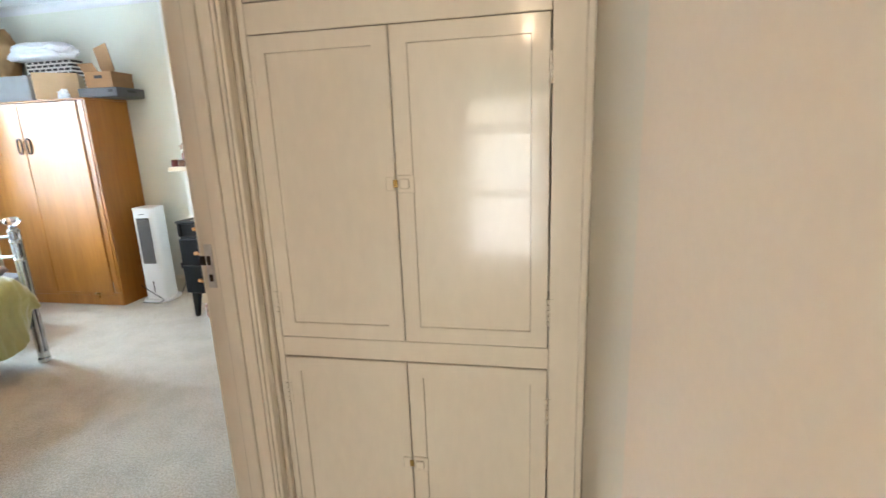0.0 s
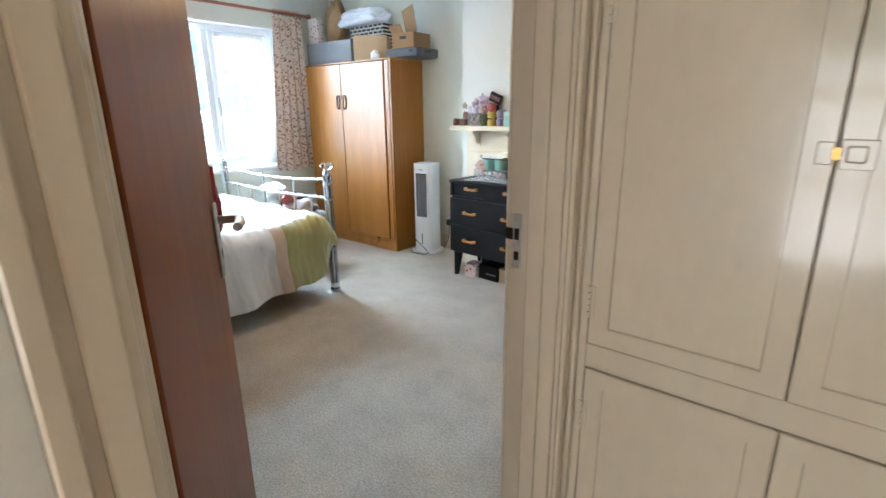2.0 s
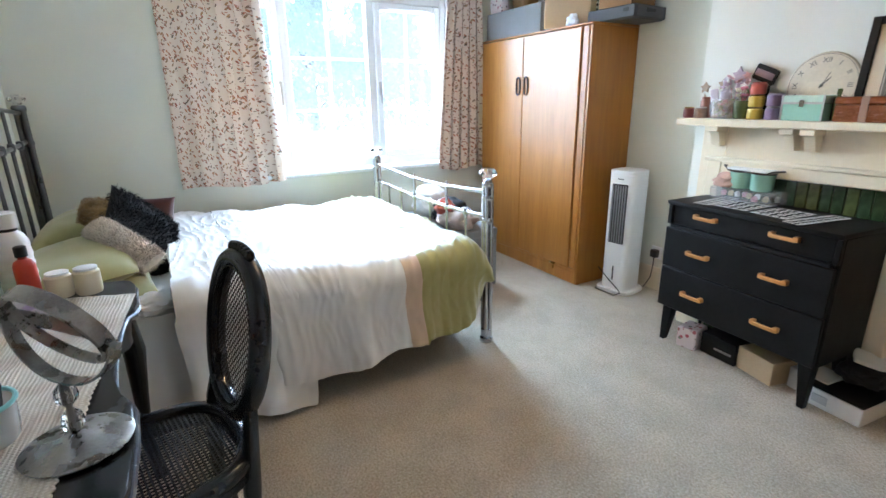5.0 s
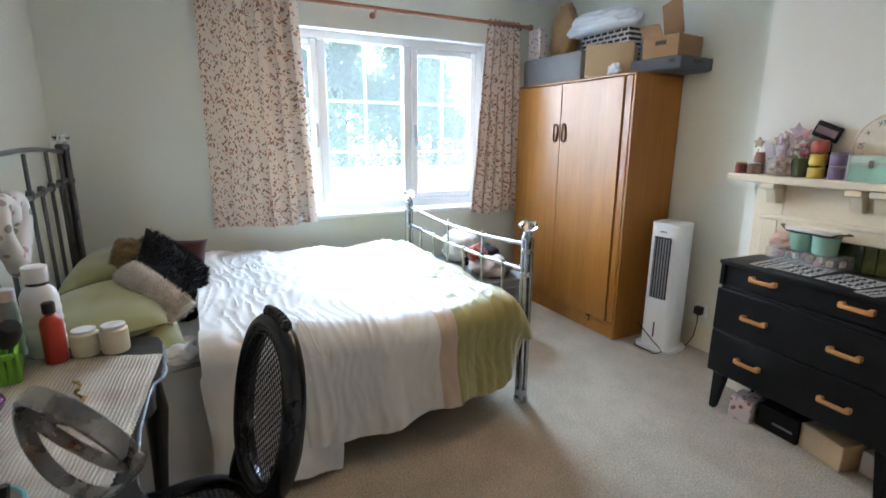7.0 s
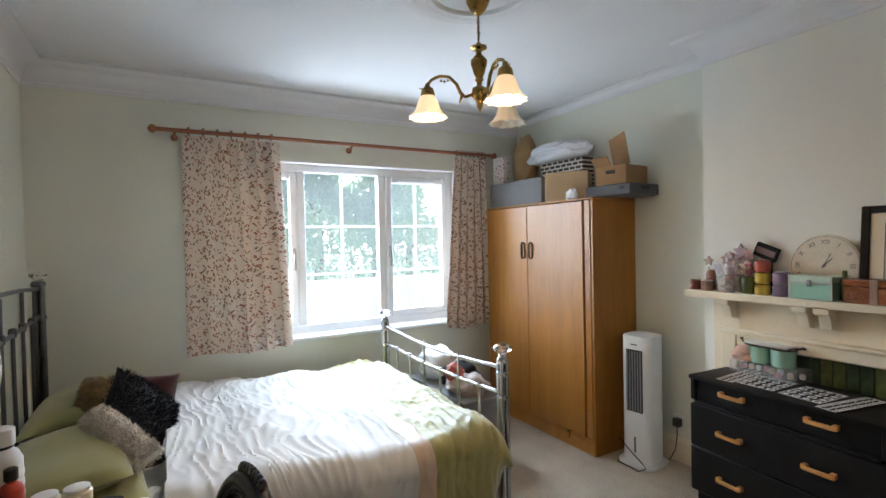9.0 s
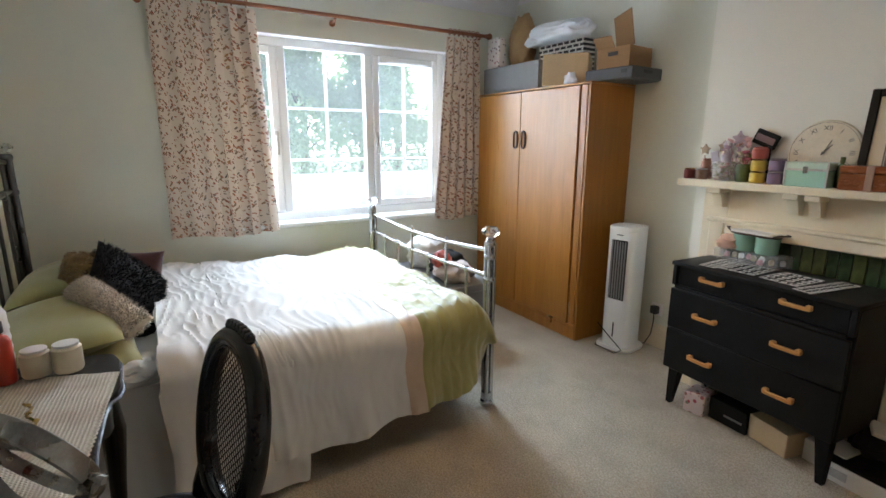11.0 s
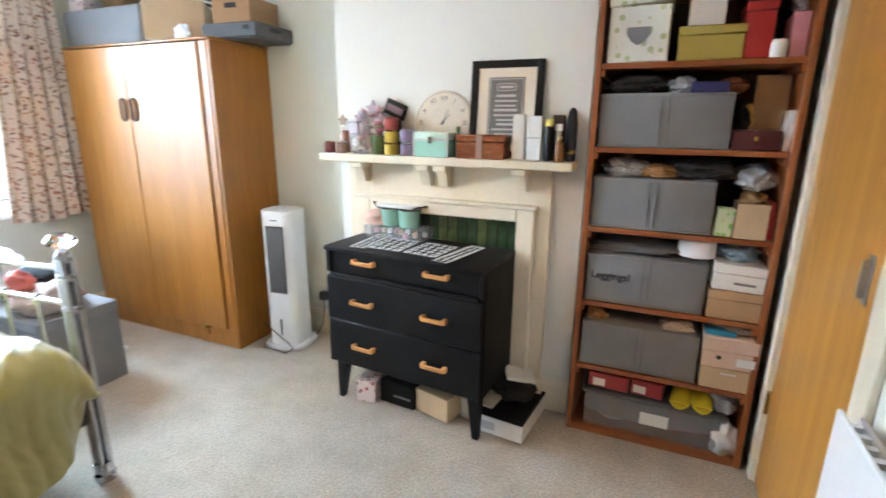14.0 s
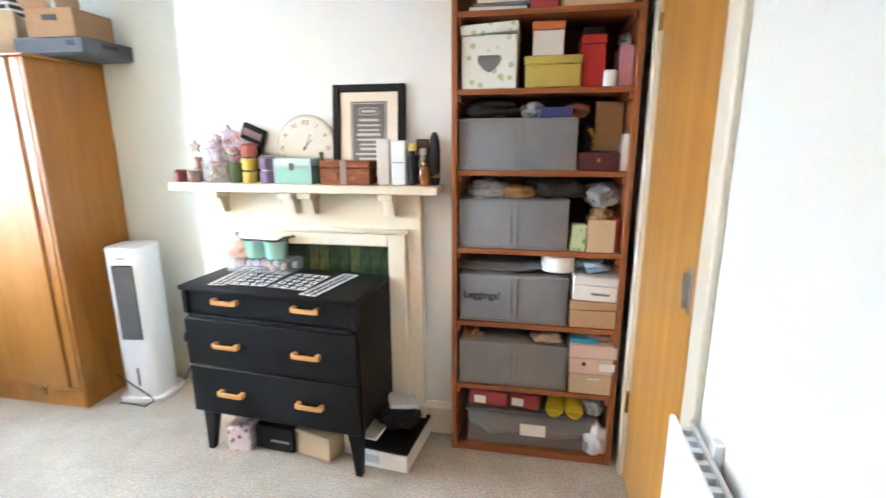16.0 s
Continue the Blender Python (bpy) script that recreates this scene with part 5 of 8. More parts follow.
def lattice_mat(name, w, d, m, scale, label):
    bm = B()
    box(bm, (-w / 2, -d / 2, 0), (w / 2, d / 2, 0.003), 0.001)
    t = thing(name, m, label, "place mat", "black and white mats")
    part("cloth", bm, BLACKCLOTH, t)
    n, k = max(2, round(w / scale)), max(2, round(d / scale))
    motif = B()
    for i in range(n):
        for j in range(k):
            cx, cy = -w / 2 + (i + 0.5) * w / n, -d / 2 + (j + 0.5) * d / k
            r = 0.5 * min(w / n, d / k) * 0.82
            if (i + j) % 2:
                lathe(motif, [(r, 0.0033), (r, 0.0042), (r * 0.55, 0.0042), (r * 0.55, 0.0033)], 10, pose(cx, cy, 0))
            else:
                box(motif, (cx - r * 0.75, cy - r * 0.28, 0.0033), (cx + r * 0.75, cy + r * 0.28, 0.0042), 0, None)
                box(motif, (cx - r * 0.28, cy - r * 0.75, 0.0032), (cx + r * 0.28, cy + r * 0.75, 0.0040), 0, None)
    for lo, hi in (((-w / 2, -d / 2, 0.0031), (w / 2, -d / 2 + 0.004, 0.0041)), ((-w / 2, d / 2 - 0.004, 0.0031), (w / 2, d / 2, 0.0041)), ((-w / 2, -d / 2, 0.0031), (-w / 2 + 0.004, d / 2, 0.0041)), ((w / 2 - 0.004, -d / 2, 0.0031), (w / 2, d / 2, 0.0041))):
        box(motif, lo, hi)
    part("print", motif, WHITECARD, t, "white lattice print")


def hanging_mat(w, d, m):
    lattice_mat("place_mat", w, d, m, 0.022, "narrow black and white lattice mat on the chest")


top = CH @ pose(0, 0, 0.7735)
lattice_mat("place_mat", 0.16, 0.20, top @ pose(-0.115, 0.150, 0, 0, 0, 3), 0.040, "square black and white patterned mat on the chest")
lattice_mat("place_mat", 0.16, 0.20, top @ pose(0.075, 0.150, 0, 0, 0, -2), 0.040, "square black and white patterned mat on the chest")
hanging_mat(0.075, 0.27, top @ pose(-0.245, 0.155, 0, 0, 0, 6))
hanging_mat(0.075, 0.30, top @ pose(0.215, 0.145, 0, 0, 0, -7))
org = thing("plastic_organiser", top @ pose(-0.175, 0.275, 0.0045), "clear plastic organiser box full of trinkets", "organiser box")
part("tub", box(B(), (-0.155, -0.07, 0), (0.155, 0.065, 0.058), 0.008, seg=2), film_plastic("clear_ribbed_plastic", (0.70, 0.71, 0.72), 0.32, 0.15), org)
rng = random.Random(5)
for i in range(9):
    part("trinket", lathe(B(), [(0, 0), (0.012, 0.002), (0.014, 0.02), (0.008, 0.028), (0, 0.03)], 8, pose(-0.13 + i * 0.032, rng.uniform(-0.04, 0.04), 0.006)), (PINK, TAN, CERAMIC)[i % 3], org)
for i, dx in enumerate((-0.04, 0.065)):
    cup = thing("mug", top @ pose(-0.175 + dx, 0.272, 0.063), "mint green enamel pot on the organiser box", "pot", "mint pots")
    part("cup", thicken(lathe(B(), [(0, 0.001), (0.044, 0.001), (0.049, 0.008), (0.052, 0.078), (0.053, 0.083)], 24), 0.002), MINT, cup)
    part("rim", tube(B(), [(0.053 * math.cos(t), 0.053 * math.sin(t), 0.083) for t in [2 * math.pi * k / 24 for k in range(24)]], 0.003, 6, closed=True), BLACKPLASTIC, cup)
wire = thing("tray", top @ pose(-0.165, 0.272, 0.150), "shallow wire-edged tray holding white paper on the pots", "tray")
part("paper", box(B(), (-0.10, -0.05, 0.002), (0.10, 0.05, 0.014), 0.003), WHITECARD, wire)
part("wing_wire", tube(B(), [(-0.15, 0, 0.014), (-0.12, -0.03, 0.012), (-0.09, -0.05, 0.0), (0.09, -0.05, 0.0), (0.12, -0.03, 0.012), (0.15, 0, 0.014), (0.12, 0.03, 0.012), (0.09, 0.05, 0.0), (-0.09, 0.05, 0.0), (-0.12, 0.03, 0.012)], 0.004, 6, closed=True), DARKIRON, wire)
crumple((0.13, 0.09, 0.07), top @ pose(-0.275, 0.255, 0.062), surface("peach_cloth", (0.62, 0.40, 0.32), 0.85), "cloth", "crumpled peach cloth on the organiser box", "cloth", 9)

carton("rose_box", (0.10, 0.12, 0.11), CH @ pose(-0.235, 0.10, 0, 0, 0, 12), ROSEBOX, "small rose-printed box under the chest of drawers", "box")
carton("black_box", (0.19, 0.20, 0.115), CH @ pose(-0.075, 0.185, 0, 0, 0, 0), BLACKPAINT, "black card box under the chest of drawers", "box", badge=(0.03, 0.05, 0.09, 0.010, GREYFELT))
carton("cardboard_box", (0.19, 0.16, 0.115), CH @ pose(0.125, 0.165, 0, 0, 0, -10), TAN, "flattened tan cardboard box under the chest of drawers", "cardboard box")
carton("white_box", (0.16, 0.14, 0.10), CH @ pose(0.315, 0.215, 0, 0, 0, -4), WHITECARD, "white card box behind the chest's front leg", "box")
shoe = carton("shoebox", (0.21, 0.30, 0.095), pose(-1.555, 3.765, 0, 0, 0, -6) @ pose(0, 0.02, 0), WHITECARD, "white shoebox with a black lid beside the chest", "shoebox", lid=BLACKPAINT, lid_h=0.012, badge=(-0.05, 0.042, 0.06, 0.035, surface("grey_label_print", (0.5, 0.5, 0.5), 0.7)))
crumple((0.16, 0.16, 0.10), pose(-1.555, 3.83, 0.096), BLACKCLOTH, "black_bag", "black crumpled bag with brass rings on the shoebox", "bag", 4)
carton("white_packet", (0.13, 0.09, 0.022), pose(-1.545, 3.845, 0.190, 12, 14, 30), WHITECARD, "white packet lying on the black bag", "packet")

# ---- on the mantel shelf ----
MZ, MY = 1.1665, 3.875


def jar(name, r, h, m, material, label, lid=None, category="jar", group="", waist=0.0):
    c = thing(name, m, label, category, group)
    part("body", lathe(B(), [(0, 0), (r * 0.9, 0.0005), (r, 0.006), (r * (1 - waist), h * 0.5), (r, h * 0.82), (r * 0.8, h * 0.90), (0, h * 0.90)], 18), material, c)
    part("lid", lathe(B(), [(0, h * 0.9005), (r * 0.86, h * 0.9005), (r * 0.88, h * 0.98), (r * 0.7, h), (0, h)], 18), lid or material, c)
    return c


def bottle(name, r, h, m, material, label, cap, category="bottle", group="", neck=0.4):
    c = thing(name, m, label, category, group)
    part("body", lathe(B(), [(0, 0), (r * 0.92, 0.0005), (r, 0.006), (r, h * 0.66), (r * 0.8, h * 0.74), (r * neck, h * 0.78), (r * neck, h * 0.82), (0, h * 0.82)], 18), material, c)
    part("cap", lathe(B(), [(0, h * 0.8205), (r * neck * 1.35, h * 0.8205), (r * neck * 1.35, h * 0.985), (r * neck, h), (0, h)], 14), cap, c)
    return c


AMBER = surface("amber_glass", (0.20, 0.07, 0.01), 0.08, vary=0.1, coat=0.6)
MAROON = surface("maroon_wax", (0.16, 0.035, 0.035), 0.3, vary=0.2)
YELLOWWAX = surface("yellow_candle_label", (0.55, 0.40, 0.06), 0.4, vary=0.12)
LILAC = surface("lilac_candle", (0.23, 0.16, 0.26), 0.3, vary=0.15)
CORAL = surface("coral_wax", (0.45, 0.10, 0.08), 0.35, vary=0.15)
GREENGLASS = surface("green_glass", (0.09, 0.13, 0.05), 0.1, vary=0.2, coat=0.5)
jar("candle_jar", 0.028, 0.055, pose(-2.530, MY - 0.025, MZ), MAROON, "small maroon candle jar on the mantel", BRASS, "candle")
jar("candle_jar", 0.031, 0.055, pose(-2.462, MY - 0.030, MZ), surface("brown_marbled_glass", (0.24, 0.15, 0.11), 0.2, vary=0.4, scale=30), "brown marbled candle jar on the mantel", DULLSTEEL, "candle")
jar("candle_jar", 0.029, 0.105, pose(-2.475, MY + 0.035, MZ), surface("rosy_brown_glass", (0.30, 0.14, 0.11), 0.25, vary=0.3, scale=30), "taller rosy brown candle jar on the mantel", None, "candle")


def star_stick(m, h, label, material):
    s = thing("star_ornament", m, label, "ornament", "mantel ornaments")
    part("stem", tube(B(), [(0, 0, 0), (0.004, 0, h * 0.5), (0, 0, h - 0.03)], 0.004, 6), material, s)
    part("foot", lathe(B(), [(0, 0), (0.02, 0.0005), (0.02, 0.006), (0.005, 0.012), (0, 0.012)], 12), material, s)
    wide = h * 0.20
    out = [((wide if k % 2 == 0 else wide * 0.46) * math.sin(k * math.pi / 5), (wide if k % 2 == 0 else wide * 0.46) * math.cos(k * math.pi / 5)) for k in range(10)]
    part("star", poly(B(), out, -0.006, 0.006, pose(0, 0, h, 90, 0, 0), 0.002), material, s)


RUSTIC = surface("weathered_wood_ornament", (0.40, 0.30, 0.22), 0.7, vary=0.25, scale=30)
star_stick(pose(-2.500, MY + 0.045, MZ) @ pose(0, 0, 0), 0.150, "weathered wooden star on a stick on the mantel", RUSTIC)
star_stick(pose(-2.405, MY + 0.05, MZ), 0.165, "weathered wooden star on a stick on the mantel", RUSTIC)
star_stick(pose(-2.335, MY + 0.055, MZ), 0.205, "larger star ornament at the back of the mantel", surface("dusty_lilac_ornament", (0.42, 0.33, 0.38), 0.6, vary=0.3, scale=30))
fig = B()
lathe(fig, [(0, 0), (0.040, 0.0005), (0.036, 0.04), (0.022, 0.10), (0.026, 0.125), (0.014, 0.145), (0.012, 0.152), (0.021, 0.165), (0.022, 0.180), (0.012, 0.196), (0, 0.198)], 16)
box(fig, (-0.055, 0.004, 0.085), (-0.012, 0.012, 0.155), 0.004, pose(0, 0, 0, 0, -14, 0))
box(fig, (0.012, 0.004, 0.085), (0.055, 0.012, 0.155), 0.004, pose(0, 0, 0, 0, 14, 0))
one("figurine", fig, surface("pale_lilac_resin", (0.52, 0.46, 0.52), 0.5, vary=0.2, scale=40), pose(-2.365, MY + 0.01, MZ), "pale lilac winged figurine among the mantel ornaments", "figurine")
bowl = thing("glass_bowl", pose(-2.345, MY - 0.025, MZ), "glass dish filled with dried pink petals on the mantel", "bowl")
part("dish", thicken(lathe(B(), [(0, 0.001), (0.045, 0.001), (0.060, 0.012), (0.066, 0.095)], 24), 0.002), film_plastic("clear_glass_dish", (0.8, 0.8, 0.8), 0.22, 0.05), bowl)
rng = random.Random(11)
petal_mats = [surface("dried_petal_pink", (0.55, 0.18, 0.24), 0.7), surface("dried_petal_cream", (0.62, 0.55, 0.42), 0.7), surface("dried_leaf_green", (0.17, 0.20, 0.08), 0.7)]
for i in range(36):
    r, a = 0.05 * math.sqrt(rng.random()), rng.uniform(0, 6.3)
    part("petal", lathe(B(), [(0, -0.005), (0.012, 0), (0, 0.006)], 6, pose(r * math.cos(a), r * math.sin(a), 0.012 + i * 0.0022, rng.uniform(0, 60), rng.uniform(0, 60), 0)), petal_mats[i % 3], bowl)
bunch = thing("dried_flowers", pose(-2.325, MY + 0.012, MZ), "bunch of pale lilac and white cloth flowers on the mantel", "dried flowers")
part("holder", lathe(B(), [(0, 0), (0.020, 0.0005), (0.022, 0.05), (0.016, 0.07), (0, 0.07)], 12), RUSTIC, bunch)
bloom_mats = [surface("white_cloth_bloom", (0.72, 0.70, 0.68), 0.8), surface("lilac_cloth_bloom", (0.50, 0.38, 0.48), 0.8), surface("dusty_pink_bloom", (0.62, 0.38, 0.38), 0.8)]
for i in range(22):
    a, q = rng.uniform(0, 6.3), rng.uniform(0.2, 1) ** 0.5
    p = Vector((0.062 * q * math.cos(a), 0.026 * q * math.sin(a), 0.115 + rng.uniform(0, 0.085)))
    fl = tube(B(), [(p.x * 0.15, p.y * 0.15, 0.066), p], 0.0015, 5)
    lathe(fl, [(0, -0.006), (0.013, -0.003), (0.017, 0.004), (0.008, 0.008), (0, 0.006)], 10, Matrix.Translation(p) @ pose(0, 0, 0, rng.uniform(-70, 70), rng.uniform(-70, 70), 0), flute=lambda t, k: 1 + 0.28 * math.cos(t * 5))
    part("bloom", fl, bloom_mats[i % 3], bunch)
vase = thing("flower_pot", pose(-2.262, MY - 0.02, MZ), "small green glass pot of dried flowers on the mantel", "vase")
part("pot", lathe(B(), [(0, 0), (0.028, 0.0005), (0.034, 0.03), (0.036, 0.07), (0.030, 0.085), (0, 0.085)], 16), GREENGLASS, vase)
for i in range(16):
    a, r = rng.uniform(0, 6.3), rng.uniform(0, 0.035)
    p = Vector((r * math.cos(a), r * math.sin(a), 0.10 + rng.uniform(0, 0.045)))
    fl = tube(B(), [(p.x * 0.3, p.y * 0.3, 0.08), p], 0.0018, 5)
    lathe(fl, [(0, -0.008), (0.012, -0.002), (0.010, 0.006), (0, 0.010)], 7, Matrix.Translation(p))
    part("flower", fl, petal_mats[(i * 2) % 3], vase)
carton("dark_case", (0.11, 0.018, 0.07), pose(-2.225, MY + 0.055, MZ + 0.170, 0, 22, 0), BLACKPAINT, "black slim case leaning behind the candles", "case", badge=(0, 0.035, 0.09, 0.03, surface("mauve_inlay", (0.2, 0.12, 0.13), 0.5)))
prop = one("photo_block", box(B(), (-0.035, -0.02, 0), (0.035, 0.02, 0.155), 0.004), BLACKPAINT, pose(-2.225, MY + 0.052, MZ), "dark block behind the candles", "block")
for k, (z, mt) in enumerate(((0.0, YELLOWWAX), (0.056, YELLOWWAX), (0.112, CORAL))):
    jar("candle_jar", 0.034, 0.055, pose(-2.188, MY - 0.03, MZ + z), mt, "stacked square-shouldered candle jar on the mantel", BRASS if k < 2 else CORAL, "candle", "stacked candle jars")
for z in (0.0, 0.059):
    jar("candle_jar", 0.036, 0.058, pose(-2.108, MY - 0.025, MZ + z), LILAC, "lilac candle jar in a stack of two", surface("lilac_lid", (0.40, 0.36, 0.40), 0.4), "candle", "stacked candle jars")
chestbox = thing("trinket_chest", pose(-1.972, MY - 0.02, MZ, 0, 0, -4), "mint green trinket chest with silver edges and a clasp", "trinket box")
part("body", box(B(), (-0.082, -0.048, 0), (0.082, 0.048, 0.072), 0.003), MINT, chestbox)
part("lid", box(B(), (-0.084, -0.050, 0.0735), (0.084, 0.050, 0.106), 0.008, seg=2), surface("pale_mint_lid", (0.50, 0.66, 0.56), 0.3), chestbox)
edge = B()
for x in (-0.083, 0.083):
    box(edge, (x - 0.004, -0.0515, 0), (x + 0.004, -0.047, 0.107), 0.001)
box(edge, (-0.087, -0.052, 0.069), (0.087, -0.049, 0.078), 0.001)
part("edging", edge, DULLSTEEL, chestbox, "dull silver edging")
part("clasp", box(B(), (-0.009, -0.058, 0.058), (0.009, -0.0515, 0.088), 0.002), STEEL, chestbox)
bottle("green_bottle", 0.017, 0.13, pose(-1.872, MY - 0.005, MZ), GREENGLASS, "small dark green bottle between two boxes", GREENGLASS)
wbox = thing("carved_box", pose(-1.750, MY - 0.02, MZ, 0, 0, 1), "carved reddish wooden box with an inlaid band", "wooden box")
REDWOOD = timber("carved_red_wood", (0.16, 0.040, 0.012), (0.33, 0.105, 0.035), 0.25, (3, 20, 20), 0.2)
part("body", box(B(), (-0.104, -0.050, 0), (0.104, 0.050, 0.066), 0.003), REDWOOD, wbox)
part("lid", box(B(), (-0.107, -0.053, 0.0675), (0.107, 0.053, 0.098), 0.006), REDWOOD, wbox)
for x in (-0.075, -0.045, 0.03, 0.075):
    part("carving", lathe(B(), [(0.018, 0), (0.020, 0.002), (0.014, 0.004), (0.008, 0.002), (0, 0.005)], 12, pose(x, -0.050, 0.034, 90, 0, 0)), REDWOOD, wbox)
part("inlay", box(B(), (-0.016, -0.0545, 0), (0.010, -0.0505, 0.099), 0.001), surface("bone_inlay", (0.35, 0.22, 0.17), 0.4), wbox)
carton("white_carton", (0.050, 0.05, 0.182), pose(-1.598, MY - 0.015, MZ, 0, 0, 6), WHITECARD, "tall white perfume carton on the mantel", "carton")
carton("white_carton", (0.060, 0.05, 0.175), pose(-1.530, MY - 0.02, MZ, 0, 0, -2), WHITECARD, "tall off-white perfume carton on the mantel", "carton", badge=(0, 0.09, 0.05, 0.003, GREYFELT))
bottle("perfume_bottle", 0.017, 0.165, pose(-1.475, MY - 0.03, MZ), BLACKGLOSS, "dark perfume bottle with a yellow band", surface("yellow_cap", (0.62, 0.50, 0.12), 0.4), neck=0.75)
bottle("perfume_bottle", 0.015, 0.145, pose(-1.440, MY - 0.005, MZ), surface("clear_liquid_bottle", (0.55, 0.54, 0.50), 0.1), "clear perfume bottle with a white cap", WHITEPLASTIC, neck=0.8)
bottle("perfume_bottle", 0.020, 0.100, pose(-1.425, MY - 0.045, MZ), AMBER, "amber glass perfume bottle", BRASS)
carton("dark_carton", (0.05, 0.03, 0.18), pose(-1.452, MY + 0.05, MZ), surface("dark_brown_card", (0.06, 0.04, 0.03), 0.5), "dark brown carton behind the perfume", "carton")
part_umb = thing("folded_umbrella", pose(-1.388, MY - 0.015, MZ), "short black folded umbrella standing on the mantel", "umbrella")
part("cover", lathe(B(), [(0, 0), (0.016, 0.001), (0.020, 0.02), (0.021, 0.15), (0.015, 0.19), (0.008, 0.205), (0, 0.207)], 14, None, flute=lambda q, i: 1 + 0.06 * math.cos(q * 6)), BLACKCLOTH, part_umb)
part("band", lathe(B(), [(0.0205, 0.03), (0.0222, 0.031), (0.0222, 0.045), (0.0205, 0.046)], 14), BRASS, part_umb)


# mantel clock
def clock():
    r = 0.141
    c = thing("mantel_clock", pose(-1.968, FY - 0.030, MZ + 0.001, -7, 0, 0), "round cream clock with Roman numerals leaning on the wall", "clock")
    m = pose(0, 0, r + 0.002, 90, 0, 0)
    aged = surface("aged_cream_clock_face", (0.70, 0.63, 0.51), 0.6, vary=0.10, scale=14, bump=0.1)
    part("face", lathe(B(), [(0, 0.016), (r - 0.012, 0.016), (r - 0.004, 0.014), (r, 0.008), (r, 0.0), (0, 0.0)], 56, m), aged, c)
    ink = surface("dark_grey_ink", (0.13, 0.12, 0.11), 0.7)
    part("outer_ring", tube(B(), [m @ Vector(((r - 0.010) * math.cos(t), (r - 0.010) * math.sin(t), 0.0165)) for t in [2 * math.pi * k / 56 for k in range(56)]], 0.0008, 4, closed=True), ink, c)
    for k, text in enumerate(("XII", "I", "II", "III", "IIII", "V", "VI", "VII", "VIII", "IX", "X", "XI")):
        a = radians(90 - 30 * k)
        cu = bpy.data.curves.new("numeral", "FONT")
        cu.body, cu.size, cu.align_x, cu.align_y, cu.extrude = text, 0.029, "CENTER", "CENTER", 0.0004
        ob = new("numeral", cu)
        ob.data.materials.append(ink)
        ob.parent = c
        ob.matrix_basis = m @ Matrix.Translation((0.105 * math.cos(a), 0.105 * math.sin(a), 0.0168)) @ pose(0, 0, 0, 0, 0, -30 * k)
    for length, a, w in ((0.060, 66, 0.003), (0.045, 48, 0.004)):
        hnd = B()
        box(hnd, (-0.012, -w / 2, 0.0185), (length, w / 2, 0.0195), 0, m @ pose(0, 0, 0, 0, 0, a))
        part("pointer", hnd, ink, c)
    part("boss", lathe(B(), [(0, 0.021), (0.006, 0.0205), (0.007, 0.017), (0, 0.017)], 12, m), ink, c)


clock()


def framed_print():
    w, h = 0.312, 0.40
    f = thing("picture_frame", pose(-1.681, FY - 0.042, MZ + 0.001, -5.5, 0, 0), "black framed charcoal text print with a cream mount", "picture")
    bar = 0.030
    part("frame", boxes(((-w / 2, -0.012, 0), (-w / 2 + bar, 0.012, h)), ((w / 2 - bar, -0.012, 0), (w / 2, 0.012, h)), ((-w / 2 + bar, -0.012, h - bar), (w / 2 - bar, 0.012, h)), ((-w / 2 + bar, -0.012, 0), (w / 2 - bar, 0.012, bar)), bevel=0.003), BLACKPAINT, f)
    part("mount", boxes(((-w / 2 + bar, 0.0, bar), (w / 2 - bar, 0.004, h - bar))), surface("cream_mount_card", (0.76, 0.73, 0.65), 0.8, vary=0.03), f)
    p = part("print", boxes(((-0.078, -0.0022, 0.055), (0.078, -0.0005, h - 0.068))), surface("charcoal_print", (0.10, 0.105, 0.11), 0.6, vary=0.12, scale=30), f, "charcoal grey print")
    chalk = surface("chalk_white_ink", (0.55, 0.56, 0.56), 0.7)
    rule = B()
    for x in (-0.073, 0.070):
        box(rule, (x, -0.0034, 0.060), (x + 0.003, -0.0024, h - 0.074))
    for z in (0.060, h - 0.077):
        box(rule, (-0.073, -0.0036, z), (0.073, -0.0026, z + 0.003))
    part("border", rule, chalk, p)
    oval = tube(B(), [(0.042 * math.copysign(abs(math.cos(t)) ** 0.5, math.cos(t)), -0.0032, h - 0.108 + 0.014 * math.copysign(abs(math.sin(t)) ** 0.5, math.sin(t))) for t in [2 * math.pi * k / 24 for k in range(24)]], 0.0014, 5, closed=True)
    part("cartouche", oval, chalk, p)
    r = random.Random(3)
    for i in range(9):
        z = h - 0.148 - i * 0.0195
        half = r.uniform(0.036, 0.060)
        part("text_line", boxes(((-half, -0.0034, z), (half, -0.0024, z + (0.010 if i % 3 == 0 else 0.007)))), chalk, p)
    part("title_line", boxes(((-0.030, -0.0034, h - 0.112), (0.030, -0.0024, h - 0.103))), chalk, p)
    part("glass", boxes(((-w / 2 + bar, -0.0062, bar), (w / 2 - bar, -0.0048, h - bar))), PANE, f).visible_shadow = False


framed_print()


# ---- in the bookcase ----
BY = 3.838


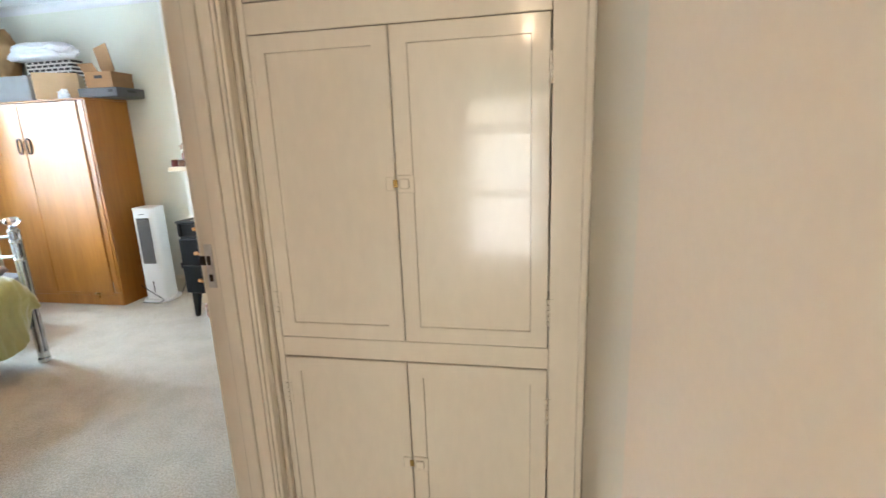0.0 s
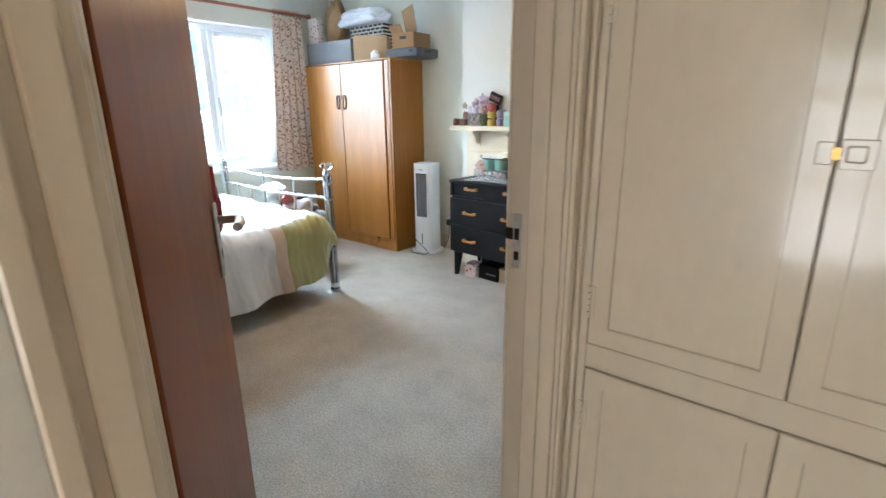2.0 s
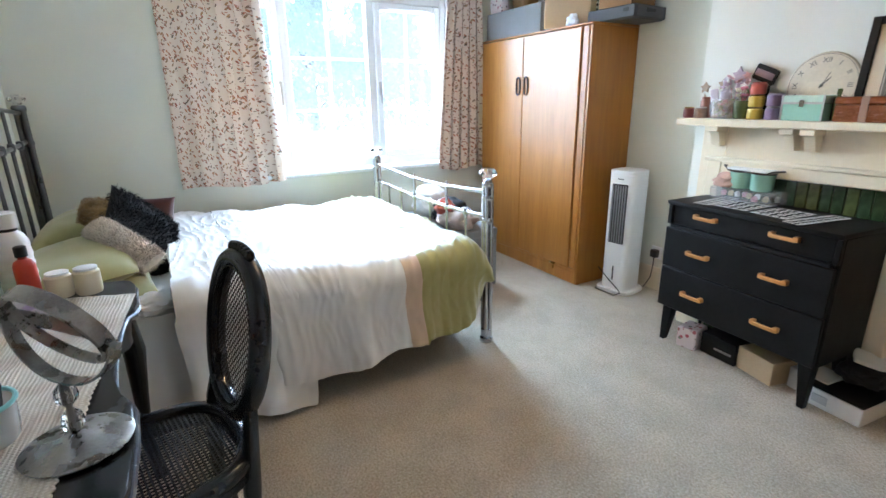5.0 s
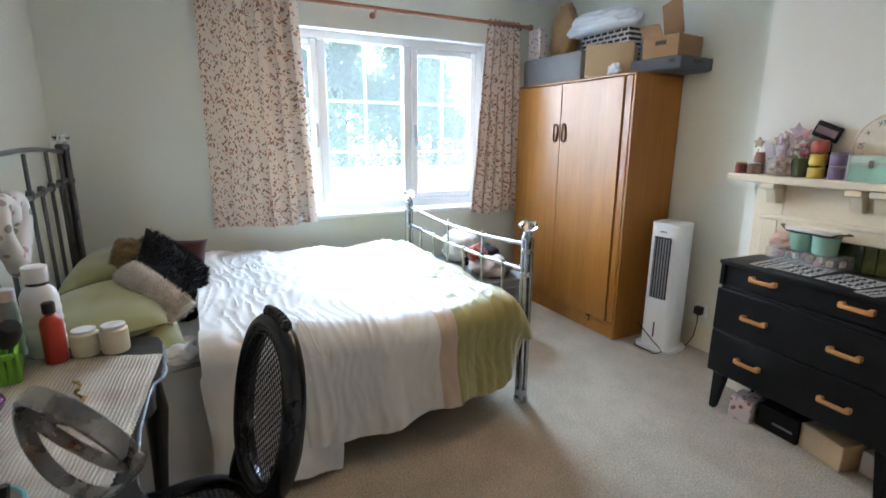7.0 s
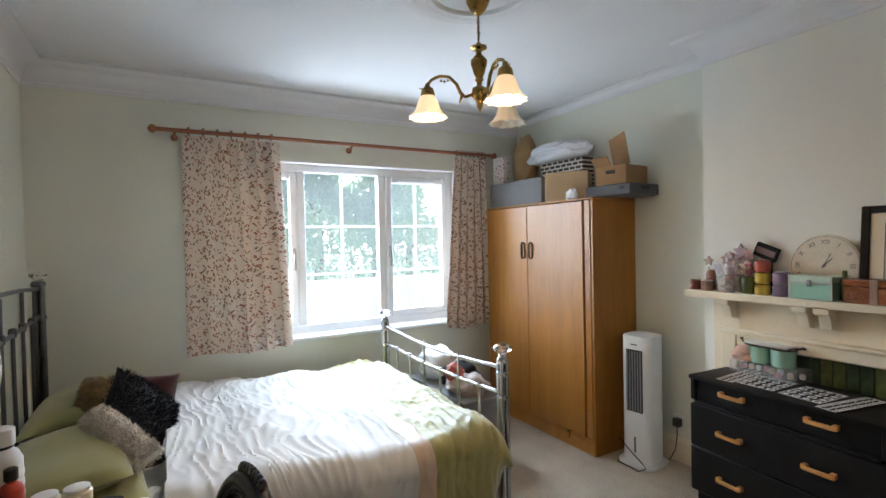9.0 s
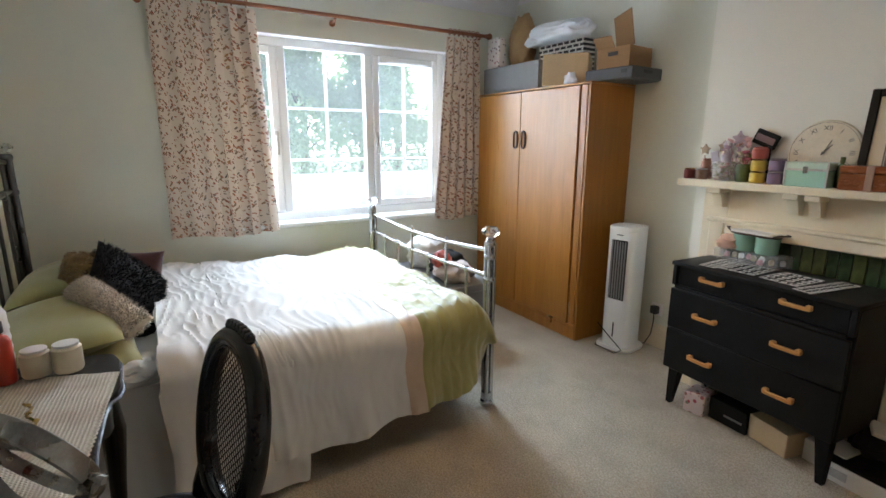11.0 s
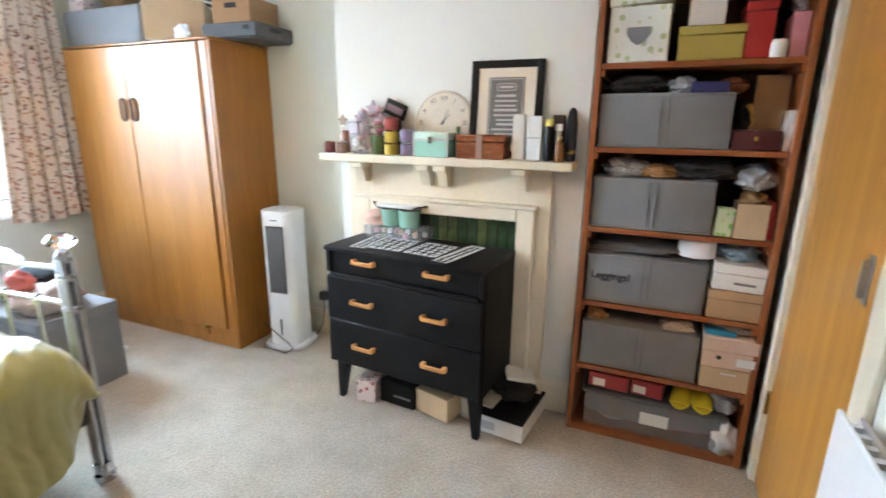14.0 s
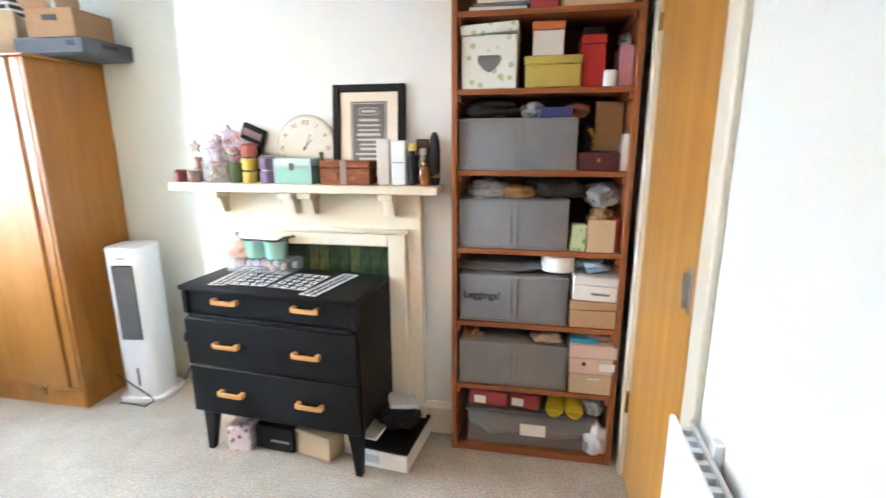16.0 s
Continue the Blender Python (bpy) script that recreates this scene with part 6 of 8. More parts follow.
def grey_box(x0, x1, z, h, y=BY + 0.01, text=False, slump=0.0):
    w = x1 - x0
    b = thing("fabric_box", pose((x0 + x1) / 2, y, z), "grey felt storage box" + (" with handwriting on its front, stuffed full" if text else " with a central handle strip, stuffed full"), "storage box", "grey storage boxes")
    part("body", box(B(), (-w / 2, 0, 0), (w / 2, 0.30, h), 0.008, seg=2), GREYFELT, b)
    part("binding", boxes(((-w / 2 - 0.001, -0.002, h - 0.012), (w / 2 + 0.001, 0.001, h - 0.002)), ((-w / 2 - 0.001, -0.002, 0.002), (w / 2 + 0.001, 0.001, 0.010)), bevel=0.001), GREYFELT, b)
    part("handle_strip", boxes(((-0.014, -0.004, 0.006), (-0.004, 0.0, h - 0.006)), ((0.010, -0.004, 0.006), (0.020, 0.0, h - 0.006)), bevel=0.0015), GREYFELT, b)
    if text:
        cu = bpy.data.curves.new("writing", "FONT")
        cu.offset = 0.0009
        cu.body, cu.size, cu.extrude, cu.align_x, cu.align_y = "Leggings!", 0.042, 0.0006, "CENTER", "CENTER"
        ob = new("writing", cu)
        ob.data.materials.append(BLACKPLASTIC)
        ob.parent = b
        ob.matrix_basis = pose(-0.125, -0.003, h * 0.56, 90, 0, 0)
        tagged(ob, "black handwritten word")
    return b


S = SHELVES
grey_box(-1.290, -0.845, S[4] + 0.0005, 0.195)
grey_box(-1.290, -0.860, S[3] + 0.0005, 0.197)
grey_box(-1.285, -0.848, S[2] + 0.0005, 0.200, text=True)
grey_box(-1.285, -0.838, S[1] + 0.0005, 0.195)
DARKCLOTH = surface("dark_grey_cloth", (0.030, 0.030, 0.034), 0.9, vary=0.3, bump=0.4, fine=60)
crumple((0.24, 0.24, 0.07), pose(-1.17, BY + 0.14, S[4] + 0.196), DARKCLOTH, "folded_clothes", "dark clothes stuffed over the grey box", "clothes", 12)
crumple((0.10, 0.14, 0.06), pose(-1.01, BY + 0.10, S[4] + 0.196), CLEARBAG, "plastic_bag", "crumpled clear bag on the grey box", "plastic bag", 13)
carton("blue_box", (0.12, 0.16, 0.038), pose(-0.925, BY + 0.12, S[4] + 0.196), surface("navy_card", (0.035, 0.035, 0.14), 0.5), "flat navy blue box on the grey box", "box")
crumple((0.10, 0.14, 0.055), pose(-0.845, BY + 0.16, S[4] + 0.197), surface("copper_cloth", (0.35, 0.13, 0.07), 0.6), "cloth", "copper brown cloth above the grey box", "cloth", 14)
crumple((0.17, 0.18, 0.075), pose(-1.185, BY + 0.11, S[3] + 0.1975), CLEARBAG, "plastic_bag", "clear bag with white things on the grey box", "plastic bag", 15)
crumple((0.10, 0.10, 0.050), pose(-1.185, BY + 0.11, S[3] + 0.198), WHITEBAG, "white_wrap", "white wrapped bundle in a clear bag", "bundle", 16)
crumple((0.15, 0.15, 0.050), pose(-1.06, BY + 0.10, S[3] + 0.198), surface("tan_leather", (0.36, 0.19, 0.07), 0.5), "leather_strap", "tan leather strap bundle on the grey box", "bag", 17)
crumple((0.26, 0.22, 0.085), pose(-0.90, BY + 0.16, S[3] + 0.198), DARKCLOTH, "folded_clothes", "dark clothes heaped on the grey box", "clothes", 18)
crumple((0.40, 0.22, 0.050), pose(-1.09, BY + 0.14, S[2] + 0.201), surface("grey_cloth", (0.17, 0.17, 0.175), 0.9, bump=0.4, fine=60), "folded_clothes", "grey clothes bulging from the labelled box", "clothes", 19)
crumple((0.08, 0.07, 0.045), pose(-1.235, BY + 0.06, S[1] + 0.196), surface("brown_plush", (0.30, 0.15, 0.07), 0.9, bump=0.5, fine=80), "soft_toy", "small brown plush bundle on the grey box", "soft toy", 20)
crumple((0.12, 0.09, 0.045), pose(-0.93, BY + 0.06, S[1] + 0.196), surface("cream_plush", (0.48, 0.36, 0.26), 0.9, bump=0.5, fine=80), "soft_toy", "cream plush bundle on the grey box", "soft toy", 21)
tin = thing("oval_tin", pose(-0.892, BY + 0.075, S[2] + 0.215), "white oval tin lying on the labelled box", "tin")
part("tin_body", lathe(B(), [(0, 0), (0.058, 0.0005), (0.066, 0.006), (0.066, 0.066), (0.060, 0.072), (0, 0.072)], 28, Matrix.Diagonal((1, 0.9, 1, 1))), WHITEPLASTIC, tin)
# sixth shelf
fl = carton("floral_box", (0.205, 0.26, 0.190), pose(-1.178, BY + 0.14, S[5] + 0.0005), FLORAL, "white flower-printed storage box with its lid ajar", "storage box")
part("lid", box(B(), (-0.107, -0.133, 0), (0.107, 0.133, 0.035), 0.004, pose(0, 0, 0.194, 0, -3, 0)), FLORAL, fl)
heart = [(0.040, 0.02), (0.040, -0.005), (0.022, -0.028), (0, -0.040), (-0.022, -0.028), (-0.040, -0.005), (-0.040, 0.02)]
part("label_holder", poly(B(), heart, -0.001, 0.003, pose(0, -0.131, 0.098, 90, 0, 0)), GREYFELT, fl, "grey shield-shaped label holder")
carton("mustard_box", (0.200, 0.20, 0.112), pose(-0.945, BY + 0.11, S[5] + 0.0005), MUSTARD, "mustard yellow box with a lid", "box", lid=MUSTARD)
carton("white_box", (0.112, 0.14, 0.120), pose(-0.965, BY + 0.11, S[5] + 0.1135), WHITECARD, "white box with an orange lid on the mustard box", "box", lid=surface("orange_card", (0.55, 0.18, 0.06), 0.5))
carton("red_box", (0.086, 0.16, 0.178), pose(-0.806, BY + 0.10, S[5] + 0.0005), REDGLOSS, "tall glossy red card box", "box", lid=REDGLOSS)
carton("black_box", (0.075, 0.10, 0.030), pose(-0.806, BY + 0.10, S[5] + 0.1795), BLACKPAINT, "small black box on the red box", "box")
carton("pink_box", (0.050, 0.14, 0.140), pose(-0.690, BY + 0.10, S[5] + 0.0005), PINK, "pink box beside the bookcase's side", "box")
crumple((0.045, 0.10, 0.05), pose(-0.692, BY + 0.10, S[5] + 0.141), CLEARBAG, "plastic_bag", "clear bag crushed on the pink box", "plastic bag", 22)
jar("white_mug", 0.028, 0.058, pose(-0.745, BY + 0.035, S[5] + 0.0005), CERAMIC, "small white ceramic pot", None, "pot")
# fifth shelf
carton("burgundy_box", (0.150, 0.16, 0.068), pose(-0.765, BY + 0.10, S[4] + 0.0005), surface("burgundy_leatherette", (0.09, 0.02, 0.025), 0.4, bump=0.2), "burgundy leatherette box with a gold clasp", "box", badge=(0.0, 0.040, 0.012, 0.014, BRASS))
kp = one("cardboard_sheet", box(B(), (-0.052, -0.006, 0), (0.052, 0.006, 0.188), 0.002), KRAFT, pose(-0.722, BY + 0.12, S[4] + 0.0695, -6, 0, 4), "brown cardboard panel standing on the burgundy box", "cardboard")
one("white_folder", box(B(), (-0.012, -0.10, 0), (0.012, 0.10, 0.135), 0.002), WHITECARD, pose(-0.676, BY + 0.13, S[4] + 0.0005, 0, 4, 0), "slim white folder at the shelf's end", "folder")
tas = tube(B(), [(0, 0, 0), (0.006, -0.005, 0.03), (0.0, 0, 0.06), (-0.012, 0, 0.085)], [0.004, 0.006, 0.005, 0.010], 8)
one("gold_tassel", tas, BRASS, pose(-0.790, BY + 0.03, S[4] + 0.070), "gold tassel trinket on the burgundy box", "tassel")
crumple((0.07, 0.10, 0.10), pose(-0.805, BY + 0.17, S[4] + 0.0695), DARKCLOTH, "cloth_bundle", "dark green cloth bundle behind the tassel", "cloth", 23)
# fourth shelf
carton("snack_packet", (0.058, 0.05, 0.105), pose(-0.824, BY + 0.04, S[3] + 0.0005, 0, 3, 0), blotch_material("green_packet_print", (0.55, 0.62, 0.40), ((0.12, 0.45, 0.06), (0.6, 0.6, 0.3)), 45, 0.35), "green and white printed packet", "packet")
kb = carton("paper_bag", (0.100, 0.12, 0.125), pose(-0.738, BY + 0.07, S[3] + 0.0005), TAN, "open brown paper bag stuffed with tissue", "paper bag", open_flap=True)
crumple((0.085, 0.10, 0.05), pose(-0.738, BY + 0.07, S[3] + 0.115), PAPERBROWN, "tissue", "crumpled tissue in the paper bag", "tissue", 24)
crumple((0.13, 0.14, 0.10), pose(-0.735, BY + 0.13, S[3] + 0.165), CLEARBAG, "plastic_bag", "clear bag of dark things on top", "plastic bag", 25)
crumple((0.08, 0.09, 0.07), pose(-0.735, BY + 0.14, S[3] + 0.17), DARKCLOTH, "cloth_bundle", "dark bundle inside a clear bag", "cloth", 26)
carton("red_carton", (0.018, 0.10, 0.13), pose(-0.675, BY + 0.08, S[3] + 0.0005), REDGLOSS, "slim red carton at the shelf's end", "carton")
# third shelf
carton("shoebox", (0.178, 0.24, 0.112), pose(-0.748, BY + 0.125, S[2] + 0.0005), KRAFT, "brown shoebox with its lid on", "shoebox", "shoeboxes", lid=KRAFT, lid_h=0.035)
carton("shoebox", (0.170, 0.22, 0.100), pose(-0.752, BY + 0.115, S[2] + 0.1135, 0, 3, 2), WHITECARD, "white shoebox on the brown one", "shoebox", "shoeboxes", lid=WHITECARD, lid_h=0.035, badge=(0.02, 0.03, 0.07, 0.008, GREYFELT))
crumple((0.14, 0.14, 0.065), pose(-0.748, BY + 0.10, S[2] + 0.217), film_plastic("blue_zip_bag", (0.45, 0.62, 0.72), 0.6, 0.2), "zip_bag", "blue-edged clear zip bag on the shoeboxes", "plastic bag", 27)
# second shelf
carton("shoebox", (0.170, 0.24, 0.092), pose(-0.742, BY + 0.12, S[1] + 0.0005), TAN, "tan shoebox under a pink one", "shoebox", "shoeboxes", badge=(0.01, 0.07, 0.05, 0.007, WHITECARD))
pk = carton("shoebox", (0.182, 0.25, 0.125), pose(-0.738, BY + 0.118, S[1] + 0.093), PINKCARD, "pale pink shoebox with a finger hole", "shoebox", "shoeboxes", lid=PINKCARD, lid_h=0.055, badge=(0.055, 0.035, 0.06, 0.032, WHITECARD))
part("finger_hole", lathe(B(), [(0, 0), (0.008, 0.0005), (0.009, 0.003), (0, 0.003)], 12, pose(-0.035, -0.1255, 0.045, 90, 0, 0)), BLACKPLASTIC, pk)
carton("blue_case", (0.105, 0.05, 0.020), pose(-0.775, BY + 0.03, S[1] + 0.2185), surface("bright_blue_plastic", (0.04, 0.30, 0.50), 0.35), "bright blue flat case on the pink shoebox", "case")
crumple((0.16, 0.12, 0.045), pose(-0.715, BY + 0.085, S[1] + 0.219), film_plastic("tan_parcel_film", (0.62, 0.48, 0.36), 0.75, 0.3), "packet", "flat clear packet with brown contents", "packet", 28)
# bottom
tub = thing("plastic_tub", pose(-0.985, BY + 0.02, S[0] + 0.0005), "clear plastic under-bed tub with a dark lid", "storage tub")
part("tub_body", box(B(), (-0.265, 0, 0), (0.265, 0.30, 0.150), 0.012, seg=2), film_plastic("clear_tub_plastic", (0.35, 0.36, 0.38), 0.5, 0.2), tub)
part("tub_lid", box(B(), (-0.275, -0.008, 0.151), (0.275, 0.305, 0.170), 0.006), GREYPLASTIC, tub)
part("label", box(B(), (-0.035, -0.0025, 0.055), (0.075, -0.0008, 0.110)), WHITECARD, tub)
crumple((0.24, 0.20, 0.12), pose(-1.11, BY + 0.16, S[0] + 0.006), surface("cream_knit", (0.55, 0.45, 0.36), 0.9, bump=0.4, fine=60), "folded_clothes", "cream knit inside the tub", "clothes", 29)
crumple((0.22, 0.20, 0.09), pose(-0.86, BY + 0.16, S[0] + 0.006), surface("rust_knit", (0.30, 0.12, 0.09), 0.9, bump=0.4, fine=60), "folded_clothes", "rust and grey knit inside the tub", "clothes", 30)
for x, w, r in ((-1.158, 0.165, -2), (-0.995, 0.125, -8)):
    carton("red_box", (w, 0.16, 0.070), pose(x, BY + 0.12, S[0] + 0.171, 0, 0, r), REDCARD, "dark red shoe carton with white labels on the tub", "box", "red cartons", badge=(-w * 0.22, 0.028, 0.05, 0.034, WHITECARD))
for i, x in enumerate((-0.875, -0.795)):
    s = thing("slipper", pose(x, BY + 0.055, S[0] + 0.171, 0, 0, -8 + 10 * i), "bright yellow clog slipper on the tub's lid", "slipper", "yellow slippers")
    YEL = surface("yellow_foam", (0.62, 0.47, 0.02), 0.5) if i == 0 else bpy.data.materials["yellow_foam"]
    up = B()
    sheet(up, 14, 12, lambda u, v: Vector(((0.036 + 0.004 * math.sin(u * 3)) * math.cos(math.pi * v), 0.10 * u - 0.03, 0.008 + (0.050 - 0.028 * (1 - u)) * math.sin(math.pi * v) ** 0.8 * min(1, 0.45 + u))))
    part("upper", thicken(up, 0.004), YEL, s)
    part("sole", poly(B(), [(0.038 * math.cos(t), 0.025 + 0.085 * math.sin(t)) for t in [2 * math.pi * k / 20 for k in range(20)]], 0, 0.010), YEL, s)
crumple((0.10, 0.14, 0.10), pose(-0.715, BY + 0.09, S[0] + 0.172), CLEARBAG, "plastic_bag", "clear bag pushed in beside the slippers", "plastic bag", 31)
crumple((0.11, 0.10, 0.13), pose(-0.700, BY + 0.05, S[0] + 0.001), WHITEBAG, "plastic_bag", "white plastic bag stuffed beside the tub", "plastic bag", 32)
# top shelf
for i, (w, h, mt) in enumerate(((0.21, 0.016, WHITECARD), (0.20, 0.012, GREYFELT), (0.19, 0.014, WHITECARD))):
    one("magazine", box(B(), (-w / 2, 0, 0), (w / 2, 0.26, h), 0.002), mt, pose(-1.15 + 0.01 * i, BY + 0.02, S[6] + 0.0005 + (0, 0.017, 0.030)[i], 0, 0, (2, -3, 1)[i]), "magazine lying in a stack on the top shelf", "magazine", "magazines")
carton("red_case", (0.10, 0.20, 0.045), pose(-0.985, BY + 0.12, S[6] + 0.0005), REDCARD, "flat red box with a tan edge on the top shelf", "box")
carton("cardboard_box", (0.24, 0.24, 0.10), pose(-0.80, BY + 0.14, S[6] + 0.0005), TAN, "tan cardboard box on the top shelf", "cardboard box")


# ---- dressing table, chair and what stands on it ----
def dressing_table():
    d = thing("dressing_table", pose(0, 0, 0), "worn black lacquered dressing table with a serpentine front", "dressing table")
    front = [(-2.635, 1.195), (-2.615, 1.235), (-2.56, 1.252), (-2.44, 1.256), (-2.385, 1.262), (-2.345, 1.255), (-2.318, 1.236), (-2.25, 1.228), (-2.10, 1.222), (-1.95, 1.228), (-1.882, 1.236), (-1.855, 1.255), (-1.815, 1.268),
             (-1.70, 1.272), (-1.58, 1.268), (-1.50, 1.250), (-1.475, 1.21)]
    line = front + [(-1.475, 0.72), (-2.635, 0.72)]
    part("top", poly(B(), line[::-1], 0.716, 0.740, bevel=0.005), BLACKGLOSS, d)
    # rubbed front edge, with its silvery highlight put into the colour
    worn = surface("worn_edge_highlight", (0.16, 0.18, 0.22), 0.25, metal=0.4, vary=0.4, scale=30)
    part("edge_bead", tube(B(), [(x, y + 0.001, 0.722) for x, y in front], 0.0055, 6), worn, d, "rubbed front edge with a silvery highlight in its colour")
    apron = [(x, y - 0.03) for x, y in front[1:-1]]
    part("apron", poly(B(), apron + [(x, y - 0.02) for x, y in apron[::-1]], 0.625, 0.7155), BLACKGLOSS, d)
    part("side_apron", box(B(), (-2.615, 0.76, 0.60), (-2.595, 1.20, 0.7155), 0.003), BLACKGLOSS, d)
    part("side_apron", box(B(), (-1.515, 0.76, 0.60), (-1.495, 1.20, 0.7155), 0.003), BLACKGLOSS, d)
    for x, y in ((-2.595, 1.195), (-1.515, 1.195), (-2.595, 0.76), (-1.515, 0.76)):
        s = -1 if x < -2 else 1
        f = 1 if y > 1 else -1
        pts = [(x, y, 0.7155), (x, y, 0.60), (x + s * 0.012, y + f * 0.012, 0.50), (x + s * 0.004, y + f * 0.004, 0.34), (x - s * 0.004, y - f * 0.004, 0.18), (x + s * 0.004, y + f * 0.004, 0.06), (x + s * 0.014, y + f * 0.014, 0.0)]
        part("leg", tube(B(), pts, [0.036, 0.036, 0.034, 0.024, 0.018, 0.017, 0.024], 12), BLACKGLOSS, d)
    handle = lathe(B(), [(0, 0), (0.012, 0), (0.014, 0.01), (0.008, 0.018), (0, 0.02)], 12, pose(-2.48, 1.232, 0.668, -90))
    part("knob", handle, DULLSTEEL, d)


dressing_table()
DT = 0.7405


def crochet_material():
    """Rows of raised cream stitches with darker gaps."""
    mat, nt, b = nodes_of("cream_crochet")
    tc = nt.nodes.new("ShaderNodeTexCoord")
    rows = node(nt, "ShaderNodeTexWave", Scale=38.0, Distortion=1.2)
    cols = node(nt, "ShaderNodeTexWave", Scale=42.0, Distortion=1.2)
    rows.bands_direction, cols.bands_direction = "Y", "X"
    for n in (rows, cols):
        nt.links.new(tc.outputs["UV"], n.inputs["Vector"])
    knot = nt.nodes.new("ShaderNodeMath")
    knot.operation = "MULTIPLY"
    nt.links.new(rows.outputs[1], knot.inputs[0])
    nt.links.new(cols.outputs[1], knot.inputs[1])
    tint = ramp(nt, [(0.0, (0.58, 0.52, 0.44)), (0.22, (0.70, 0.64, 0.56)), (1.0, (0.80, 0.76, 0.70))])
    nt.links.new(knot.outputs[0], tint.inputs[0])
    stain = node(nt, "ShaderNodeTexNoise", Scale=9.0, Detail=4.0)
    nt.links.new(tc.outputs["UV"], stain.inputs["Vector"])
    worn = ramp(nt, [(0.30, (0.86, 0.78, 0.74)), (0.5, (1, 1, 1))])
    nt.links.new(stain.outputs[0], worn.inputs[0])
    both = nt.nodes.new("ShaderNodeMix")
    both.data_type, both.blend_type = "RGBA", "MULTIPLY"
    both.inputs[0].default_value = 1.0
    nt.links.new(tint.outputs[0], both.inputs[6])
    nt.links.new(worn.outputs[0], both.inputs[7])
    nt.links.new(both.outputs[2], b.inputs["Base Color"])
    bp = node(nt, "ShaderNodeBump", Strength=0.9, Distance=0.003)
    nt.links.new(knot.outputs[0], bp.inputs["Height"])
    nt.links.new(bp.outputs[0], b.inputs["Normal"])
    b.inputs["Roughness"].default_value = 0.9
    return mat


LACE = crochet_material()


def runner():
    c = thing("crochet_runner", pose(0, 0, 0), "cream crocheted runner lying on the dressing table", "table runner")
    bm = B()

    def at(u, v):
        x = -2.625 + 0.165 * v + (1.04 - 0.165 * v) * u
        front = 1.252 - 0.085 * u
        y = 0.760 + (front - 0.760) * v
        scallop = 0.005 * abs(math.sin(u * 170)) * (v > 0.985)
        crease = 0.010 * max(0, noise.noise((u * 7, v * 5, 2))) + 0.004 * max(0, noise.noise((u * 16, v * 9, 5)))
        return Vector((x, y + scallop, DT + 0.003 + 0.0008 * abs(math.sin(v * 80)) + crease))

    sheet(bm, 260, 80, at, (1.04, 0.47))
    part("cloth", thicken(bm, 0.002), LACE, c, sharp=70)


runner()
DT += 0.008


SILVER = surface("brushed_dark_silver", (0.34, 0.33, 0.32), 0.28, metal=1.0, vary=0.2, scale=40, bump=0.06, fine=220)


def vanity_mirror():
    c = thing("vanity_mirror", pose(0, 0, 0), "round silver vanity mirror tilted on a glass-beaded stand", "mirror")
    C = Vector((-1.712, 1.212, 0.958))
    a = Vector((0.62, 0.74, -0.25)).normalized()
    view = (Vector((-1.0, 1.37, 1.28)) - C).normalized()
    flat = (view - a * view.dot(a)).normalized()
    b = a.cross(flat)
    if b.z < 0:
        b = -b
    n = (flat * math.cos(radians(75)) - b * math.sin(radians(75))).normalized()
    m = Matrix((a, n.cross(a), n)).transposed().to_4x4()
    m.translation = C
    r = 0.076
    rim = lathe(B(), [(r, -0.014), (r + 0.005, -0.012), (r + 0.006, 0.0), (r + 0.005, 0.012), (r, 0.014), (r - 0.004, 0.008), (r - 0.004, -0.008), (r, -0.014)], 48, m)
    head = part("rim", rim, SILVER, c, "brushed silver rim")
    for s in (-1, 1):
        part("glass", lathe(B(), [(0, s * 0.005), (r - 0.004, s * 0.005), (r - 0.004, s * 0.002), (0, s * 0.002)], 48, m), MIRROR, head, "magnifying mirror glass")
    up = Vector((0, 0, 1))
    down = -(up - a * up.dot(a)).normalized()
    R = r + 0.016
    arc = [C + a * R * math.cos(t) + down * R * math.sin(t) for t in [math.pi * k / 24 for k in range(25)]]
    band = B()
    flatwise = a.cross(down)
    rows = [[band.verts.new(p + flatwise * s * 0.011 + (p - C).normalized() * q) for s, q in ((-1, 0), (1, 0), (1, 0.004), (-1, 0.004))] for p in arc]
    for one_row, next_row in zip(rows, rows[1:]):
        for i in range(4):
            band.faces.new((one_row[i], one_row[(i + 1) % 4], next_row[(i + 1) % 4], next_row[i]))
    part("yoke", band, SILVER, c, "flat brushed silver yoke")
    for s in (-1, 1):
        part("pivot", tube(B(), [C + a * s * (r + 0.004), C + a * s * (R + 0.008)], 0.006, 8), SILVER, c)
    foot = C + down * R
    part("stem", tube(B(), [foot, (foot.x, foot.y, DT + 0.014)], 0.005, 8), SILVER, c)
    h = foot.z - DT - 0.014
    for k in range(2):
        z = DT + 0.022 + k * h * 0.45
        part("bead", lathe(B(), [(0.006, 0), (0.015, h * 0.09), (0.017, h * 0.18), (0.015, h * 0.28), (0.006, h * 0.38)], 12, pose(foot.x, foot.y, z)), CRYSTAL, c, "clear glass bead", sharp=20)
    part("base", lathe(B(), [(0, 0.0), (0.078, 0.0), (0.080, 0.004), (0.070, 0.009), (0.062, 0.009), (0.050, 0.013), (0.042, 0.013), (0.026, 0.020), (0.010, 0.024), (0, 0.025)], 40, pose(foot.x, foot.y, DT - 0.004)), SILVER, c, "stepped silver base")


vanity_mirror()

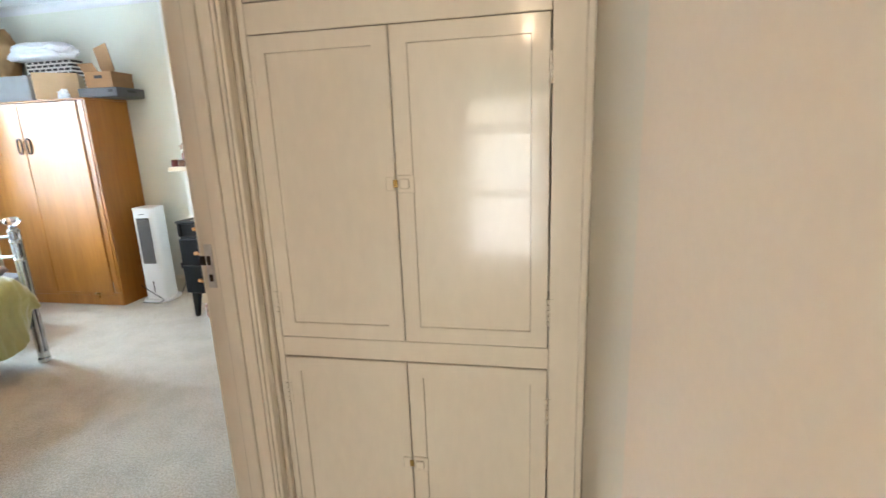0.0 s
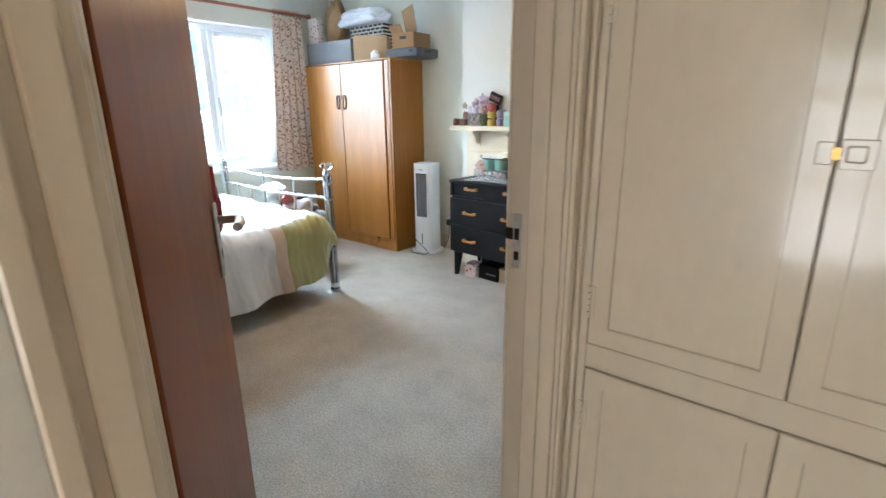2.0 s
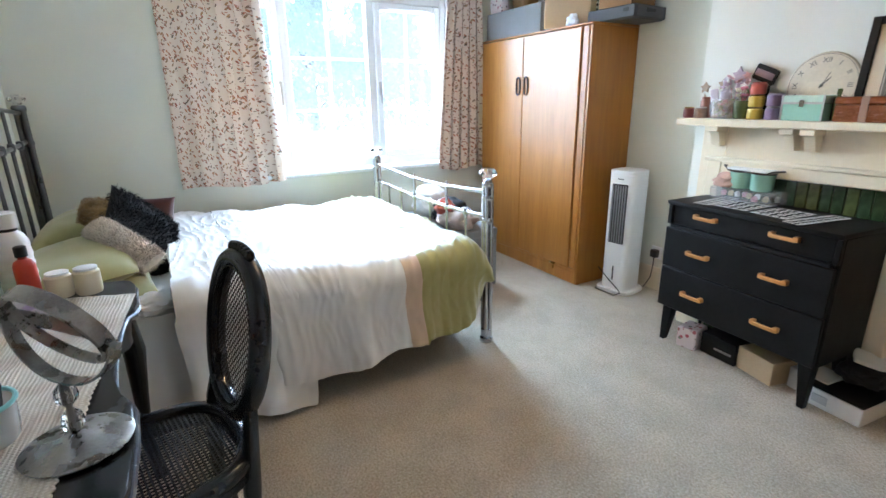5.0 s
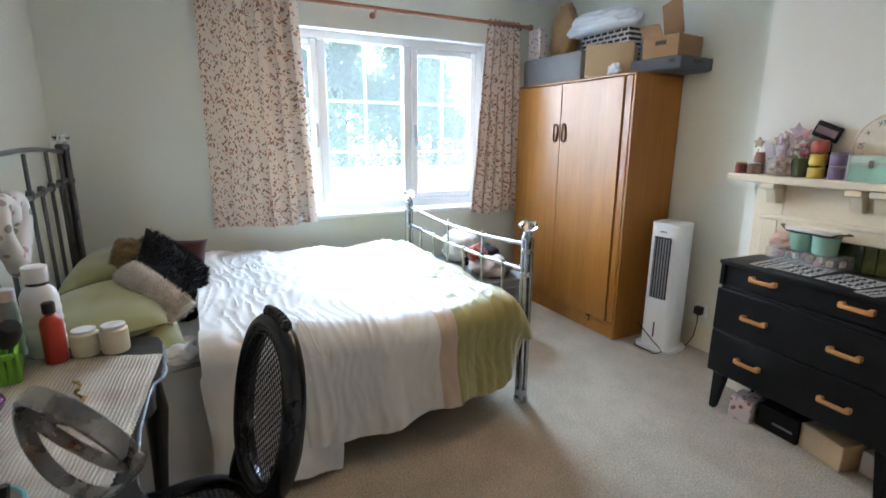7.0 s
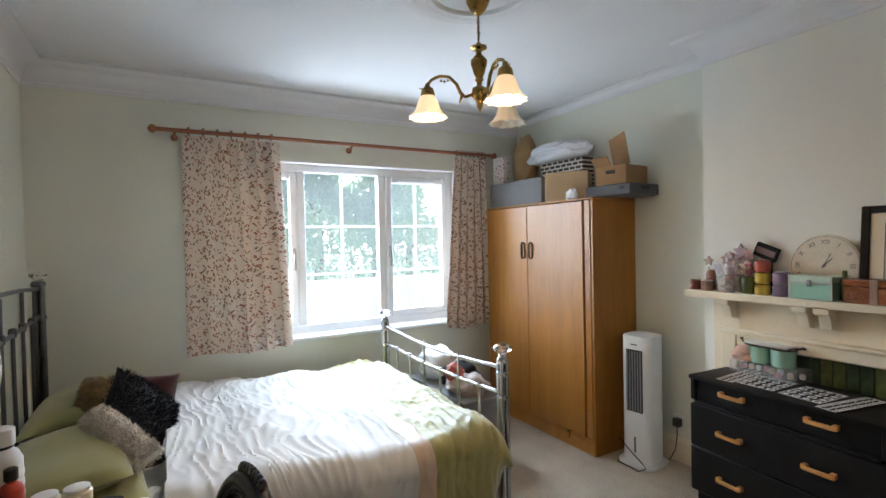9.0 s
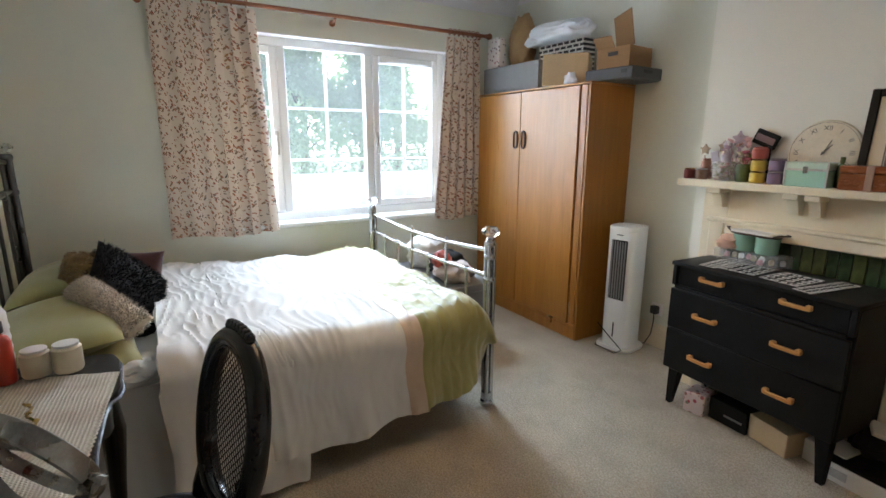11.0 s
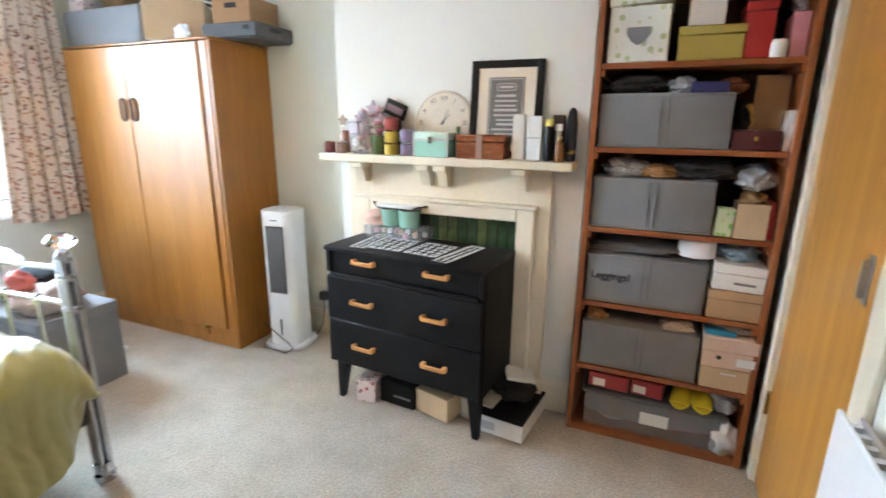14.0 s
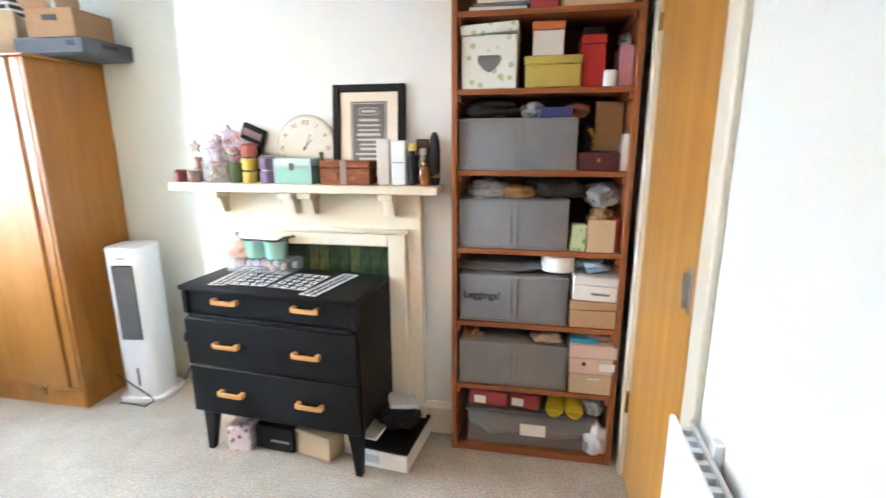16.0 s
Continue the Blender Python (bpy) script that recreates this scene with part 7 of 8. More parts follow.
LIME = surface("lime_green_plastic", (0.25, 0.55, 0.05), 0.35, vary=0.06)
REDPLASTIC = surface("red_plastic", (0.50, 0.045, 0.025), 0.3, vary=0.06)
CREAMJAR = surface("cream_plastic_jar", (0.72, 0.64, 0.48), 0.4, vary=0.04)
TORTOISE = surface("dark_brown_plastic", (0.035, 0.015, 0.012), 0.25, vary=0.4, scale=20)
big = bottle("lotion_bottle", 0.043, 0.25, pose(-2.590, 0.978, DT), WHITEPLASTIC, "large ribbed white lotion bottle on the dressing table", WHITEPLASTIC, neck=0.5)
for k in range(4):
    part("rib", lathe(B(), [(0.0425, 0.03 + k * 0.028), (0.0447, 0.038 + k * 0.028), (0.0447, 0.046 + k * 0.028), (0.0425, 0.054 + k * 0.028)], 24), WHITEPLASTIC, big)
part("neck_band", lathe(B(), [(0.0225, 0.196), (0.024, 0.197), (0.024, 0.205), (0.0225, 0.206)], 18), BLACKPLASTIC, big)
spray = bottle("spray_bottle", 0.026, 0.165, pose(-2.520, 1.010, DT), REDPLASTIC, "red spray bottle with a black pump", BLACKPLASTIC, neck=0.42)
jar("cream_jar", 0.033, 0.075, pose(-2.535, 1.072, DT), CREAMJAR, "round cream-coloured jar with a pale lid", WHITEPLASTIC, "jar", "cream jars")
jar("cream_jar", 0.034, 0.080, pose(-2.528, 1.141, DT), CREAMJAR, "round cream-coloured jar with a pale lid", WHITEPLASTIC, "jar", "cream jars")
bottle("clear_bottle", 0.024, 0.19, pose(-2.609, 0.905, DT), film_plastic("pale_green_bottle", (0.5, 0.56, 0.5), 0.8, 0.15), "pale clear bottle with a white cap", WHITEPLASTIC, neck=0.6)
basket = thing("basket", pose(-2.500, 0.868, DT, 0, 0, 12), "lime green plastic basket full of hair things", "basket")
wall = B()
for lo, hi in (((-0.105, -0.07, 0), (0.105, 0.07, 0.005)), ((-0.11, -0.074, 0.066), (0.11, -0.066, 0.080)), ((-0.11, 0.066, 0.066), (0.11, 0.074, 0.080)), ((-0.112, -0.066, 0.066), (-0.104, 0.066, 0.080)), ((0.104, -0.066, 0.066), (0.112, 0.066, 0.080))):
    box(wall, lo, hi, 0.002)
part("rim", wall, LIME, basket)
for i in range(17):
    x = -0.104 + i * 0.013
    part("slat", boxes(((x - 0.004, -0.0735, 0.004), (x + 0.004, -0.0675, 0.067))), LIME, basket)
    part("slat", boxes(((x - 0.004, 0.0675, 0.004), (x + 0.004, 0.0735, 0.067))), LIME, basket)
for i in range(9):
    y = -0.056 + i * 0.014
    part("slat", boxes(((-0.1115, y - 0.004, 0.004), (-0.1045, y + 0.004, 0.067))), LIME, basket)
    part("slat", boxes(((0.1045, y - 0.004, 0.004), (0.1115, y + 0.004, 0.067))), LIME, basket)
bottle("dark_bottle", 0.036, 0.26, pose(-2.470, 0.853, DT + 0.006), TORTOISE, "tall dark brown bottle standing in the basket", BLACKPLASTIC, neck=0.9)
bottle("orange_bottle", 0.020, 0.19, pose(-2.560, 0.880, DT + 0.006), surface("orange_plastic", (0.62, 0.16, 0.02), 0.35), "slim orange-capped bottle in the basket", surface("orange_cap", (0.70, 0.20, 0.02), 0.35), neck=0.9)
brush = thing("hair_brush", pose(-2.455, 0.905, DT + 0.03, 0, 38, 40), "black round hair brush with a lime handle in the basket", "hair brush")
part("handle", tube(B(), [(0, 0, -0.02), (0, 0, 0.05), (0, 0, 0.10)], [0.010, 0.012, 0.009], 10), LIME, brush)
part("head", lathe(B(), [(0, 0.10), (0.022, 0.101), (0.026, 0.12), (0.026, 0.15), (0.020, 0.162), (0, 0.164)], 16), BLACKPLASTIC, brush)
GLITTER = surface("purple_glitter_pouch", (0.16, 0.05, 0.15), 0.25, metal=0.5, vary=0.7, scale=60, bump=0.6, fine=160)
crumple((0.20, 0.13, 0.05), pose(-2.245, 0.900, DT), GLITTER, "cosmetic_pouch", "glittery purple cosmetics pouch on the runner", "pouch", 41, rough=0.15)
pot = thing("brush_pot", pose(-1.800, 1.060, DT), "clear plastic pot with a teal rim holding make-up", "pot")
part("pot_wall", thicken(lathe(B(), [(0, 0.001), (0.046, 0.001), (0.050, 0.006), (0.054, 0.070)], 24), 0.002), film_plastic("clear_pot_plastic", (0.8, 0.82, 0.84), 0.45, 0.15), pot)
part("rim", tube(B(), [(0.054 * math.cos(t), 0.054 * math.sin(t), 0.070) for t in [2 * math.pi * k / 24 for k in range(24)]], 0.004, 6, closed=True), surface("teal_plastic", (0.20, 0.50, 0.52), 0.4), pot)
for i, (x, y, mt) in enumerate(((0.015, 0.01, YELLOWWAX), (-0.02, 0.015, BLACKPLASTIC), (0.0, -0.022, DULLSTEEL), (-0.025, -0.012, PINK))):
    part("make_up", tube(B(), [(x, y, 0.008), (x * 1.6, y * 1.6, 0.085)], 0.009, 8), mt, pot)
dish = thing("lidded_tray", pose(-1.955, 0.955, DT, 0, 0, 20), "clear plastic tray with a mauve brush in it", "tray")
part("tray_body", box(B(), (-0.08, -0.05, 0), (0.08, 0.05, 0.032), 0.008, seg=2), film_plastic("clear_tray_plastic", (0.8, 0.74, 0.78), 0.5, 0.15), dish)
part("brush", tube(B(), [(-0.06, 0, 0.036), (0.0, 0.01, 0.038), (0.055, 0.0, 0.037)], [0.005, 0.006, 0.012], 8), LILAC, dish)
box_teal = carton("teal_box", (0.09, 0.07, 0.045), pose(-1.700, 1.035, DT, 0, 0, 25), surface("teal_card", (0.03, 0.22, 0.25), 0.4), "small teal box by the mirror's foot", "box")
neck = tube(B(), [(-2.36, 1.07, DT + 0.002), (-2.33, 1.09, DT + 0.002), (-2.29, 1.085, DT + 0.002), (-2.25, 1.11, DT + 0.002), (-2.22, 1.105, DT + 0.002)], 0.003, 6)
for x, y in ((-2.345, 1.08), (-2.30, 1.088), (-2.255, 1.108)):
    lathe(neck, [(0, -0.004), (0.008, 0), (0, 0.005)], 7, pose(x, y, DT + 0.004))
one("necklace", neck, BRASS, Matrix(), "thin beaded necklace lying on the runner", "necklace")


def cane_chair():
    c = thing("cane_chair", pose(-2.095, 1.254, 0, 0, 0, 11), "black painted chair with a caned oval back and seat", "chair")
    lean = radians(11)
    out = [(0.215 * math.copysign(abs(math.cos(t)) ** 0.7, math.cos(t)) * (0.92 if math.sin(t) > 0 else 1.0), 0.20 * math.copysign(abs(math.sin(t)) ** 0.7, math.sin(t))) for t in [2 * math.pi * k / 40 for k in range(40)]]
    part("seat_frame", tube(B(), [(x, y, 0.412) for x, y in out], 0.024, 10, closed=True), BLACKGLOSS, c)
    weave = B()
    for i in range(-15, 16):
        o = i * 0.0125
        lim = 0.19 * math.sqrt(max(0.0, 1 - (o / 0.20) ** 2)) + 0.005
        box(weave, (o - 0.0026, -lim, 0.4165), (o + 0.0026, lim, 0.4185))
        box(weave, (-lim, o - 0.0026, 0.4175), (lim, o + 0.0026, 0.4195))
    tagged(part("seat_cane", weave, BLACKGLOSS, c, "black woven cane"), kind="stuff")

    def back(x, z):
        return Vector((x, 0.185 + (z - 0.44) * math.tan(lean) + 0.0 * x, z))

    zc, rx, rz = 0.692, 0.165, 0.200
    oval = [back(rx * math.copysign(abs(math.cos(t)) ** 0.85, math.cos(t)), zc + rz * math.sin(t)) for t in [2 * math.pi * k / 44 for k in range(44)]]
    part("back_frame", tube(B(), oval, 0.027, 10, closed=True), BLACKGLOSS, c)
    bead = [p + Vector((0, -0.017, 0)) for p in oval]
    part("back_bead", tube(B(), [back(0, zc) + (p - back(0, zc)) * 0.90 for p in bead], 0.005, 6, closed=True), BLACKGLOSS, c)
    mesh = B()
    for i in range(-26, 27):
        o = i * 0.0135
        for s in (-1, 1):
            pts = []
            for k in range(25):
                q = -0.24 + 0.48 * k / 24
                x, z = (q + o) * 0.7071, (q * s - o * s) * 0.7071
                if (x / (rx - 0.008)) ** 2 + (z / (rz - 0.008)) ** 2 < 1:
                    pts.append(back(x, zc + z))
            if len(pts) > 1:
                tube(mesh, [pts[0], pts[-1]], 0.0016, 4)
    tagged(part("back_cane", mesh, BLACKPAINT, c, "black diagonal cane lattice"), kind="stuff")
    crest = B()
    for k in range(7):
        x = -0.06 + 0.02 * k
        lathe(crest, [(0, -0.014), (0.013, -0.004), (0.014, 0.006), (0.008, 0.016), (0, 0.018)], 8, Matrix.Translation(back(x, zc + rz + 0.012 + 0.012 * math.cos(x * 18))))
    part("crest", crest, BLACKGLOSS, c, "carved flower crest")
    for x, s in ((-0.15, -1), (0.15, 1)):
        part("back_leg", tube(B(), [back(x * 0.75, 0.60), back(x, 0.46), (x * 1.04, 0.175, 0.34), (x * 1.0, 0.165, 0.20), (x * 0.95, 0.192, 0.06), (x * 0.94, 0.210, 0.0)], [0.017, 0.020, 0.023, 0.019, 0.015, 0.015], 10), BLACKGLOSS, c)
        part("front_leg", tube(B(), [(x * 1.15, -0.17, 0.405), (x * 1.22, -0.19, 0.32), (x * 1.15, -0.178, 0.18), (x * 1.15, -0.178, 0.05), (x * 1.24, -0.20, 0.0)], [0.026, 0.026, 0.018, 0.013, 0.018], 10), BLACKGLOSS, c)
    part("seat_rail", tube(B(), [(x, y, 0.377) for x, y in out], 0.017, 8, closed=True), BLACKGLOSS, c)


cane_chair()

# red bag on the back of the bedroom door
red = surface("red_quilted_leather", (0.42, 0.012, 0.020), 0.38, vary=0.12, scale=10, bump=0.15)
DM = pose(EX - 0.004, D0 + 0.006, 0.008, 0, 0, 90 + angle)
bag = thing("handbag", DM @ pose(0.788, 0.030, 0.02, 0, 0, 90), "red quilted handbag on a chain at the door's edge", "handbag")
bb = B()


def quilt(u, v):
    a = 2 * math.pi * u
    w, t = 0.085 - 0.012 * v, 0.034
    q = 1 + 0.05 * abs(math.sin(u * 16 * math.pi / 2 + v * 9)) * abs(math.sin(u * 8 * math.pi - v * 9))
    e = math.sin(math.pi * min(1, max(0, v * 0.96 + 0.02))) ** 0.18
    return Vector((w * q * e * math.copysign(abs(math.cos(a)) ** 0.5, math.cos(a)), t * q * e * math.copysign(abs(math.sin(a)) ** 0.7, math.sin(a)), 0.955 + 0.185 * v))


sheet(bb, 40, 24, quilt)
part("body", bb, red, bag, sharp=70)
part("flap", box(B(), (-0.078, 0.030, 1.06), (0.078, 0.042, 1.145), 0.006, seg=2), red, bag)
chain = B()
for s in (-1, 1):
    for k in range(12):
        t = k / 11
        lathe(chain, [(0, -0.010), (0.003, -0.004), (0.003, 0.004), (0, 0.010)], 6, Matrix.Translation((s * (0.066 * (1 - t) ** 0.8) + 0.0, 0.0, 1.135 + 0.155 * t)))
tagged(part("chain", chain, DARKIRON, bag, "dark link chain"), kind="stuff")
hook = thing("door_hook", DM @ pose(0.748, 0.030, 1.285, 0, 0, 90), "small brass hook at the door's edge", "hook")
part("hook_arm", tube(B(), [(-0.036, 0.015, 0.02), (-0.032, 0.0, 0.02), (-0.016, -0.012, 0.018), (0, -0.03, 0.015), (0, -0.042, 0.012), (0, -0.050, 0.03)], 0.006, 8), BRASS, hook)

# floral heart on the headboard
hw = thing("heart_wreath", pose(-3.09, BY0 + 0.050, 0.825), "padded white fabric heart printed with leaves and roses on the headboard", "wall heart")
heart_print = blotch_material("leaf_and_rose_cotton", (0.74, 0.71, 0.68), ((0.20, 0.27, 0.20), (0.62, 0.36, 0.38)), 24, 0.30, 0.85)
core = [(0.118 * (math.sin(t) ** 3), 0.0, 0.195 + 0.128 * (13 * math.cos(t) - 5 * math.cos(2 * t) - 2 * math.cos(3 * t) - math.cos(4 * t)) / 16) for t in [2 * math.pi * k / 48 for k in range(48)]]
part("padded_ring", tube(B(), core, 0.034, 12, closed=True), heart_print, hw)
part("ribbon", tube(B(), [(0, 0, 0.27), (-0.02, -0.02, 0.36), (0, -0.045, 0.415), (0.02, -0.02, 0.36), (0.004, 0, 0.27)], 0.003, 6), surface("sage_ribbon", (0.55, 0.58, 0.48), 0.8), hw, "thin sage hanging ribbon")


# ---- cushions ----
def fur(parent, w, h, t, count, length, material, seed):
    """Tufts standing on both faces of a cushion, as one joined part."""
    r = random.Random(seed)
    verts, faces = [], []
    for i in range(count):
        x, y = r.uniform(-0.96, 0.96), r.uniform(-0.96, 0.96)
        e = (1 - abs(x) ** 2.6) * (1 - abs(y) ** 2.6)
        s = 1 if i % 4 else -1
        p = Vector((x * w / 2, y * h / 2, s * t / 2 * e ** 0.5))
        n = Vector((x * 0.9 * (1 - e), y * 0.9 * (1 - e), s * (0.35 + e))).normalized()
        d = (n + Vector((r.uniform(-0.9, 0.9), r.uniform(-0.9, 0.9), r.uniform(-0.5, 0.5)))).normalized() * length * r.uniform(0.6, 1.2)
        side = d.cross(Vector((r.uniform(-1, 1), r.uniform(-1, 1), r.uniform(-1, 1)))).normalized() * 0.0022
        k = len(verts)
        verts += [p - side - n * 0.002, p + side - n * 0.002, p + d]
        faces.append((k, k + 1, k + 2))
    data = bpy.data.meshes.new("mesh")
    data.from_pydata([tuple(v) for v in verts], [], faces)
    data.materials.append(material)
    ob = new("fur", data)
    ob.parent = parent
    return tagged(ob, kind="stuff")


FURBLACK = surface("black_shaggy_pile", (0.009, 0.010, 0.015), 0.7, vary=0.5, scale=20, spec=0.25)
FURCREAM = surface("cream_shaggy_pile", (0.74, 0.66, 0.57), 0.8, vary=0.25, scale=25, sheen=0.3)
FURBROWN = surface("brown_striped_fur", (0.24, 0.15, 0.06), 0.8, vary=0.45, scale=12, stretch=(1, 4, 1), sheen=0.3)
MAROONVELVET = surface("maroon_velvet", (0.055, 0.009, 0.008), 0.75, vary=0.25, sheen=0.12)
c1 = cushion("cushion", (0.38, 0.36, 0.12), pose(-3.43, 1.245, 0.700, 62, 0, 146) @ pose(0, 0, 0, 0, 0, 38), FURBLACK, "black shaggy cushion propped on the pillows", "cushion", "scatter cushions", seed=5)
fur(c1, 0.38, 0.36, 0.12, 5200, 0.022, FURBLACK, 1)
c2 = cushion("cushion", (0.44, 0.115, 0.12), pose(-3.18, 1.19, 0.725, 30, 13, 30), FURCREAM, "cream shaggy cushion lying against the black one", "cushion", "scatter cushions", seed=6)
fur(c2, 0.44, 0.115, 0.12, 5200, 0.014, FURCREAM, 2)
c3 = cushion("cushion", (0.21, 0.21, 0.13), pose(-3.70, 1.085, 0.745, 60, 0, 60), FURBROWN, "round brown fur cushion behind the others", "cushion", "scatter cushions", puff=0.4, seed=7)
fur(c3, 0.21, 0.21, 0.13, 3000, 0.012, FURBROWN, 3)
cushion("cushion", (0.26, 0.26, 0.12), pose(-3.72, 1.27, 0.70, 62, 0, 65), MAROONVELVET, "dark maroon velvet cushion behind the black one", "cushion", "scatter cushions", seed=8)

crumple((0.15, 0.20, 0.075), pose(-2.885, 1.27, 0.530), COTTON, "bed_sheet", "bunched corner of a white bed sheet on the mattress", "bed sheet", 61, rough=0.4)

# ---- laundry between bed and wardrobe ----
carton("ottoman_box", (0.80, 0.36, 0.42), pose(-3.93, 3.16, 0), GREYFELT, "grey fabric storage ottoman with laundry heaped on it", "ottoman", lid=GREYFELT, lid_h=0.05)
crumple((0.34, 0.26, 0.24), pose(-4.14, 3.14, 0.421), COTTON, "laundry", "crumpled white laundry on the ottoman", "laundry", 51, rough=0.3, group="laundry heap")
crumple((0.26, 0.26, 0.17), pose(-3.88, 3.18, 0.421), BLACKCLOTH, "laundry", "black garment heaped on the ottoman", "laundry", 52, rough=0.3, group="laundry heap")
crumple((0.30, 0.26, 0.13), pose(-3.70, 3.12, 0.421), surface("greige_garment", (0.45, 0.36, 0.32), 0.85), "laundry", "greige garment heaped on the ottoman", "laundry", 53, rough=0.3, group="laundry heap")
crumple((0.12, 0.12, 0.10), pose(-3.74, 3.04, 0.52), CORAL, "laundry", "small coral garment on the heap", "laundry", 54, group="laundry heap")
crumple((0.035, 0.030, 0.022), pose(-3.83, 3.52, 0.0005), WHITEBAG, "paper_scrap", "scrap of white paper on the carpet", "paper", 55)


# ---- radiator ----
def radiator():
    r = thing("radiator", pose(EX, 0, 0), "white panel radiator on the wall", "radiator")
    y0, y1 = 1.98, 3.0
    body = B()
    box(body, (-0.070, y0, 0.16), (-0.058, y1, 0.755), 0.004)
    box(body, (-0.030, y0, 0.16), (-0.020, y1, 0.745), 0.004)
    part("panel", body, WHITEPLASTIC, r)
    for k in range(26):
        y = y0 + 0.03 + k * (y1 - y0 - 0.06) / 25
        part("fin", box(B(), (-0.057, y - 0.008, 0.18), (-0.031, y + 0.008, 0.738)), WHITEPLASTIC, r)
    part("valve", tube(B(), [(-0.044, y1 - 0.02, 0.16), (-0.044, y1 - 0.02, 0.0)], 0.0075, 8), WHITEPLASTIC, r)
    for y in (y0 + 0.15, y1 - 0.12):
        part("bracket", box(B(), (-0.020, y - 0.015, 0.20), (-0.0005, y + 0.015, 0.77), 0.002), WHITEPLASTIC, r)


radiator()


# ---- outside the window ----
setting("ground", boxes(((-400, -400, -0.6), (-4.95, 400, -0.45)), ((-4.95, -400, -0.6), (400, -2.2, -0.45))), surface("pale_concrete_paving", (0.42, 0.41, 0.38), 0.9, vary=0.15, scale=1.2, bump=0.3, fine=30, depth=0.01), "pale paving and drive outside")


def leaf_material(name, color):
    mat = surface(name, color, 0.6, vary=0.35, scale=1.2, bump=0.0)
    nt = mat.node_tree
    thin = nt.nodes.new("ShaderNodeBsdfTranslucent")
    thin.inputs["Color"].default_value = (*shade(color, 4.0), 1)
    mix = nt.nodes.new("ShaderNodeMixShader")
    mix.inputs[0].default_value = 0.7
    nt.links.new(nt.nodes["Principled BSDF"].outputs[0], mix.inputs[1])
    nt.links.new(thin.outputs[0], mix.inputs[2])
    nt.links.new(mix.outputs[0], nt.nodes["Material Output"].inputs[0])
    return mat


LEAF = leaf_material("hedge_leaf", (0.12, 0.17, 0.095))
LEAF2 = leaf_material("tree_leaf", (0.12, 0.165, 0.09))


def leaves(name, spots, size, material, seed, parent=None):
    """Many small leaves round given centres (point, radius, count), as one mesh."""
    r = random.Random(seed)
    verts, faces = [], []
    for centre, radius, count in spots:
        for _ in range(count):
            d = Vector((r.gauss(0, 1), r.gauss(0, 1), r.gauss(0, 1)))
            d = d.normalized() * radius * r.random() ** 0.4
            p = Vector(centre) + d
            a = Vector((r.uniform(-1, 1), r.uniform(-1, 1), r.uniform(-1, 1))).normalized() * size * r.uniform(0.6, 1.3)
            b = a.cross(Vector((r.uniform(-1, 1), r.uniform(-1, 1), r.uniform(-1, 1)))).normalized() * size * 0.45
            k = len(verts)
            verts += [tuple(p - a), tuple(p + b), tuple(p + a), tuple(p - b)]
            faces.append((k, k + 1, k + 2, k + 3))
    data = bpy.data.meshes.new("mesh")
    data.from_pydata(verts, [], faces)
    data.materials.append(material)
    ob = new(name, data)
    ob.parent = parent
    return ob


rng = random.Random(21)
hedge_spots = []
for i in range(46):
    y = -8 + i * 0.9
    for z in (0.0, 0.8, 1.5):
        hedge_spots.append(((-17.5 + rng.uniform(-0.4, 0.4), y, z + rng.uniform(-0.2, 0.3)), 0.85, 210))
tagged(leaves("hedge", hedge_spots, 0.10, LEAF, 4), "dense clipped green hedge beyond the drive", "hedge", kind="stuff")
door_spots = [((-2.4 + 0.8 * i + rng.uniform(-0.2, 0.2), -7.5 + rng.uniform(-0.3, 0.3), z), 0.75, 200) for i in range(8) for z in (0.9, 1.7, 2.5, 3.2)]
tagged(leaves("hedge", door_spots, 0.10, LEAF, 14), "tall green hedge facing the glazed hall door", "hedge", kind="stuff")
BARK = surface("grey_bark", (0.13, 0.10, 0.075), 0.9, vary=0.3, scale=6, bump=0.6, fine=25, depth=0.02)
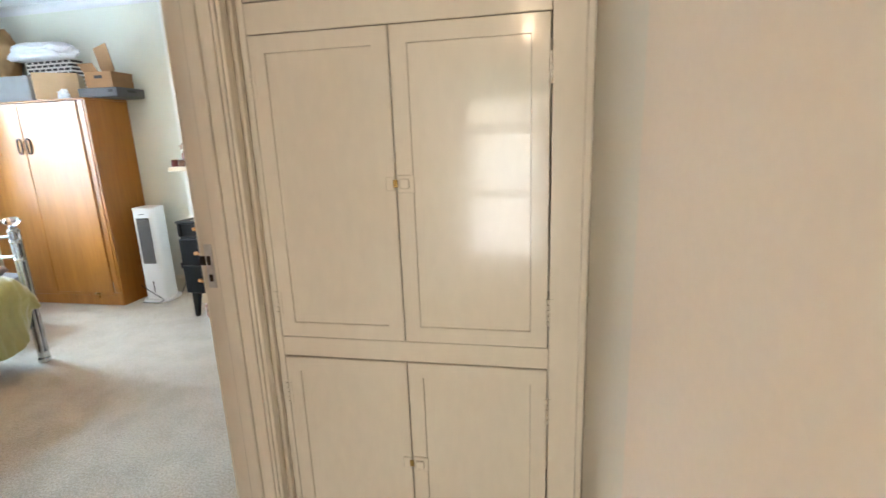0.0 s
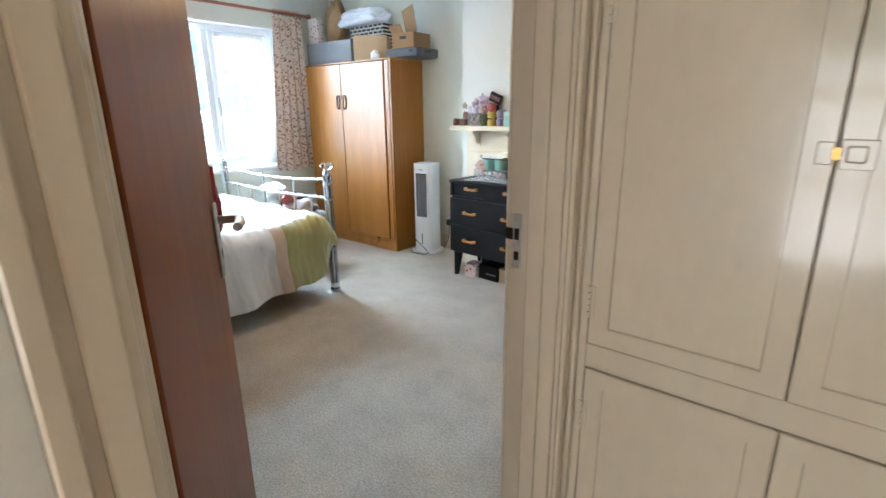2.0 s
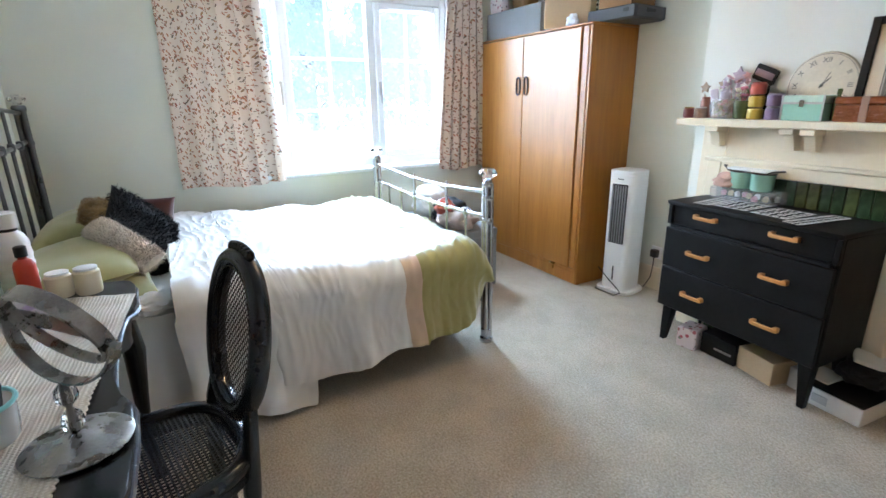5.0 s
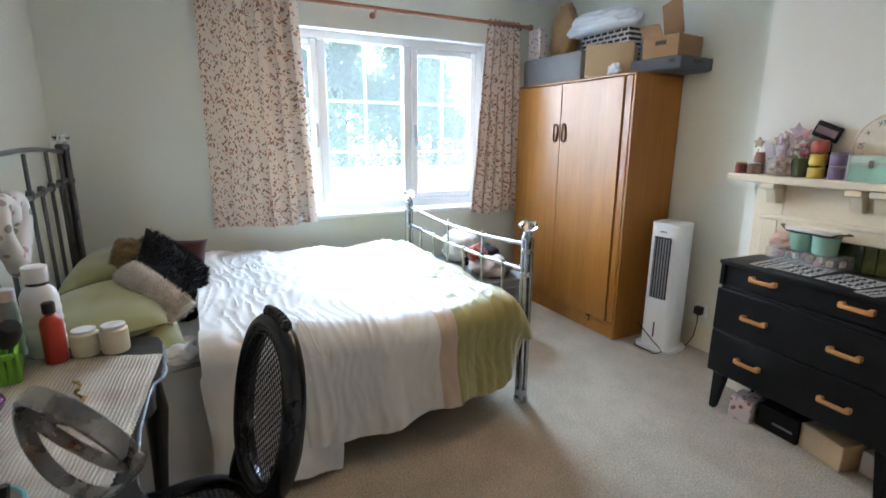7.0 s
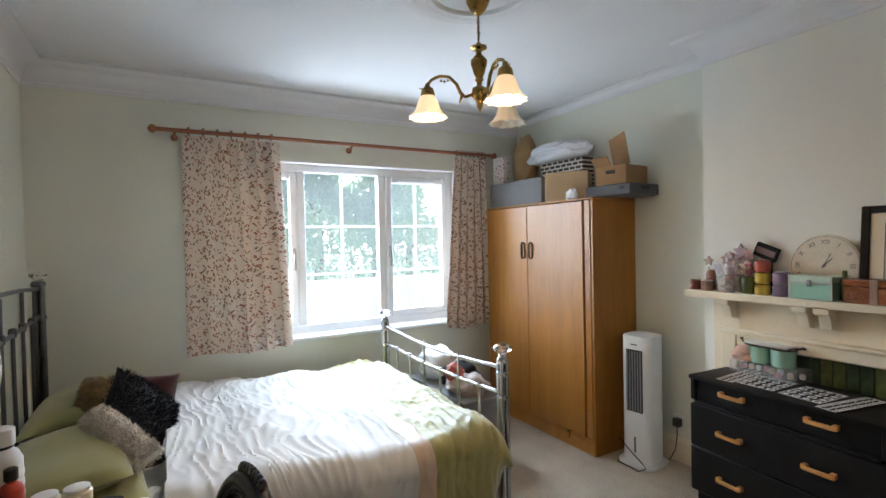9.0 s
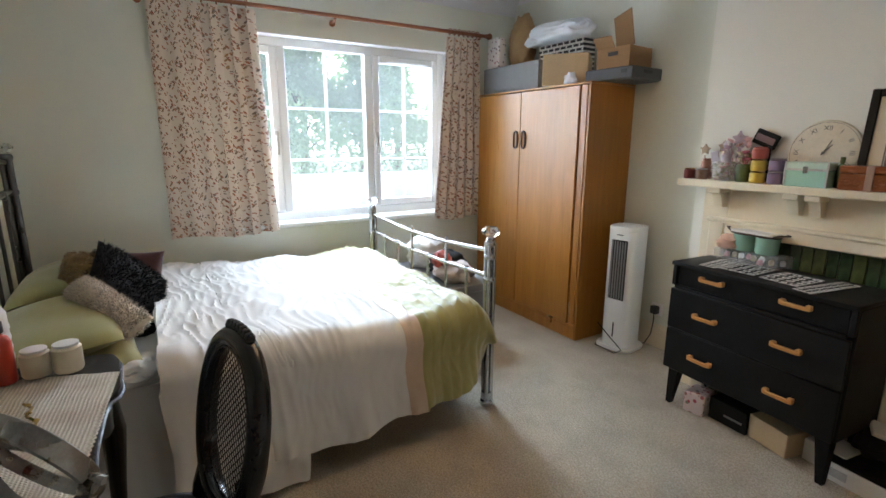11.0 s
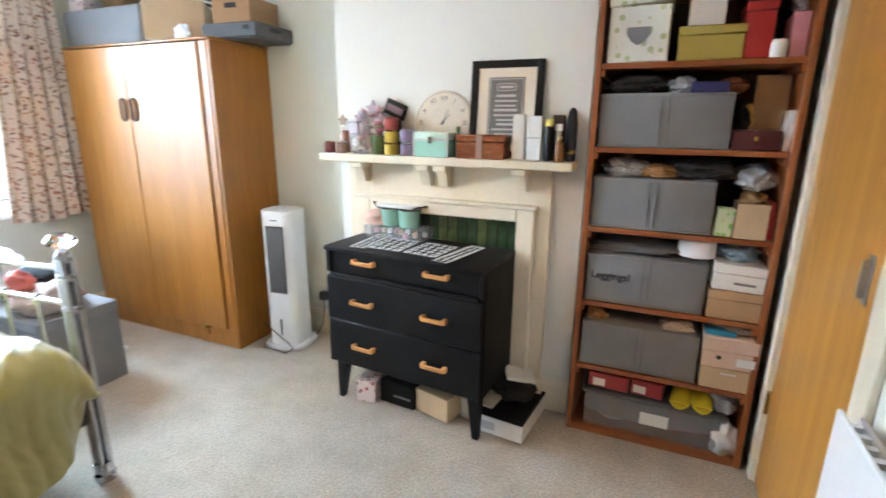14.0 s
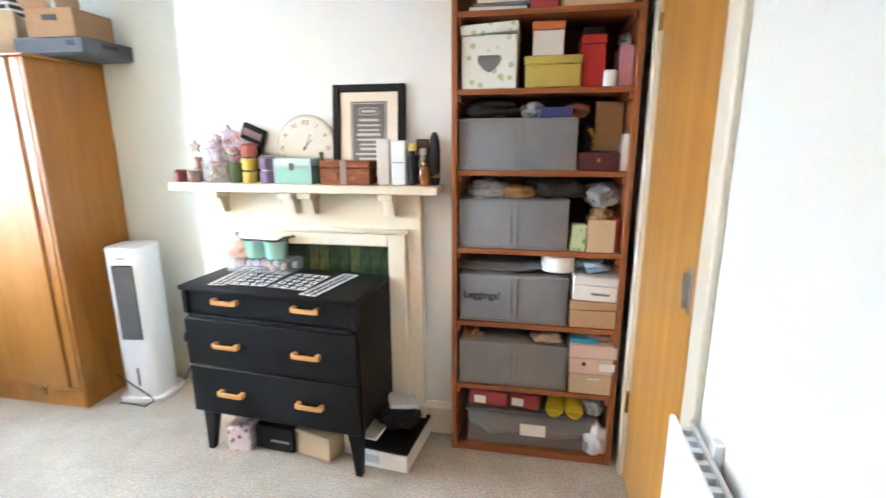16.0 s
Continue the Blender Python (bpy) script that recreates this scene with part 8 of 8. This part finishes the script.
for x, y, h, s in ((-22.0, 3.0, 3.9, 6), (-21.0, 5.2, 4.7, 3), (-22.0, 7.2, 5.8, 1), (-21.0, 9.4, 5.6, 7), (-23.0, 12.0, 6.2, 2), (-22.0, 14.6, 6.0, 4), (-20.5, 17.5, 5.4, 5)):
    tr = thing("tree", pose(x, y, -0.45), "leafy garden tree behind the hedge", "tree", "garden trees")
    r = random.Random(s)
    trunk = tube(B(), [(0, 0, 0), (0.08, 0.05, h * 0.25), (0.0, 0.1, h * 0.5), (0.1, 0.0, h * 0.8)], [0.22, 0.17, 0.12, 0.04], 9)
    spots = []
    for k in range(18):
        a, z = r.uniform(0, 6.3), r.uniform(0.3, 0.95) * h
        reach = r.uniform(0.5, 1.0) * h * 0.34 * (1.15 - z / h)
        tip = Vector((reach * math.cos(a), reach * math.sin(a), z + 0.3))
        tube(trunk, [(0.05, 0.05, z * 0.7), tip * 0.6 + Vector((0, 0, z * 0.3)), tip], [0.07, 0.045, 0.015], 6)
        spots.append((tip, r.uniform(0.7, 1.25) * h * 0.15, 420))
    part("trunk", trunk, BARK, tr)
    tagged(leaves("crown", spots, 0.13, LEAF2, s, tr), kind="stuff")
# low white wall and a spiky plant close to the window
one("garden_wall", box(B(), (-9.3, -3, -0.45), (-9.1, 12, 0.80), 0.01), surface("white_render", (0.86, 0.82, 0.74), 0.8, vary=0.08, scale=3, bump=0.4, fine=40), Matrix(), "low white rendered garden wall beyond the window", "garden wall")
plant = thing("spiky_plant", pose(-6.05, 2.42, -0.45), "tall spiky pale green plant outside the window", "plant")
r = random.Random(33)
SPIKE = surface("pale_green_spike_leaf", (0.28, 0.38, 0.26), 0.5, vary=0.2, scale=5)
part("stem", tube(B(), [(0, 0, 0), (0.02, 0, 0.5), (0, 0.02, 0.95)], [0.07, 0.06, 0.05], 8), BARK, plant)
for k in range(26):
    a, lift = r.uniform(0, 6.3), r.uniform(0.35, 1.5)
    L = r.uniform(0.55, 0.85)
    d = Vector((math.cos(a) * math.cos(lift), math.sin(a) * math.cos(lift), math.sin(lift)))
    side = d.cross(Vector((0, 0, 1))).normalized() if abs(d.z) < 0.99 else Vector((1, 0, 0))
    leaf = B()
    base = Vector((0, 0, 0.85 + r.uniform(0, 0.15)))
    sheet(leaf, 2, 7, lambda u, v: base + d * L * v + Vector((0, 0, -0.22 * v * v * (1.4 - lift))) + side * (u - 0.5) * 0.085 * (1 - v) ** 0.6 * (0.6 + 1.2 * v) + Vector((0, 0, 0.012 * abs(u - 0.5))))
    part("leaf", thicken(leaf, 0.003), SPIKE, plant)

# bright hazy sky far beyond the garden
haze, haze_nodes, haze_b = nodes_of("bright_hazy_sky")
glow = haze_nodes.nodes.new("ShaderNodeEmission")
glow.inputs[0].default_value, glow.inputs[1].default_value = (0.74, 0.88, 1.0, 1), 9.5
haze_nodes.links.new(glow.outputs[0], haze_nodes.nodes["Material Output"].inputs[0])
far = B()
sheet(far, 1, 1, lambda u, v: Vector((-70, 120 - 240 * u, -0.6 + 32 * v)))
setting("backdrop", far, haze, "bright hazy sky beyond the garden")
